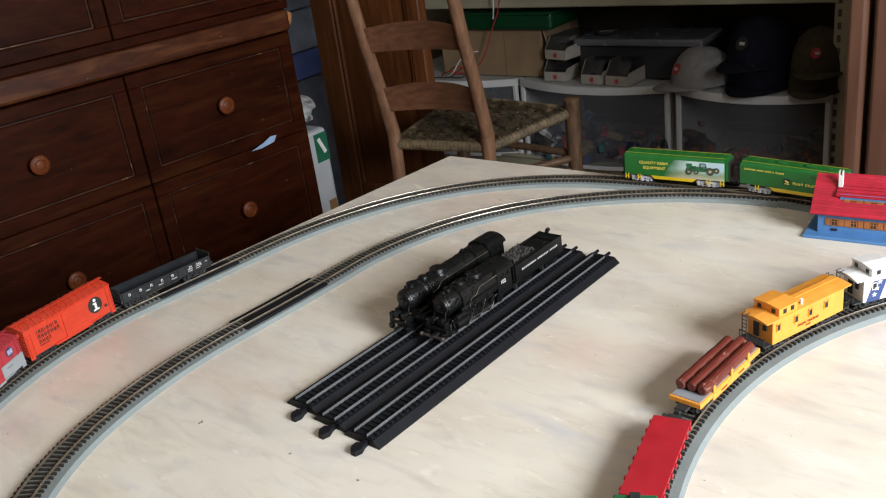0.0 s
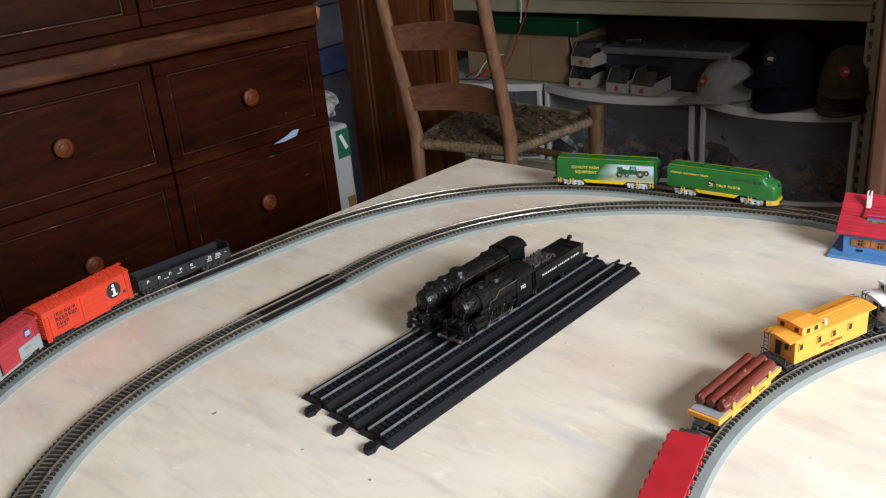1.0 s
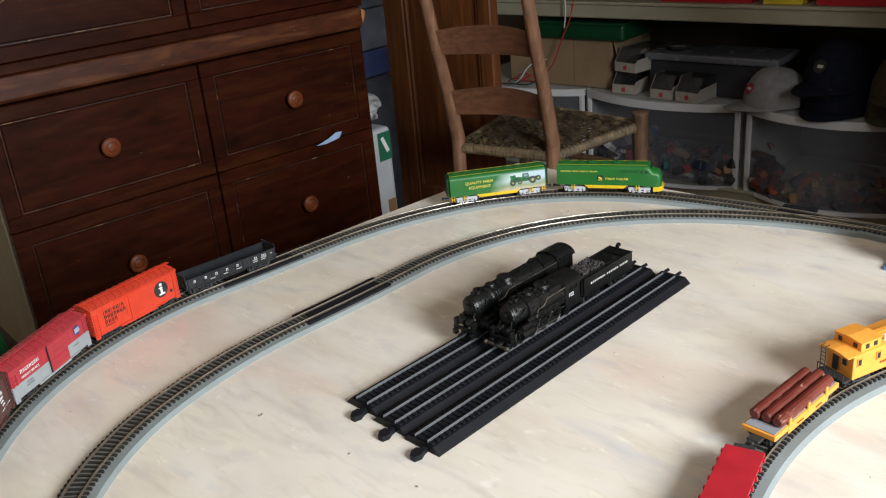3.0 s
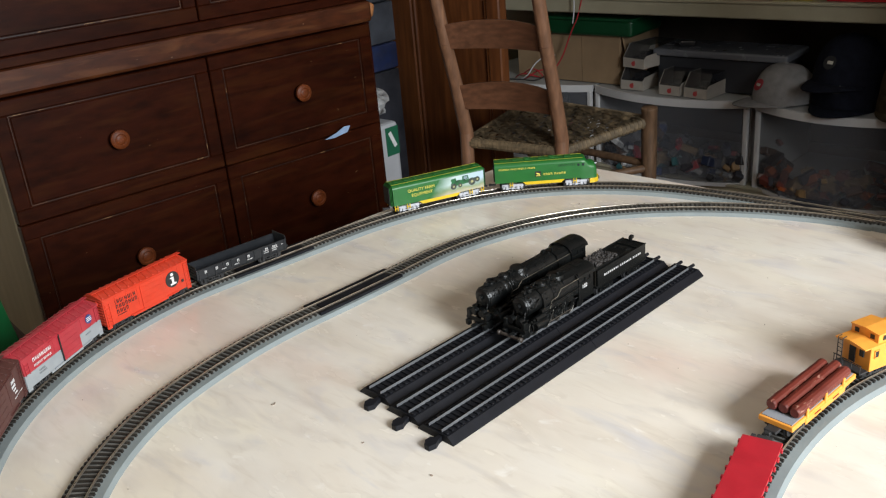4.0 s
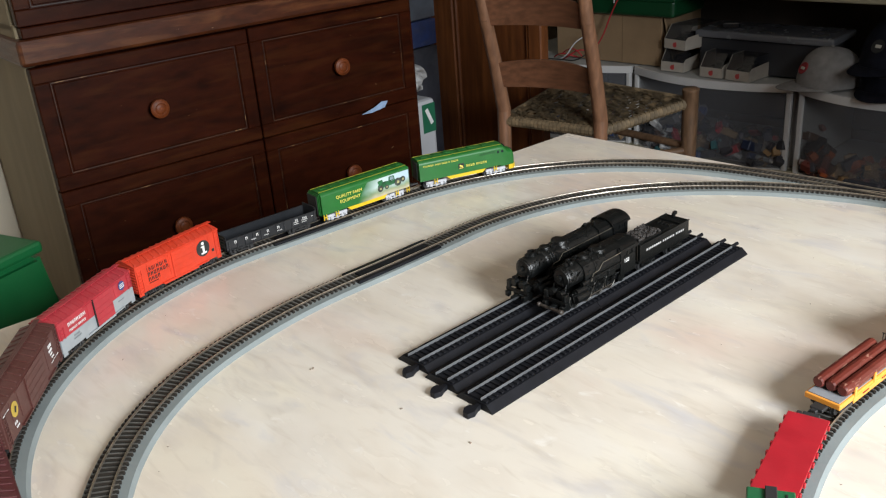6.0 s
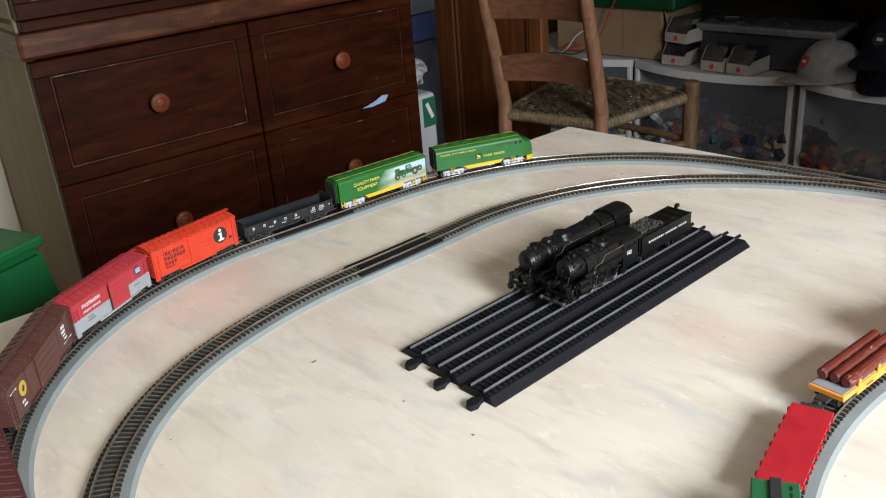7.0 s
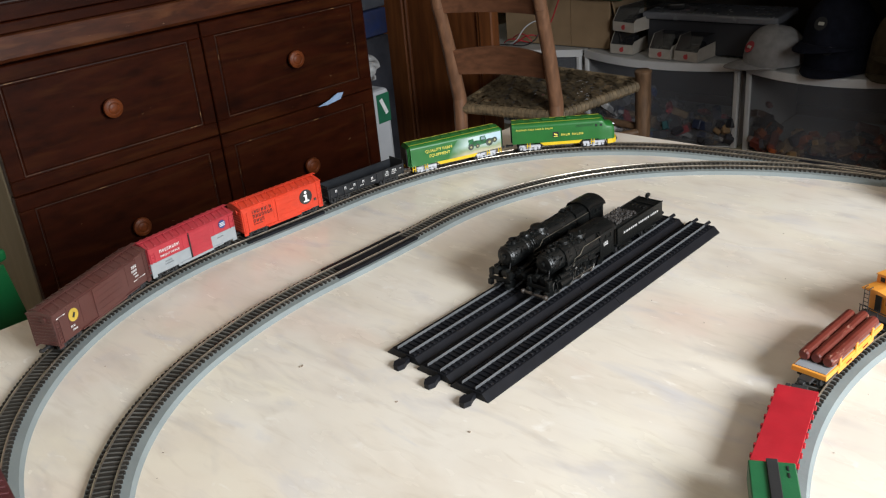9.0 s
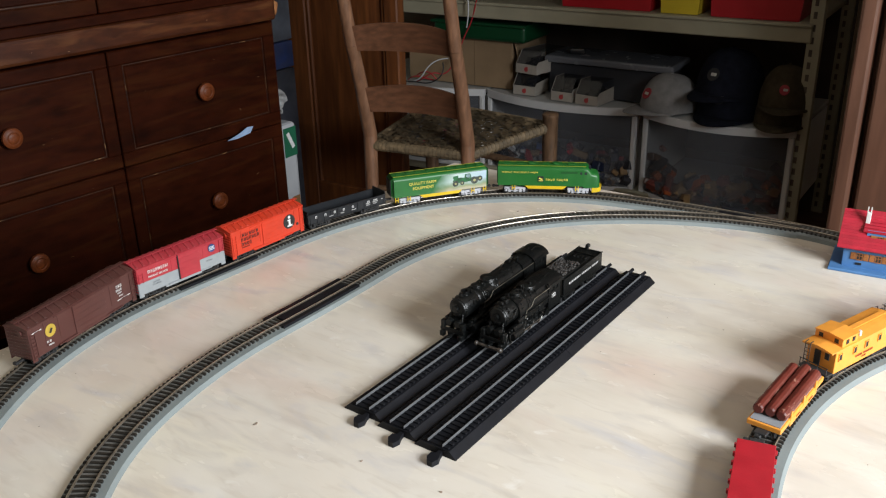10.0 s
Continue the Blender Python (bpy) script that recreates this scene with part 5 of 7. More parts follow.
def steam_engine(label, m, L, drivers, long_boiler):
    """x forward from the cab's rear, z up from the rails."""
    t = thing("steam_engine", label, "model locomotive", "black steam engines", m=m)
    zc, r = 0.0355, 0.0140
    low = 0.0 if long_boiler else 0.0030  # the smaller engine has a lower cab
    xf = L - 0.016  # smokebox front
    bm = bmesh.new()
    prof = [(0, r * 0.98)]
    for u in (0.02, 0.045, 0.07):
        if u < xf - 0.06:
            prof += [(u, r), (u + 0.0003, r * 1.03), (u + 0.0018, r * 1.03), (u + 0.0021, r)]
    prof += [(xf - 0.052, r * 0.96), (xf - 0.030, r * 0.94), (xf - 0.0297, r * 0.99), (xf - 0.027, r * 0.99), (xf - 0.026, r * 0.93), (xf - 0.032 + 0.001, r * 0.93)]
    prof = [p for p in prof if p[0] <= xf - 0.026] + [(xf - 0.025, r * 0.93), (xf - 0.002, r * 0.93), (xf, r * 0.86)]
    add_turned(bm, [(a - 0.028, b) for a, b in prof], (0.028 + 0.0, 0, zc), (1, 0, 0), 24)
    boiler = part("boiler", bm, STEAM, t, soft=True)
    bm = bmesh.new()
    add_turned(bm, [(0, r * 0.80), (0.0018, r * 0.74), (0.003, r * 0.5), (0.0034, 0.001)], (xf, 0, zc), (1, 0, 0), 20)
    add_rod(bm, (xf + 0.003, 0, zc + 0.002), (xf + 0.007, 0, zc + 0.002), 0.003, 0.0034, 14)
    add_box(bm, (xf + 0.002, 0, zc - 0.006), (0.003, 0.009, 0.003), 0.0005)
    for s in (-1, 1):
        add_rod(bm, (xf + 0.0005, s * 0.0075, zc - 0.002), (xf + 0.006, s * 0.009, zc - 0.014), 0.0008, seg=6)
    part("smokebox_door", bm, STEAM, boiler)
    # belpaire-like firebox shoulders before the cab
    bm = bmesh.new()
    add_prism(bm, [(-0.0150, 0.022), (-0.0156, 0.036), (-0.0130, 0.0465), (-0.006, 0.0500), (0.006, 0.0500), (0.0130, 0.0465), (0.0156, 0.036), (0.0150, 0.022)], 0.022, 0.052, "x")
    part("firebox", bm, STEAM, boiler)
    if not long_boiler:  # full jacket with flat flanks, stepped in towards the smokebox
        for x0, x1, k in ((0.027, xf - 0.040, 1.0), (xf - 0.040, xf - 0.022, 0.94)):
            bm = bmesh.new()
            side = [(0.0162, 0.0225), (0.0166, 0.0345), (0.0152, 0.0400), (0.0120, 0.0452), (0.0065, 0.0486)]
            add_prism(bm, [(-a * k, b) for a, b in side] + [(a * k, b) for a, b in side[::-1]], x0, x1, "x")
            part("boiler_jacket", bm, STEAM, boiler)
    for x, rr, h, nm in ((xf - 0.014, 0.0046, 0.0045, "chimney"), (xf - 0.036, 0.0064, 0.0046, "sand_dome"), (xf - 0.062, 0.0100, 0.0046, "steam_dome")):
        bm = bmesh.new()
        if nm == "chimney":
            p = [(-0.004, rr * 1.3), (0.0, rr * 0.9), (h - 0.001, rr * 0.95), (h - 0.0006, rr * 1.15), (h + 0.0006, rr * 1.15), (h + 0.0006, rr * 0.7), (h - 0.002, rr * 0.65)]
        else:
            p = [(-0.004, rr * 1.2), (-0.001, rr), (h * 0.55, rr), (h * 0.75, rr * 0.93), (h * 0.78, rr * 0.70), (h * 0.98, rr * 0.55), (h, 0.0008)]
        add_turned(bm, p, (x, 0, zc + r * 0.9), (0, 0, 1), 18)
        part(nm, bm, STEAM, boiler, soft=True)
    bm = bmesh.new()
    for x, y, z, a, b, c in ((xf - 0.044, 0.004, zc + r + 0.001, 0.004, 0.003, 0.004), (0.058, -0.003, zc + r + 0.002, 0.005, 0.004, 0.004), (0.050, 0.004, zc + r + 0.003, 0.003, 0.003, 0.006), (xf - 0.022, -0.003, zc + r + 0.0005, 0.003, 0.006, 0.003), (xf - 0.006, 0, zc + r + 0.001, 0.004, 0.005, 0.004)):
        add_box(bm, (x, y, z), (a, b, c), 0.0008)
    add_rod(bm, (xf - 0.048, 0.003, zc + r), (xf - 0.048, 0.003, zc + r + 0.007), 0.0009, seg=8)
    rnd = random.Random(int(L * 1000))
    for i in range(90):
        x, a = rnd.uniform(0.034, xf - 0.002), rnd.uniform(-1.7, 1.7)
        q = r * (0.99 if long_boiler or x > xf - 0.022 else 1.06)
        add_box(bm, (x, q * math.sin(a), zc + q * math.cos(a)), (rnd.uniform(0.0008, 0.0045), rnd.uniform(0.0008, 0.0022), rnd.uniform(0.0012, 0.0030)), 0.0004, (-math.degrees(a), 0, rnd.choice((0, 0, 30))))
    for i in range(26):
        x, a, d = rnd.uniform(0.05, xf - 0.012), rnd.uniform(-1.5, 1.5), rnd.uniform(-0.6, 0.6)
        q = r * (1.05 if long_boiler else 1.14)
        add_rod(bm, (x, q * math.sin(a), zc + q * math.cos(a)), (x + rnd.uniform(-0.004, 0.012), q * math.sin(a + d), zc + q * math.cos(a + d)), rnd.uniform(0.0004, 0.0008), seg=6)
    for s in (-1, 1):
        for a in (0.35, 0.62):
            add_rod(bm, (0.04, s * r * 1.02 * math.sin(a), zc + r * 1.02 * math.cos(a)), (xf - 0.03, s * r * math.sin(a * 1.1), zc + r * math.cos(a * 1.1)), 0.0005, seg=6)
        for x in (xf - 0.036, xf - 0.062):
            for k in (-0.002, 0.002):
                for a in (0.4, 0.8, 1.2):
                    add_rod(bm, (x + k, s * r * 1.02 * math.sin(a), zc + r * 1.02 * math.cos(a)), (x + k, s * r * 1.02 * math.sin(a + 0.4), zc + r * 1.02 * math.cos(a + 0.4)), 0.0005, seg=6)
    tagged(part("boiler_fitting", bm, STEAM, boiler), kind="stuff")
    # cab: walls, curved roof, side windows
    for s in (-1, 1):
        bm = bmesh.new()
        y = s * 0.0168
        for x0, x1, z0, z1 in ((0.0, 0.028, 0.012, 0.0375 - low), (0.0, 0.006, 0.0375 - low, 0.0435 - low), (0.0125, 0.0155, 0.0375 - low, 0.0435 - low), (0.022, 0.028, 0.0375 - low, 0.0435 - low), (0.0, 0.028, 0.0435 - low, 0.0470 - low)):
            add_box(bm, ((x0 + x1) / 2, y, (z0 + z1) / 2), (x1 - x0, 0.0012, z1 - z0), 0.0002)
        cab = part("cab_side", bm, STEAM, t)
        bm = bmesh.new()
        add_box(bm, (0.014, y - s * 0.001, 0.0405 - low), (0.020, 0.0006, 0.0075))
        part("cab_window", bm, STEAM, cab)
        # running board with a step down to the pilot, and pipework
        bm = bmesh.new()
        zb = 0.0300
        for k in range(16):
            add_box(bm, (rnd.uniform(0.034, xf), s * rnd.uniform(0.0135, 0.0168), rnd.uniform(0.010, 0.029)), (rnd.uniform(0.0015, 0.007), rnd.uniform(0.0015, 0.004), rnd.uniform(0.0012, 0.006)), 0.0005)
        for k in range(5):
            x, z = rnd.uniform(0.045, xf - 0.03), rnd.uniform(0.020, 0.028)
            add_rod(bm, (x, s * 0.0172, z), (x + rnd.uniform(0.008, 0.022), s * 0.0172, z + rnd.uniform(-0.006, 0.002)), 0.0006, seg=6)
        add_box(bm, ((0.028 + xf - 0.028) / 2, s * 0.0152, zb), (xf - 0.056, 0.006, 0.0014), 0.0003)
        add_box(bm, (xf - 0.024, s * 0.0145, zb - 0.006), (0.0014, 0.006, 0.013), 0.0003, (0, -24, 0))
        add_box(bm, (xf - 0.010, s * 0.0145, zb - 0.0115), (0.022, 0.006, 0.0014), 0.0003)
        add_box(bm, (0.062, s * 0.0155, zb - 0.004), (0.016, 0.005, 0.006), 0.001)
        add_box(bm, ((0.03 + xf - 0.03) / 2, s * 0.0095, zb - 0.006), (xf - 0.06, 0.004, 0.012), 0.001)
        add_box(bm, (0.044, s * 0.0150, zb - 0.006), (0.012, 0.006, 0.010), 0.0015)
        for k in range(6):
            add_box(bm, (0.055 + k * (xf - 0.09) / 6, s * 0.0165, zb - 0.006), (0.0012, 0.0012, 0.012), 0.0003)
        add_rod(bm, (0.075, s * 0.0150, zb - 0.0035), (0.096, s * 0.0150, zb - 0.0035), 0.0026, seg=10)
        part("running_board", bm, STEAM, t)
        bm = bmesh.new()
        pts = [(0.030, s * 0.0160, zc + 0.0075), (xf - 0.052, s * 0.0140, zc + 0.0055), (xf - 0.044, s * 0.0146, zc - 0.001), (xf - 0.034, s * 0.0146, zc - 0.0015), (xf - 0.030, s * 0.0150, zc - 0.010)]
        if not long_boiler:
            pts = [(a, b * 1.17, c) for a, b, c in pts]
        for a, b in zip(pts, pts[1:]):
            add_rod(bm, a, b, 0.00045, seg=6)
        part("hand_rail", bm, WIRE, t, "rubbed bare wire hand rail")
        # cylinders and rods
        bm = bmesh.new()
        add_rod(bm, (xf - 0.024, s * 0.0150, 0.0125), (xf - 0.004, s * 0.0150, 0.0125), 0.0054, seg=16)
        add_rod(bm, (xf - 0.022, s * 0.0145, 0.0205), (xf - 0.006, s * 0.0145, 0.0205), 0.0036, seg=12)
        add_box(bm, (xf - 0.014, s * 0.0125, 0.016), (0.018, 0.006, 0.010), 0.001)
        part("cylinder", bm, STEAM, t)
        rr = 0.0096 if drivers == 4 else 0.0105
        xs = [0.040 + i * (rr * 2 + 0.0018) for i in range(drivers)]
        for x in xs:
            bm = bmesh.new()
            add_rod(bm, (x, s * 0.0082, rr), (x, s * 0.0108, rr), rr, seg=24)
            w = part("driving_wheel", bm, STEAM, t)
            bm = bmesh.new()
            for k in range(20):
                a0, a1 = 2 * math.pi * k / 20, 2 * math.pi * (k + 1) / 20
                add_rod(bm, (x + rr * 0.97 * math.cos(a0), s * 0.0109, rr + rr * 0.97 * math.sin(a0)), (x + rr * 0.97 * math.cos(a1), s * 0.0109, rr + rr * 0.97 * math.sin(a1)), 0.0007, seg=5)
            part("tyre", bm, STEEL, w, "bright worn steel tyre")
            bm = bmesh.new()
            for k in range(8):
                a0 = math.pi * k / 4
                add_rod(bm, (x, s * 0.0109, rr), (x + rr * 0.85 * math.cos(a0), s * 0.0109, rr + rr * 0.85 * math.sin(a0)), 0.0006, seg=5)
            add_rod(bm, (x, s * 0.0105, rr), (x, s * 0.0120, rr), 0.0022, seg=12)
            part("spokes", bm, STEAM, w)
        bm = bmesh.new()
        add_box(bm, ((xs[0] + xs[-1]) / 2, s * 0.0127, rr - 0.0045), (xs[-1] - xs[0] + 0.004, 0.0009, 0.0018), 0.0004)
        add_box(bm, ((xs[-2] + xf - 0.024) / 2, s * 0.0137, rr - 0.001), (xf - 0.024 - xs[-2], 0.0009, 0.0018), 0.0004, (0, 4, 0))
        add_box(bm, (xs[-1] + 0.006, s * 0.0140, rr + 0.004), (0.0012, 0.0008, 0.014), 0.0003, (0, 15, 0))
        part("side_rod", bm, STEEL, t, "worn steel side rod")
        for x, rw in ((0.018, 0.006), (xf + 0.002, 0.0052)):
            bm = bmesh.new()
            add_rod(bm, (x, s * 0.0085, rw), (x, s * 0.0108, rw), rw, seg=18)
            part("small_wheel", bm, STEAM, t)
    bm = bmesh.new()
    add_box(bm, (0.0275, 0, 0.035), (0.001, 0.033, 0.023))
    part("cab_front", bm, STEAM, t)
    bm = bmesh.new()
    n = 10
    o = [(0.0176 * math.sin(-1.4 + 2.8 * i / n) / math.sin(1.4), 0.0440 + 0.0088 * (math.cos(-1.4 + 2.8 * i / n) - math.cos(1.4)) / (1 - math.cos(1.4)) - low) for i in range(n + 1)]
    add_prism(bm, o + [(a, b - 0.0012) for a, b in o[::-1]], -0.005, 0.030, "x")
    roof = part("cab_roof", bm, STEAM, t, soft=True)
    bm = bmesh.new()
    add_box(bm, (0.012, 0, 0.0530 - low), (0.010, 0.010, 0.0012), 0.0005)
    part("roof_hatch", bm, STEAM, roof)
    bm = bmesh.new()
    add_box(bm, (L * 0.45, 0, 0.0135), (L * 0.80, 0.012, 0.009), 0.001)
    add_box(bm, (0.012, 0, 0.0195), (0.030, 0.032, 0.002), 0.0004)
    add_box(bm, (L - 0.014, 0, 0.0155), (0.012, 0.022, 0.003), 0.0006)
    part("frame", bm, STEAM, t)
    bm = bmesh.new()
    add_box(bm, (L - 0.004, 0, 0.0125), (0.003, 0.033, 0.0042), 0.0006)
    for y in (-0.0125, 0.0125):
        add_box(bm, (L - 0.002, y, 0.0075), (0.006, 0.006, 0.007), 0.001)
    part("pilot", bm, STEAM, t)
    bm = bmesh.new()
    add_rod(bm, (L - 0.003, -0.0135, 0.0150), (L - 0.003, 0.0135, 0.0150), 0.0007, seg=6)
    for y in (-0.0135, 0.0135):
        add_rod(bm, (L - 0.003, y, 0.013), (L - 0.003, y, 0.0155), 0.0006, seg=6)
    add_box(bm, (L + 0.002, 0, 0.0085), (0.008, 0.004, 0.003), 0.0006)
    part("pilot_rail", bm, STEAM, t)
    if not long_boiler:
        bm = bmesh.new()
        add_turned(bm, [(0, 0.0012), (0.0006, 0.0026), (0.0030, 0.0028), (0.0040, 0.0018), (0.0300, 0.0018), (0.0310, 0.0028), (0.0345, 0.0030), (0.0360, 0.0016)], (L + 0.0045, -0.018, 0.0072), (0, 1, 0), 12)
        part("buffer_beam", bm, mat("brownish worn beam", (0.045, 0.036, 0.030), 0.45, vary=0.5, scale=120), t, "worn brownish front beam")
    for s in (-1, 1):
        bm = bmesh.new()
        add_rod(bm, (L - 0.010, s * 0.006, 0.0215), (L - 0.004, s * 0.006, 0.0215), 0.004, seg=14)
        add_box(bm, (L - 0.006, s * 0.0128, 0.019), (0.007, 0.006, 0.009), 0.001)
        part("air_pump", bm, STEAM, t)
    return t


def tender(m):
    t = thing("tender", "black tender with white lettering and heaped coal", "model tender", m=m)
    L, W = 0.106, 0.0335
    bm = bmesh.new()
    add_box(bm, (L / 2, 0, 0.0145), (L, W, 0.003), 0.0005)
    part("frame", bm, STEAM, t)
    for s in (-1, 1):
        bm = bmesh.new()
        add_box(bm, (L / 2, s * (W / 2 - 0.0007), 0.0262), (L - 0.004, 0.0014, 0.0209), 0.0004)
        add_box(bm, (L / 2, s * (W / 2 - 0.0002), 0.0364), (L - 0.003, 0.0016, 0.0012), 0.0003)
        part("side", bm, STEAM, t)
    for x in (0.003, L - 0.003):
        bm = bmesh.new()
        add_box(bm, (x, 0, 0.0262), (0.0014, W - 0.002, 0.0209), 0.0003)
        part("end_wall", bm, STEAM, t)
    bm = bmesh.new()
    add_box(bm, (0.030, 0, 0.0345), (0.052, W - 0.003, 0.002))
    add_box(bm, (0.08, 0, 0.0315), (0.046, W - 0.003, 0.002))
    add_box(bm, (0.020, 0, 0.0352), (0.0014, W - 0.003, 0.005), 0.0003)
    add_box(bm, (0.038, 0, 0.0352), (0.030, W - 0.011, 0.0016), 0.0006)
    part("deck", bm, STEAM, t)
    bm = bmesh.new()
    rnd = random.Random(3)
    for i in range(260):
        x, y = rnd.uniform(0.058, L - 0.006), rnd.uniform(-0.0125, 0.0125)
        add_box(bm, (x, y, 0.0392 + rnd.uniform(0, 0.0026)), (rnd.uniform(0.0016, 0.0036),) * 3, 0.0006, (rnd.uniform(0, 90), rnd.uniform(0, 90), rnd.uniform(0, 90)))
    tagged(part("coal", bm, mat("dusty brown coal", (0.030, 0.026, 0.024), 0.6, vary=0.6, scale=200, bump=0.5, bump_scale=500), t), kind="stuff")
    bm = bmesh.new()
    add_box(bm, (0.080, 0, 0.0355), (0.046, 0.029, 0.008), 0.001)
    part("bunker", bm, STEAM, t)
    for k in range(4):
        bm = bmesh.new()
        add_box(bm, (0.030, -0.008 + k * 0.0053, 0.0366), (0.008, 0.0036, 0.0022), 0.0006)
        part("hatch", bm, STEAM, t)
    bm = bmesh.new()
    add_rod(bm, (0.0045, -0.004, 0.0362), (0.0045, -0.004, 0.0405), 0.0022, 0.0026, 12)
    add_box(bm, (0.0022, -0.004, 0.0405), (0.006, 0.005, 0.005), 0.0012)
    part("rear_lamp", bm, STEAM, t)
    bm = bmesh.new()
    x = 0.014
    for w in (0.0028, 0.0014, 0.0022, 0.0022, 0.0024, 0.0024, 0.0022, 0.0014, None, 0.0022, 0.0024, 0.0022, 0.0014, 0.0016, 0.0014, 0.0022, None, 0.002, 0.0014, 0.0024, 0.002, 0.002):
        if w is None:
            x += 0.0026
            continue
        w *= 1.35
        add_box(bm, (L - x - w * 0.3, W / 2 + 0.0003, 0.0272), (w * 0.26, 0.0004, 0.0027))
        add_box(bm, (L - x - w * 0.75, W / 2 + 0.0003, 0.0272), (w * 0.18, 0.0004, 0.0022))
        x += w + 0.0010
    tagged(part("lettering", bm, PRINT_WHITE, t, "white lettering as bars"), kind="stuff")
    bm = bmesh.new()
    add_box(bm, (L - 0.002, W / 2 - 0.004, 0.026), (0.0008, 0.0008, 0.024))
    add_box(bm, (L - 0.002, W / 2 - 0.0085, 0.026), (0.0008, 0.0008, 0.024))
    part("grab_rail", bm, BRASS, t)
    for s in (0.024, L - 0.024):
        wheels_and_frame(t, s, STEAM, 0.0115)
    coupler(t, 0, -1)
    return t


# fronts point along -y
E1 = steam_engine("black steam engine numbered on the cab, coupled to a tender", pose(-0.0685, 0.300, STEAMRAIL, 0, 0, -90), 0.128, 4, False)
letters("road_number", "102", 0.0068, E1, pose(0.0225, 0.0176, 0.0265, 90, 0, 180), PRINT_WHITE)
tender(pose(-0.0685, 0.414, STEAMRAIL, 0, 0, -90))
steam_engine("larger black steam engine without a tender", pose(-0.1175, 0.352, STEAMRAIL, 0, 0, -90), 0.188, 4, True)

# ---- behind the table: cupboard door, shelves, plastic drawers ----
DOORWOOD = mat("brown varnished door wood", (0.15, 0.050, 0.015), 0.4, spec=0.3, vary=0.4, scale=5, stretch=(10, 10, 1), bump=0.1, bump_scale=90, stain=(0.06, 0.018, 0.007), stain_amount=0.7, stain_scale=3)
JAMBWOOD = mat("reddish varnished jamb wood", (0.125, 0.057, 0.035), 0.45, vary=0.2, scale=6, stretch=(10, 10, 1), bump=0.08)
SHELFM = mat("olive cream shelf enamel", (0.34, 0.31, 0.22), 0.45, vary=0.12, scale=8, bump=0.05)
FRAMEW = mat("white drawer frame plastic", (0.62, 0.62, 0.62), 0.4, vary=0.05)
CLOUDY = clear("cloudy drawer plastic", (0.15, 0.155, 0.17), 0.25, 0.36)
CARDB = mat("brown cardboard", (0.27, 0.18, 0.10), 0.8, vary=0.12, scale=12, bump=0.1, bump_scale=200)
LIDGREEN = mat("dark green plastic lid", (0.005, 0.05, 0.018), 0.35, vary=0.15)
TOTEGREEN = mat("green plastic tote", (0.004, 0.085, 0.024), 0.4, vary=0.15, scale=6)
PACK = mat("white printed pack card", (0.40, 0.36, 0.31), 0.6, vary=0.1, scale=30)
PACKCLEAR = clear("pack window film", (0.03, 0.03, 0.033), 0.08, 0.5)
PACKRED = mat("red pack print", (0.45, 0.05, 0.05), 0.6)
NAVY = mat("black navy cloth", (0.010, 0.011, 0.018), 0.95, vary=0.3, scale=60, bump=0.3, bump_scale=900, spec=0.1)
GREYCLOTH = mat("light grey cap cloth", (0.24, 0.23, 0.225), 0.95, vary=0.12, scale=50, bump=0.3, bump_scale=900, spec=0.1)
OLIVE = mat("olive brown cap cloth", (0.060, 0.046, 0.028), 0.95, vary=0.2, scale=50, bump=0.3, bump_scale=900, spec=0.1)
DARKBACK = mat("dark brown back board", (0.085, 0.066, 0.055), 0.8, vary=0.3, scale=5)


def cupboard_door():
    t = thing("cupboard_door", "tall dark brown panelled cupboard door", "door")
    t.matrix_basis = pose(-1.745, 1.52, 0, 0, 0, 4)
    W, H = 0.455, 2.2
    bm = bmesh.new()
    add_box(bm, (W / 2, 0.022, H / 2), (W - 0.1, 0.02, H - 0.1))
    part("panel", bm, DOORWOOD, t)
    for x, w in ((0.05, 0.10), (W - 0.025, 0.05)):
        bm = bmesh.new()
        add_box(bm, (x, 0.018, H / 2), (w, 0.04, H), 0.004)
        add_box(bm, (x + (w / 2 + 0.006) * (1 if x < 0.2 else -1), 0.012, H / 2), (0.014, 0.018, H - 0.1), 0.004)
        part("stile", bm, DOORWOOD, t)
    for z in (0.06, H - 0.06):
        bm = bmesh.new()
        add_box(bm, (W / 2, 0.018, z), (W - 0.2, 0.038, 0.12), 0.004)
        part("rail", bm, DOORWOOD, t)


cupboard_door()


def jambs():
    for x, w, d, z in ((0.0850, 0.030, 0.045, 1.142), (0.1825, 0.143, 0.055, 1.150), (0.104, 0.018, 0.028, 1.186)):
        bm = bmesh.new()
        add_box(bm, (x, z, 1.1), (w, d, 2.2), 0.006, seg=2)
        if w > 0.1:
            add_box(bm, (x + 0.02, z - d / 2, 1.1), (0.05, 0.012, 2.2), 0.005)
        ob = part("door_casing", bm, JAMBWOOD if w != 0.02 else DARKBACK)
        tagged(ob, "reddish varnished wooden door casing board" if w != 0.02 else "dark board behind the door casing", "door casing", "door casing boards", kind="structure")


jambs()


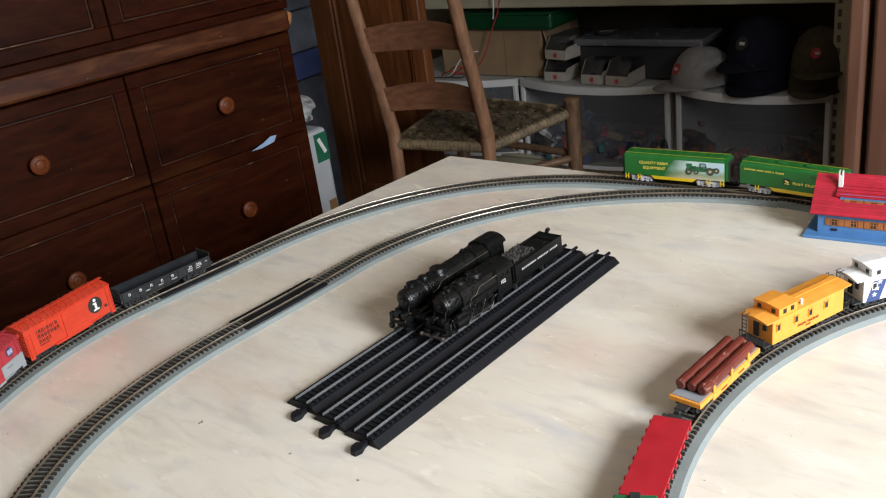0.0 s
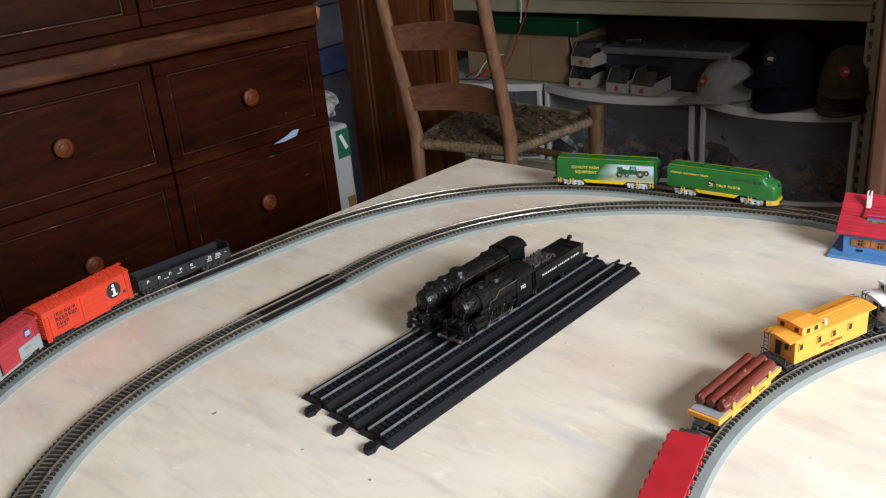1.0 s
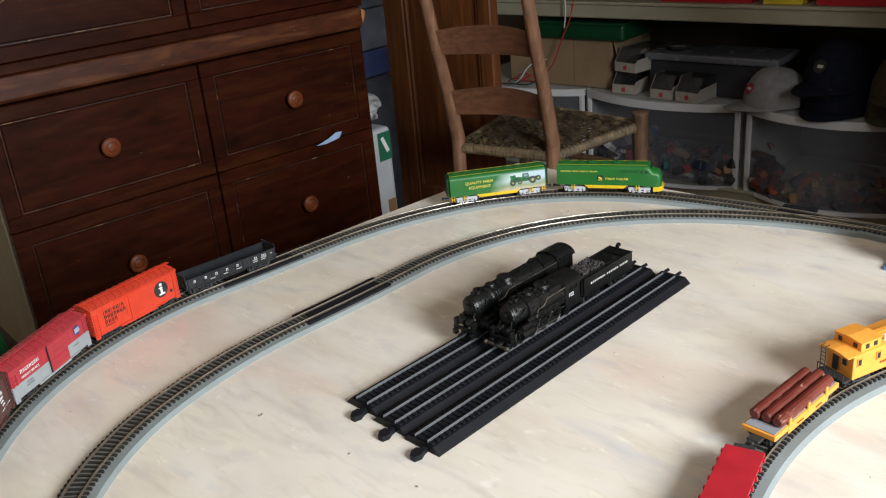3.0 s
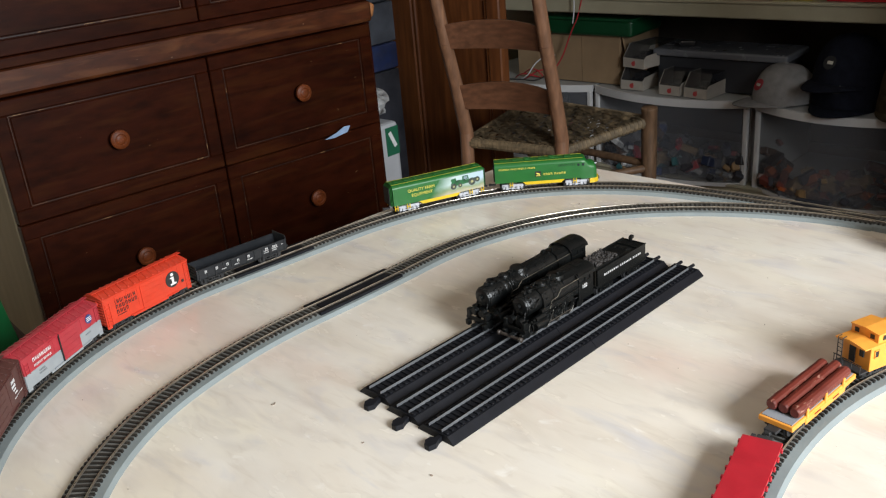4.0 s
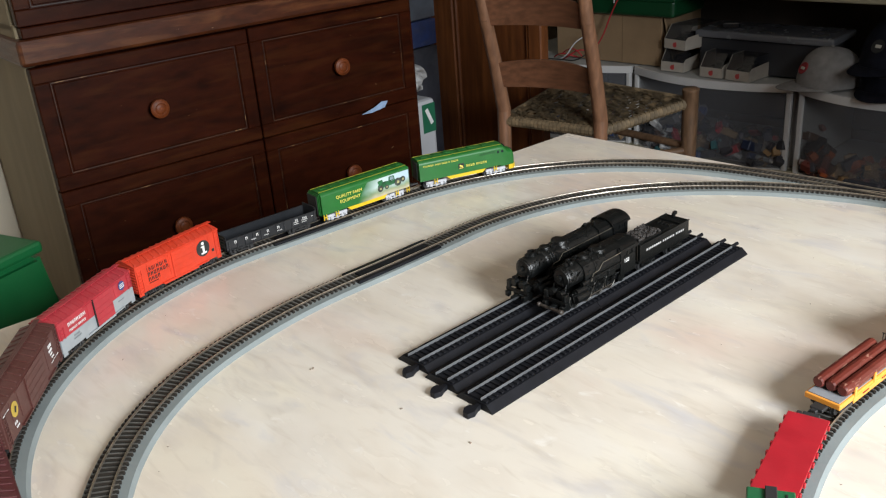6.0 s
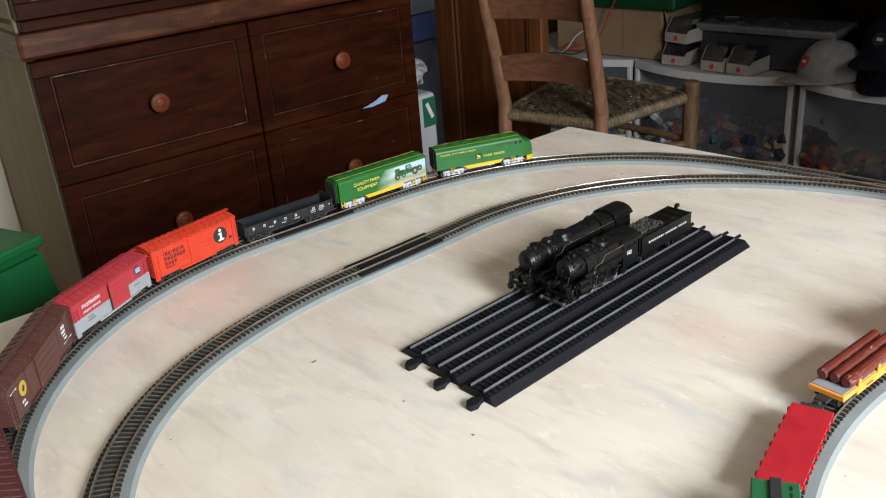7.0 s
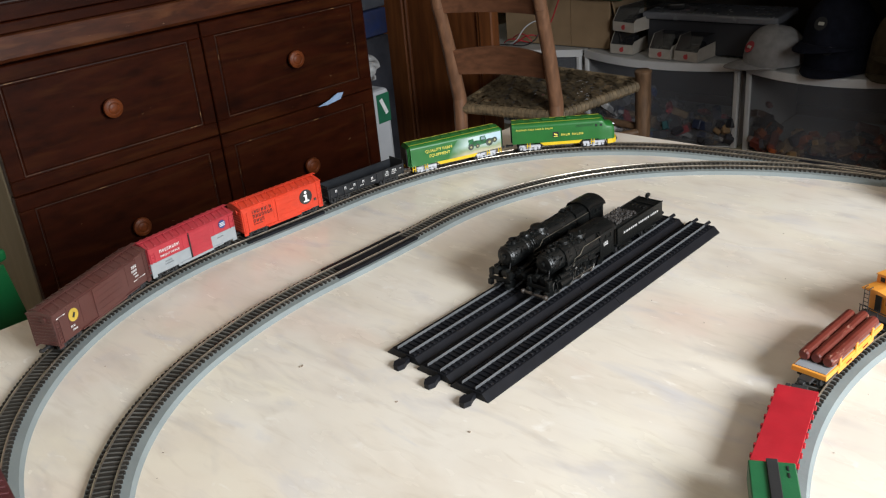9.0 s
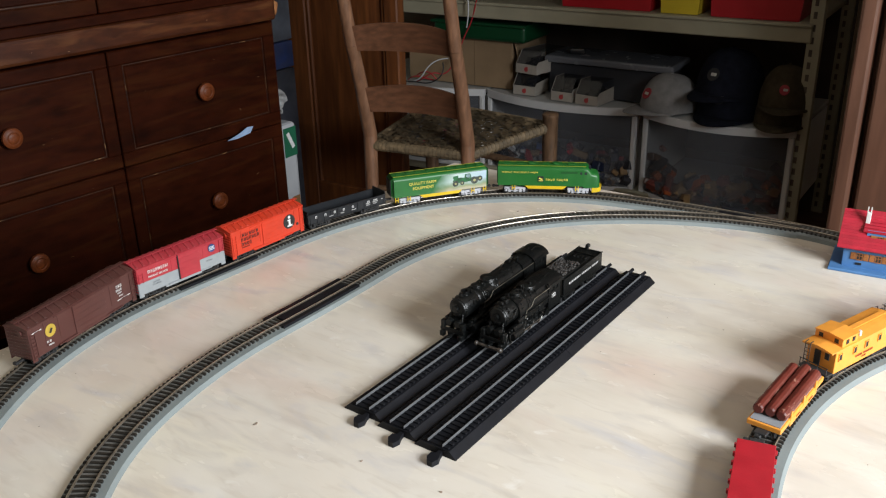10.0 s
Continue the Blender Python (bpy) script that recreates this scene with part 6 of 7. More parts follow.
def shelving():
    t = thing("shelving_unit", "olive-cream metal shelving unit with slotted corner posts", "shelves", m=pose(-0.8, 1.9, 0, 0, 0, 4))
    for z in (0.135, 0.675, 1.15):
        bm = bmesh.new()
        add_box(bm, (-0.12, 0.25, z + 0.017), (1.44, 0.5, 0.014), 0.002)
        shelf = part("shelf", bm, SHELFM, t)
        bm = bmesh.new()
        add_box(bm, (-0.12, -0.0065, z), (1.44, 0.012, 0.05), 0.003)
        part("front_edge", bm, SHELFM, shelf)
        bm = bmesh.new()
        add_box(bm, (-0.12, -0.0135, z + 0.020), (1.44, 0.008, 0.010), 0.003)
        part("lip", bm, SHELFM, shelf)
    for x in (0.605, -0.84):
        for y in (-0.004, 0.5):
            bm = bmesh.new()
            add_box(bm, (x, y, 1.0), (0.034, 0.003, 2.0), 0.0008)
            add_box(bm, (x + 0.0165, y + 0.015, 1.0), (0.003, 0.034, 2.0), 0.0008)
            p = part("post", bm, SHELFM, t)
            bm = bmesh.new()
            for i in range(60):
                add_box(bm, (x - 0.004, y - 0.0017, 0.03 + i * 0.033), (0.009, 0.0008, 0.018), 0.0)
            tagged(part("slot", bm, DARKBACK, p), kind="stuff")
    bm = bmesh.new()
    add_box(bm, (-0.12, 0.52, 1.0), (1.5, 0.01, 2.0))
    part("back_board", bm, DARKBACK, t)


shelving()


def bowed(W, d, n=14):
    """A bowed front line from (-W/2, 0) to (W/2, 0) that swells by d towards -y."""
    return [(-W / 2 + W * i / n, -d * (1 - (2 * i / n - 1) ** 2)) for i in range(n + 1)]


def add_bow(bm, W, d, th, z0, z1):
    o = bowed(W, d)
    add_prism(bm, o + [(x, y + th) for x, y in o[::-1]], z0, z1, "z")


def drawer_unit(x, y, W, rz, seed, colours, label):
    t = thing("plastic_drawer", label, "storage drawer", "cloudy plastic drawers on the shelf", m=pose(x, y, 0.152, 0, 0, rz))
    H, D, d = 0.262, 0.40, 0.062
    bm = bmesh.new()
    o = bowed(W, d)
    add_prism(bm, o + [(W / 2, D), (-W / 2, D)], H - 0.012, H, "z")
    part("top", bm, mat("grey drawer top plastic", (0.42, 0.42, 0.41), 0.5), t)
    bm = bmesh.new()
    add_bow(bm, W + 0.004, d + 0.004, 0.010, H - 0.020, H + 0.003)
    part("top_rail", bm, FRAMEW, t, "white bowed top rail")
    for s in (-1, 1):
        bm = bmesh.new()
        add_box(bm, (s * (W / 2 - 0.008), 0.004, (H - 0.02) / 2), (0.016, 0.016, H - 0.02), 0.003)
        part("front_stile", bm, FRAMEW, t)
        bm = bmesh.new()
        add_box(bm, (s * (W / 2 - 0.003), D / 2 + 0.012, (H - 0.02) / 2), (0.004, D - 0.024, H - 0.02))
        part("side_panel", bm, FRAMEW, t)
    bm = bmesh.new()
    add_bow(bm, W - 0.034, d, 0.003, 0.012, H - 0.022)
    part("front_panel", bm, CLOUDY, t, "cloudy see-through front").visible_shadow = False
    bm = bmesh.new()
    add_bow(bm, W - 0.034, d + 0.002, 0.006, 0.0, 0.012)
    part("bottom_rail", bm, FRAMEW, t)
    bm = bmesh.new()
    add_box(bm, (0, D / 2, 0.006), (W - 0.02, D - 0.02, 0.006))
    part("floor", bm, FRAMEW, t)
    # heaped toys behind the front
    rnd = random.Random(seed)
    for i in range(125):
        u = rnd.uniform(-0.46, 0.46)
        yy = -d * (1 - (2 * u) ** 2) + 0.022 + rnd.random() ** 2 * 0.13
        z = rnd.random() ** 1.5 * (0.098 + 0.035 * math.sin(4 * u + seed)) + 0.018
        bm = bmesh.new()
        s = (rnd.uniform(0.015, 0.075), rnd.uniform(0.012, 0.035), rnd.uniform(0.010, 0.030))
        add_box(bm, (0, 0, 0), s, 0.002)
        if rnd.random() < 0.4:
            for k in (-0.25, 0.25):
                add_rod(bm, (k * s[0], 0, s[2] / 2), (k * s[0], 0, s[2] / 2 + 0.004), 0.004, seg=8)
        ob = part("toy_piece", bm, rnd.choice(colours), t)
        ob.matrix_basis = pose(u * W, yy, z, rnd.uniform(-40, 40), rnd.uniform(-40, 40), rnd.uniform(0, 180))
    return t


def toy(key, c):
    return mat(key, tuple(min(0.8, 1.15 * v) for v in c), 0.4, vary=0.15, scale=40)


MIX = [toy("toy red", (0.35, 0.02, 0.03)), toy("toy blue", (0.02, 0.05, 0.16)), toy("toy white", (0.5, 0.5, 0.5)), toy("toy grey", (0.16, 0.16, 0.17)), toy("toy black", (0.02, 0.02, 0.025)), toy("toy teal", (0.03, 0.10, 0.11)), toy("toy tan", (0.24, 0.15, 0.07)), toy("toy dark", (0.04, 0.04, 0.05)), toy("toy dark blue", (0.02, 0.03, 0.07)), toy("toy mid grey", (0.09, 0.09, 0.10)), toy("toy brown", (0.10, 0.05, 0.03))]
WARM = [toy("toy orange", (0.35, 0.08, 0.02)), toy("toy brown", (0.10, 0.05, 0.03)), toy("toy tan", (0.24, 0.15, 0.07)), toy("toy dark", (0.04, 0.04, 0.05)), toy("toy black", (0.02, 0.02, 0.025)), toy("toy red brown", (0.16, 0.04, 0.03))]
drawer_unit(-0.926, 1.895, 0.520, 3.0, 2, MIX, "cloudy plastic drawer full of mixed toy blocks")
drawer_unit(-0.425, 1.915, 0.440, 2.0, 5, WARM, "cloudy plastic drawer with orange and brown toys")
drawer_unit(-1.46, 1.865, 0.520, 3.0, 9, MIX, "cloudy plastic drawer half hidden by the cupboard")
BINTOP = 0.152 + 0.2655


def cardboard_box():
    t = thing("cardboard_box", "open brown cardboard box on the plastic drawers", "box", m=pose(-1.315, 1.905, BINTOP, 0, 0, 4))
    W, D, H = 0.40, 0.25, 0.155
    for c, s in (((0, 0, H / 2), (W, 0.004, H)), ((0, D, H / 2), (W, 0.004, H)), ((-W / 2, D / 2, H / 2), (0.004, D, H)), ((W / 2, D / 2, H / 2), (0.004, D, H))):
        bm = bmesh.new()
        add_box(bm, c, s, 0.001)
        part("side", bm, CARDB, t)
    bm = bmesh.new()
    add_box(bm, (W / 2 + 0.022, 0.09, H * 0.55), (0.004, 0.19, 0.15), 0.001, (0, -14, 4))
    part("flap", bm, CARDB, t)
    bm = bmesh.new()
    add_box(bm, (0.06, -0.0024, H / 2), (0.002, 0.0012, H))
    part("crease", bm, mat("cardboard crease", (0.2, 0.13, 0.07), 0.8), t)
    bm = bmesh.new()
    add_box(bm, (0, D / 2, 0.004), (W - 0.008, D - 0.008, 0.006))
    part("bottom", bm, CARDB, t)


cardboard_box()


def green_lid():
    t = thing("storage_box", "dark green plastic box lying on the cardboard box", "storage box", m=pose(-1.235, 1.985, BINTOP + 0.1555, 0, 0, 4))
    bm = bmesh.new()
    add_box(bm, (0, 0, 0.028), (0.34, 0.20, 0.056), 0.012, seg=3)
    part("tub", bm, LIDGREEN, t)
    bm = bmesh.new()
    add_box(bm, (0, 0, 0.054), (0.355, 0.215, 0.010), 0.004, seg=2)
    part("rim", bm, LIDGREEN, t)


green_lid()


def wires():
    for key, col, pts in (
        ("red wire", (0.42, 0.02, 0.03), [(-1.44, 1.83, 0.425), (-1.40, 1.80, 0.44), (-1.36, 1.815, 0.47), (-1.33, 1.84, 0.455), (-1.30, 1.86, 0.50), (-1.27, 1.865, 0.58), (-1.22, 1.86, 0.66), (-1.19, 1.845, 0.78)]),
        ("red wire", (0.42, 0.02, 0.03), [(-1.47, 1.82, 0.43), (-1.42, 1.79, 0.46), (-1.37, 1.83, 0.435), (-1.33, 1.80, 0.45), (-1.38, 1.80, 0.48), (-1.43, 1.82, 0.45)]),
        ("white wire", (0.55, 0.55, 0.56), [(-1.46, 1.81, 0.422), (-1.40, 1.795, 0.44), (-1.37, 1.80, 0.49), (-1.335, 1.82, 0.515), (-1.31, 1.835, 0.515)]),
        ("white wire", (0.55, 0.55, 0.56), [(-1.24, 1.84, 0.62), (-1.225, 1.835, 0.67), (-1.235, 1.835, 0.74), (-1.21, 1.84, 0.85)]),
        ("black wire", (0.03, 0.03, 0.03), [(-1.50, 1.80, 0.425), (-1.43, 1.79, 0.435), (-1.36, 1.80, 0.43), (-1.31, 1.815, 0.47), (-1.33, 1.83, 0.50)]),
    ):
        cu = bpy.data.curves.new("wire", "CURVE")
        cu.dimensions, cu.bevel_depth, cu.bevel_resolution = "3D", 0.0022, 2
        sp = cu.splines.new("NURBS")
        sp.points.add(len(pts) - 1)
        for p, q in zip(sp.points, pts):
            p.co = (*q, 1)
        sp.use_endpoint_u, sp.order_u = True, 3
        tmp = new("wire", cu)
        me = bpy.data.meshes.new_from_object(tmp)
        bpy.data.objects.remove(tmp)
        me.materials.append(mat(key, col, 0.45))
        tagged(new("wire", me), key.split()[0] + " electric wire hanging behind the chair", "wire", "loose wires")


wires()


def window_pack(x, y, z, rz, w, two_rows=False):
    """A small model pack: printed card base and sides, slanting see-through front, dark model inside."""
    t = thing("model_pack", "white card pack with a see-through window and a dark model", "toy box", "small model packs", m=pose(x, y, z, 0, 0, rz))
    D, H = 0.15, 0.0685
    bm = bmesh.new()
    add_prism(bm, [(0.0, 0.0), (0.0, 0.028), (D * 0.0 + 0.004, 0.030), (0.004, 0.002), (D, 0.002), (D, 0.0)], -w / 2, w / 2, "x")
    part("base", bm, PACK, t)
    for s in (-1, 1):
        bm = bmesh.new()
        add_prism(bm, [(0.0, 0.0), (0.0, 0.028), (0.03, H), (D, H), (D, 0.0)] if s < 0 else [(0.0, 0.0), (0.0, 0.028), (0.012, 0.038), (D, 0.046), (D, 0.0)], s * (w / 2) - 0.0008, s * (w / 2) + 0.0008, "x")
        part("side", bm, PACK, t)
    bm = bmesh.new()
    add_prism(bm, [(0.001, 0.029), (0.031, H), (D, H), (D, H - 0.001), (0.032, H - 0.001), (0.002, 0.0285)], -w / 2 + 0.001, w / 2 - 0.001, "x")
    part("window", bm, PACKCLEAR, t)
    bm = bmesh.new()
    add_box(bm, (0, 0.07, 0.022), (w * 0.5, 0.10, 0.02), 0.006, seg=2)
    add_box(bm, (0, 0.065, 0.036), (w * 0.35, 0.05, 0.014), 0.005, seg=2)
    part("model", bm, mat("dark shiny toy", (0.02, 0.02, 0.022), 0.15, vary=0.2), t)
    bm = bmesh.new()
    add_box(bm, (0, 0.016, 0.024), (w * 0.4, 0.006, 0.010), 0.003)
    part("model_grille", bm, mat("chrome toy trim", (0.6, 0.6, 0.6), 0.2, metal=1.0), t)
    bm = bmesh.new()
    add_rod(bm, (0.0, -0.0003, 0.013), (0.0, -0.0007, 0.013), 0.0075, seg=12)
    add_rod(bm, (0.004, -0.0004, 0.019), (0.004, -0.0007, 0.019), 0.003, seg=10)
    part("emblem", bm, PACKRED, t)
    return t


window_pack(-1.045, 1.878, BINTOP, 2, 0.078)
window_pack(-1.040, 1.880, BINTOP + 0.069, -8, 0.082)
window_pack(-0.905, 1.868, BINTOP, 0, 0.072)
window_pack(-0.818, 1.868, BINTOP, -4, 0.078)


def clear_case():
    t = thing("display_case", "long clear plastic display case with a dark insert", "display case", m=pose(-0.80, 2.03, BINTOP, 0, 0, 4))
    bm = bmesh.new()
    add_box(bm, (0, 0, 0.05), (0.40, 0.14, 0.10), 0.004)
    part("insert", bm, mat("dark case insert", (0.032, 0.034, 0.04), 0.35), t)
    bm = bmesh.new()
    add_box(bm, (0, 0, 0.112), (0.42, 0.17, 0.022), 0.006, seg=2)
    part("lid", bm, mat("grey clear lid", (0.14, 0.145, 0.16), 0.25), t)
    bm = bmesh.new()
    add_box(bm, (-0.12, -0.03, 0.133), (0.05, 0.022, 0.02), 0.006, (0, 0, 20), seg=2)
    part("toy_car", bm, mat("dark shiny toy", (0.02, 0.02, 0.022), 0.15, vary=0.2), t)


clear_case()


def cap(x, y, z, rz, cloth, label, badge, big=(0.92, 0.92, 0.90), tilt=0):
    """A baseball cap: six-panel crown with a button, curved peak, stitched badge."""
    t = thing("baseball_cap", label, "cap", "baseball caps on the drawers", m=pose(x, y, z, tilt, 0, rz) @ Matrix.Diagonal((*big, 1)))
    bm = bmesh.new()
    rings, seg = [], 24
    for k in range(8):
        a = k / 8 * math.pi / 2
        rr, h = math.cos(a) ** 0.75, math.sin(a)
        rings.append([bm.verts.new((0.088 * rr * math.cos(2 * math.pi * i / seg) * (1 - 0.015 * (i % 4 == 0)), 0.10 * rr * math.sin(2 * math.pi * i / seg) * (1 - 0.015 * (i % 4 == 0)), 0.004 + 0.115 * h * (1.0 if math.sin(2 * math.pi * i / seg) < 0 else 0.96))) for i in range(seg)])
    top = bm.verts.new((0, 0, 0.118))
    for a, b in zip(rings, rings[1:]):
        for i in range(seg):
            bm.faces.new((a[i], a[(i + 1) % seg], b[(i + 1) % seg], b[i]))
    for i in range(seg):
        bm.faces.new((rings[-1][i], rings[-1][(i + 1) % seg], top))
    part("crown", bm, cloth, t, soft=True)
    bm = bmesh.new()
    add_rod(bm, (0, 0, 0.116), (0, 0, 0.121), 0.007, 0.005, 10)
    part("button", bm, cloth, t)
    bm = bmesh.new()
    n = 12
    rows = []
    for j in range(5):
        v = j / 4
        for i in range(n + 1):
            a = math.pi * (1.12 + 0.76 * i / n)
            rx, ry = 0.088, 0.10 + 0.070 * v * (0.35 + 0.65 * math.sin(math.pi * i / n))
            xx = rx * math.cos(a)
            rows.append(bm.verts.new((xx, ry * math.sin(a), 0.012 - 0.10 * (xx / 0.1) ** 2 * 0.12 + 0.004 * math.sin(math.pi * v) - 0.004 * v)))
    for j in range(4):
        for i in range(n):
            bm.faces.new((rows[j * (n + 1) + i], rows[j * (n + 1) + i + 1], rows[(j + 1) * (n + 1) + i + 1], rows[(j + 1) * (n + 1) + i]))
    bmesh.ops.recalc_face_normals(bm, faces=bm.faces)
    bmesh.ops.solidify(bm, geom=list(bm.faces), thickness=0.003)
    part("peak", bm, cloth, t, soft=True)
    bm = bmesh.new()
    bw, bh, m1 = badge
    add_turned(bm, [(0, bw), (0.002, bw * 0.92)], (0.0, -0.0885, 0.062), (0, -0.86, 0.5), 14)
    part("badge", bm, m1, t)
    bm = bmesh.new()
    add_box(bm, (0.004, -0.0925, 0.063), (bw * 0.9, 0.003, bw * 0.45), 0.001, (-30, 0, 0))
    part("badge_mark", bm, mat("pale badge thread", (0.5, 0.48, 0.42), 0.9), t)


RED_BADGE, DARK_BADGE = mat("red badge thread", (0.35, 0.04, 0.05), 0.9), mat("black badge thread", (0.02, 0.02, 0.02), 0.9)
cap(-0.585, 1.955, BINTOP, -34, GREYCLOTH, "light grey baseball cap with a red badge", (0.020, 0.02, RED_BADGE))
cap(-0.415, 1.985, BINTOP, 0, NAVY, "black baseball cap under another black cap", (0.018, 0.02, DARK_BADGE), (1.05, 1.05, 1.1))
cap(-0.420, 1.990, BINTOP + 0.062, -14, NAVY, "black baseball cap with a pale badge on a second cap", (0.018, 0.02, DARK_BADGE), (1.05, 1.05, 1.1))
cap(-0.262, 1.975, BINTOP, 6, OLIVE, "olive-brown baseball cap under another one", (0.014, 0.02, DARK_BADGE), (0.84, 0.84, 0.98))
cap(-0.258, 1.978, BINTOP + 0.048, 10, OLIVE, "olive-brown baseball cap with a round badge", (0.016, 0.02, RED_BADGE), (0.84, 0.84, 0.98))


def upper_bins():
    for x, w, key, col in ((-0.80, 0.30, "red", (0.42, 0.012, 0.02)), (-0.575, 0.13, "yellow", (0.62, 0.46, 0.03)), (-0.365, 0.26, "red", (0.42, 0.012, 0.02))):
        t = thing("storage_tub", key + " plastic tub on the metal shelf", "storage tub", "coloured tubs on the shelf", m=pose(x, 1.99 + 0.05 * (x + 0.8), 0.7003, 0, 0, 4))
        bm = bmesh.new()
        add_prism(bm, [(-w / 2 + 0.012, 0), (w / 2 - 0.012, 0), (w / 2, 0.14), (-w / 2, 0.14)], -0.07, 0.10, "y")
        part("tub", bm, mat(key + " tub plastic", col, 0.4, vary=0.1), t)
        bm = bmesh.new()
        add_box(bm, (0, 0.015, 0.14), (w + 0.012, 0.185, 0.012), 0.004, seg=2)
        part("rim", bm, mat(key + " tub plastic", col, 0.4), t)


upper_bins()


def bags():
    t = thing("paper_sack", "white paper sack with a green label beside the chest", "sack", m=pose(-1.50, 1.128, 0, 0, 0, 2))
    bm = bmesh.new()
    add_box(bm, (0, 0, 0.22), (0.20, 0.15, 0.44), 0.012, (0, 0, 0), seg=2)
    part("sack", bm, mat("white paper sack", (0.46, 0.47, 0.49), 0.6, vary=0.08, scale=10, bump=0.3, bump_scale=25), t)
    bm = bmesh.new()
    add_box(bm, (0.1012, 0.045, 0.385), (0.002, 0.05, 0.085), 0.0005)
    lab = part("label", bm, mat("green label print", (0.012, 0.12, 0.06), 0.6), t, "green label")
    bm = bmesh.new()
    add_box(bm, (0.1027, 0.045, 0.39), (0.001, 0.012, 0.05), 0, (25, 0, 0))
    part("label_mark", bm, PRINT_WHITE, lab)
    bm = bmesh.new()
    add_box(bm, (0.1012, 0.05, 0.19), (0.002, 0.03, 0.06), 0.0005)
    part("label_low", bm, mat("tan label print", (0.25, 0.13, 0.05), 0.6), t)
    t = thing("carrier_bag", "crumpled white and grey printed bag on the paper sack", "bag", m=pose(-1.50, 1.135, 0.441, 0, 0, 4))
    bm = bmesh.new()
    bmesh.ops.create_icosphere(bm, subdivisions=4, radius=1.0)
    for v in bm.verts:
        k = 1 + 0.25 * noise.noise(v.co * 2.2) + 0.12 * noise.noise(v.co * 6)
        v.co = Vector((v.co.x * 0.10 * k, v.co.y * 0.075 * k, max(-0.052, v.co.z * 0.06 * k) + 0.052))
    part("bag", bm, mat("crumpled printed bag", (0.5, 0.5, 0.5), 0.45, vary=0.2, scale=15, stain=(0.06, 0.05, 0.045), stain_amount=0.9, stain_scale=22), t)
    t = thing("stacked_boxes", "dark blue and grey boxes stacked above the bags", "boxes", m=pose(-1.65, 1.275, 0, 0, 0, 2))
    for z, h, key, col in ((0.28, 0.56, "dark box card", (0.02, 0.022, 0.03)), (0.60, 0.08, "dark blue box card", (0.012, 0.03, 0.12)), (0.70, 0.12, "grey printed box card", (0.07, 0.08, 0.10)), (0.83, 0.14, "grey printed box card", (0.07, 0.08, 0.10))):
        bm = bmesh.new()
        add_box(bm, (0, 0, z), (0.27, 0.11, h - 0.004), 0.003)
        part("box", bm, mat(key, col, 0.6, vary=0.3, scale=20, stain=(0.05, 0.05, 0.06), stain_amount=0.5, stain_scale=30), t)


bags()


def tote():
    t = thing("storage_tote", "large green plastic tote beside the table", "storage tote", m=pose(-0.850, -0.335, 0, 0, 0, 20))
    bm = bmesh.new()
    lo, hi = (0.20, 0.215), (0.14, 0.165)
    a = [bm.verts.new((sx * lo[0], sy * lo[1], 0.0)) for sx, sy in ((-1, -1), (1, -1), (1, 1), (-1, 1))]
    b = [bm.verts.new((sx * hi[0], sy * hi[1], 0.602)) for sx, sy in ((-1, -1), (1, -1), (1, 1), (-1, 1))]
    bm.faces.new(a[::-1])
    bm.faces.new(b)
    for i in range(4):
        bm.faces.new((a[i], a[(i + 1) % 4], b[(i + 1) % 4], b[i]))
    bmesh.ops.bevel(bm, geom=list(bm.edges), offset=0.012, segments=3, affect="EDGES")
    part("tub", bm, TOTEGREEN, t)
    bm = bmesh.new()
    add_box(bm, (0, 0, 0.608), (0.284, 0.334, 0.018), 0.005, seg=2)
    part("lid", bm, TOTEGREEN, t)
    for s in (-1, 1):
        bm = bmesh.new()
        for k in range(8):
            a0, a1 = math.pi * k / 8, math.pi * (k + 1) / 8
            add_rod(bm, (0.186 + 0.02 * math.sin(a0), s * 0.10 + 0.035 * math.cos(a0), 0.40), (0.186 + 0.02 * math.sin(a1), s * 0.10 + 0.035 * math.cos(a1), 0.40), 0.004, seg=8)
        part("rope_handle", bm, mat("pale rope", (0.5, 0.5, 0.46), 0.8), t, "pale rope handle")


tote()

# ---- model house ----


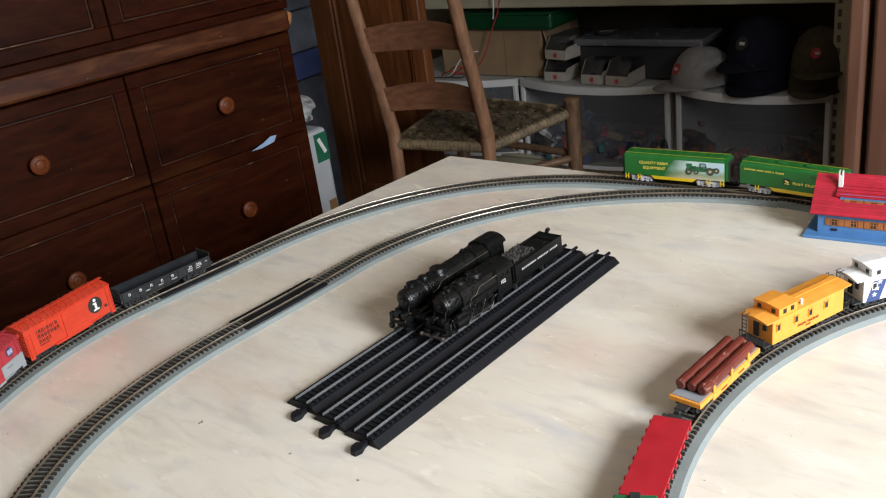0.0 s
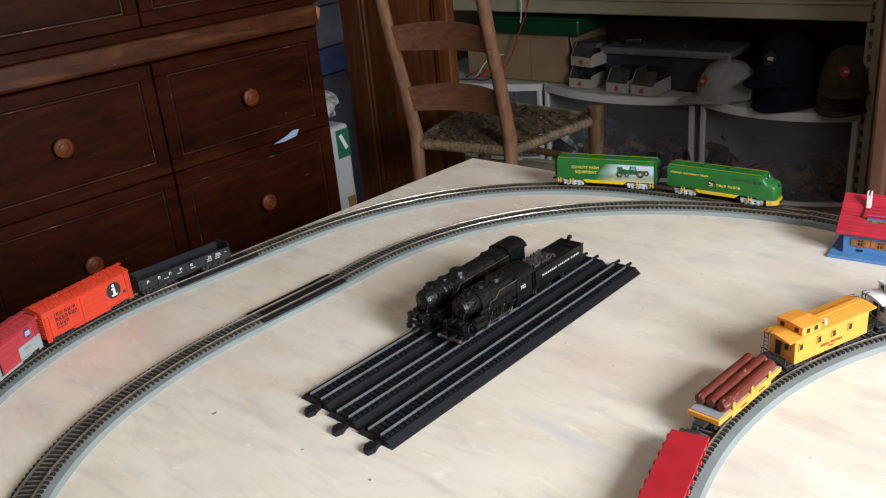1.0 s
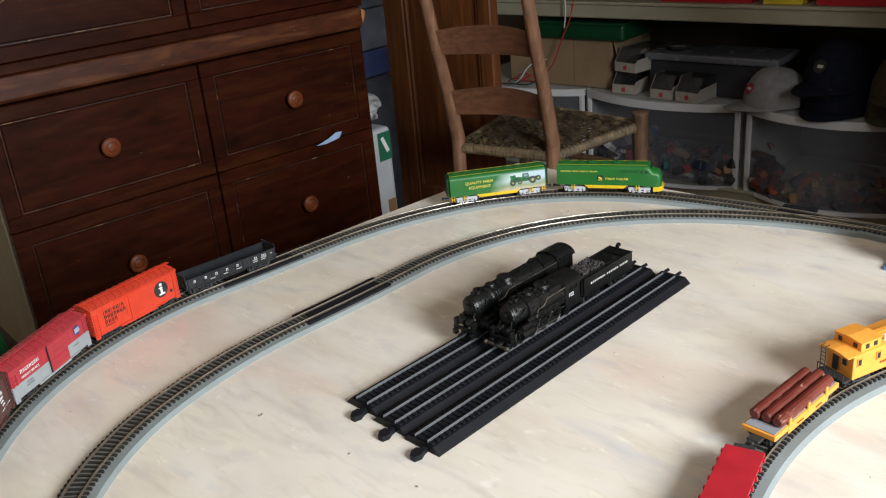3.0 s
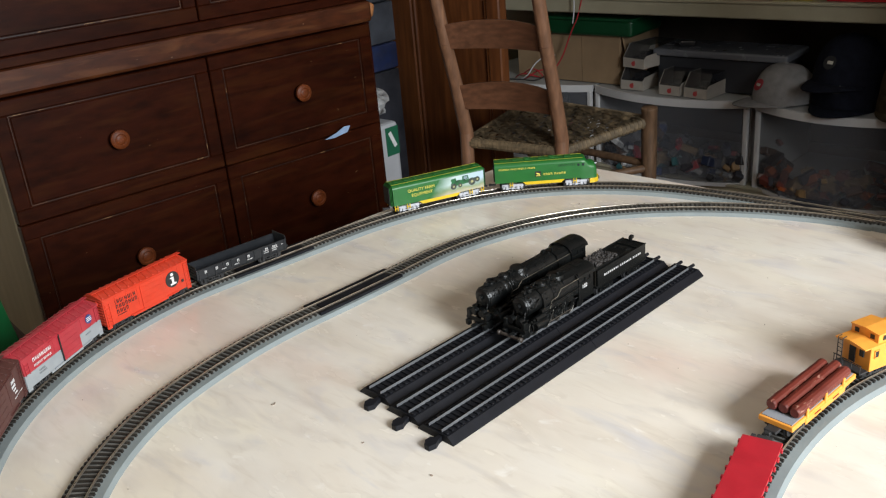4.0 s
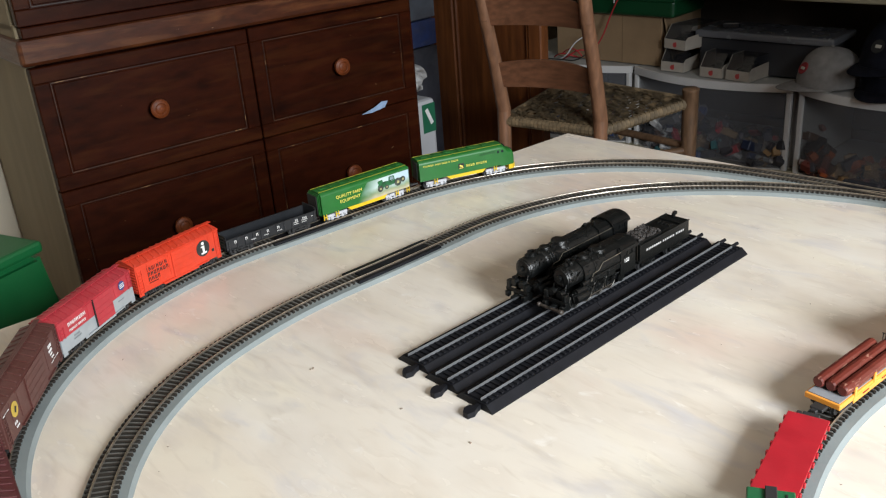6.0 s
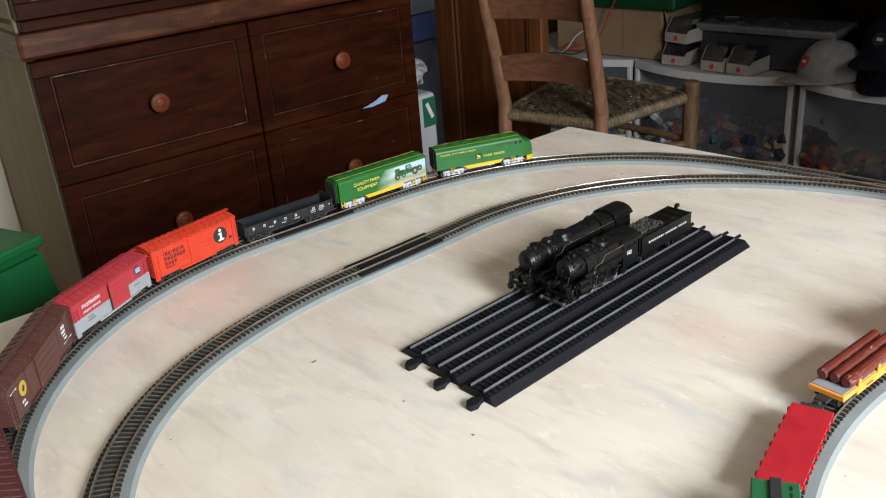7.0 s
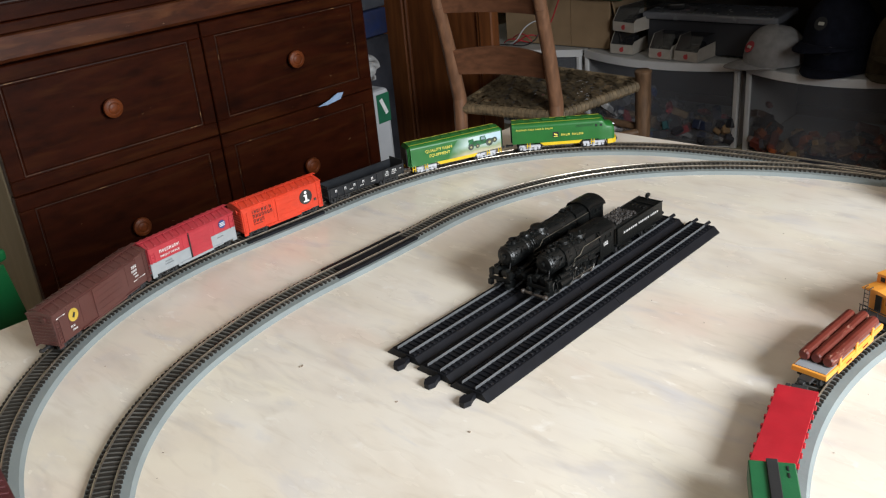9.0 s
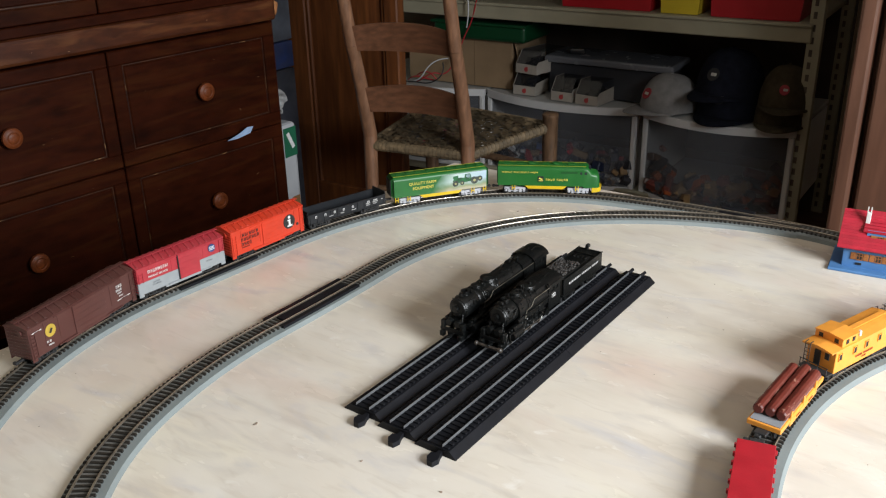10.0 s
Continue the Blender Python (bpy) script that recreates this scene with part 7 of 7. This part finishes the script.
def house():
    t = thing("model_house", "blue model house with a red shingle roof and orange shutters", "model house", m=pose(0.180, 0.623, TOP, 0, 0, 7))
    BLUE = mat("blue house plastic", (0.075, 0.20, 0.43), 0.5, vary=0.1, scale=40)
    ROOFR = mat("red shingle plastic", (0.42, 0.013, 0.032), 0.5, vary=0.15, scale=60, per_object=0.1)
    SHUT = mat("orange shutter plastic", (0.36, 0.13, 0.035), 0.5, vary=0.15, scale=40)
    W, D = 0.165, 0.085
    bm = bmesh.new()
    add_box(bm, (W / 2, D / 2, 0.002), (W, D, 0.004), 0.001)
    part("base", bm, BLUE, t)
    x0, x1, y0, y1, ze = 0.016, W - 0.014, 0.016, 0.076, 0.034
    for y in (y0, y1):
        bm = bmesh.new()
        add_box(bm, ((x0 + x1) / 2, y, 0.004 + (ze - 0.004) / 2), (x1 - x0, 0.002, ze - 0.004))
        part("wall", bm, BLUE, t)
    ym = (y0 + y1) / 2
    zr = 0.073
    for x in (x0, x1):
        bm = bmesh.new()
        add_prism(bm, [(y0, 0.004), (y1, 0.004), (y1, ze), (ym, zr - 0.004), (y0, ze)], x - 0.001, x + 0.001, "x")
        part("gable_wall", bm, BLUE, t)
    eave = 0.0315
    slope = math.degrees(math.atan2(zr - eave, ym - y0 + 0.008))
    run = math.hypot(zr - eave, ym - y0 + 0.008)
    for s in (-1, 1):
        bm = bmesh.new()
        yc = ym + s * (ym - y0 + 0.008) / 2
        add_box(bm, ((x0 + x1) / 2, yc, (eave + zr) / 2), (x1 - x0 + 0.018, run, 0.0022), 0.0004, (-s * slope, 0, 0))
        roof = part("roof", bm, ROOFR, t)
        n = 13
        for i in range(n):
            f = (i + 0.5) / n
            bm = bmesh.new()
            add_box(bm, ((x0 + x1) / 2, ym + s * (ym - y0 + 0.008) * f, zr - (zr - eave) * f + 0.0013), (x1 - x0 + 0.018, run / n * 0.95, 0.0010), 0.0002, (-s * slope - s * -3.0, 0, 0))
            part("shingle_strip", bm, ROOFR, roof)
    # dormer with its own roof
    bm = bmesh.new()
    dx0, dx1, dy = 0.040, 0.128, 0.022
    add_box(bm, ((dx0 + dx1) / 2, dy + 0.014, 0.0455), (dx1 - dx0, 0.028, 0.022))
    dormer = part("dormer", bm, BLUE, t)
    bm = bmesh.new()
    add_box(bm, ((dx0 + dx1) / 2, dy + 0.014, 0.0632), (dx1 - dx0 + 0.010, 0.036, 0.002), 0.0004, (34, 0, 0))
    part("dormer_roof", bm, ROOFR, dormer)
    for i in range(7):
        bm = bmesh.new()
        f = (i + 0.5) / 7 - 0.5
        add_box(bm, ((dx0 + dx1) / 2, dy + 0.014 + f * 0.030, 0.0648 + f * 0.020), (dx1 - dx0 + 0.010, 0.0045, 0.001), 0.0002, (30, 0, 0))
        part("shingle_strip", bm, ROOFR, dormer)
    for xs, y, z in (((0.036, 0.059, 0.082, 0.105, 0.128), y0 - 0.0012, 0.0200), ((0.056, 0.080, 0.104), dy - 0.0008, 0.0450)):
        for x in xs:
            bm = bmesh.new()
            add_box(bm, (x, y, z), (0.0062, 0.0012, 0.0088))
            w = part("window", bm, DARKHOLE, t)
            bm = bmesh.new()
            add_box(bm, (x, y - 0.0006, z), (0.0008, 0.0008, 0.0088))
            add_box(bm, (x, y - 0.0006, z + 0.001), (0.0062, 0.0008, 0.0008))
            for u, v, a, b in ((0, 0.0046, 0.0074, 0.001), (0, -0.0046, 0.0074, 0.001), (0.0035, 0, 0.001, 0.009), (-0.0035, 0, 0.001, 0.009)):
                add_box(bm, (x + u, y - 0.0006, z + v), (a, 0.001, b))
            part("window_frame", bm, SHUT, w)
            for s in (-1, 1):
                bm = bmesh.new()
                add_box(bm, (x + s * 0.0078, y - 0.0002, z), (0.0066, 0.0014, 0.0100), 0.0003)
                for k in range(4):
                    add_box(bm, (x + s * 0.0078, y - 0.001, z - 0.0035 + k * 0.0024), (0.0052, 0.0006, 0.0012))
                part("shutter", bm, SHUT, w)
    bm = bmesh.new()
    add_box(bm, (0.036, y0 - 0.0012, 0.0095), (0.0075, 0.0012, 0.003))
    part("cellar_window", bm, DARKHOLE, t)
    bm = bmesh.new()
    add_box(bm, (0.038, 0.034, 0.066), (0.0055, 0.0055, 0.024), 0.0005)
    add_box(bm, (0.036, 0.034, 0.081), (0.0012, 0.0055, 0.006))
    add_box(bm, (0.040, 0.034, 0.081), (0.0012, 0.0055, 0.006))
    part("chimney", bm, mat("white chimney plastic", (0.72, 0.72, 0.70), 0.5), t)


house()


# ---- specks on the table ----
def debris():
    rnd = random.Random(11)
    bm = bmesh.new()
    for x, y, r in ((-0.282, 0.583, 0.0022), (-0.1965, -0.0653, 0.0028), (-0.0684, -0.0513, 0.0016), (0.02, -0.045, 0.0022), (0.31, 0.52, 0.0014)):
        for k in range(4):
            add_box(bm, (x + rnd.uniform(-r, r) * 0.6, y + rnd.uniform(-r, r) * 0.6, TOP + 0.0004), (r * rnd.uniform(0.4, 1.0), r * rnd.uniform(0.25, 0.6), 0.001), 0.0002, (0, 0, rnd.uniform(0, 180)))
    for i in range(45):
        x, y, r = rnd.uniform(-0.45, 0.6), rnd.uniform(-0.45, 0.68), rnd.uniform(0.0003, 0.0007)
        add_box(bm, (x, y, TOP + 0.0002), (r * rnd.uniform(1, 3), r, 0.0005), 0, (0, 0, rnd.uniform(0, 180)))
    tagged(part("table_crumbs", bm, mat("dark dirt crumbs", (0.27, 0.21, 0.16), 0.8)), "dark crumbs and specks scattered on the painted table", "dirt", kind="stuff")


debris()


# ---- motion ----
def motions():
    """The diesel backs its car on to the standing string, couples, stops and draws the whole string off."""
    loco = [(0, 1.703), (0.5, 1.620), (1.0, 1.550), (1.5, 1.478), (2.0, 1.413), (2.5, 1.353), (3.0, 1.290), (3.5, 1.228), (4.0, 1.167), (4.5, 1.107), (5.0, 1.055), (5.5, 1.000), (5.75, 0.974), (6.0, 0.962), (6.3, 0.960)]
    string = [(0, 0.480), (5.5, 0.480), (5.75, 0.470), (6.0, 0.465), (6.3, 0.463), (6.6, 0.468), (7.0, 0.491), (7.3, 0.516), (7.5, 0.535), (8.0, 0.583), (8.5, 0.630), (9.0, 0.679), (9.5, 0.725), (10.0, 0.770)]
    loco += [(t, s + 0.4965 + 0.0030 * (t - 6)) for t, s in string if t > 6.4]
    for car, rows, off, half in (
        (ENGINE, loco, 0.0, 0.052),
        (GREENCAR, loco, -0.1862, 0.053),
        (GONDOLA, string, 0.1505, 0.045),
        (ORANGE, string, 0.0, 0.043),
        (CRIMSON, string, -0.1470, 0.043),
        (BROWN, string, -0.3060, 0.060),
    ):
        walk(car, [(t, on_line(OUTER, BACK + s + off, half)) for t, s in rows])


motions()
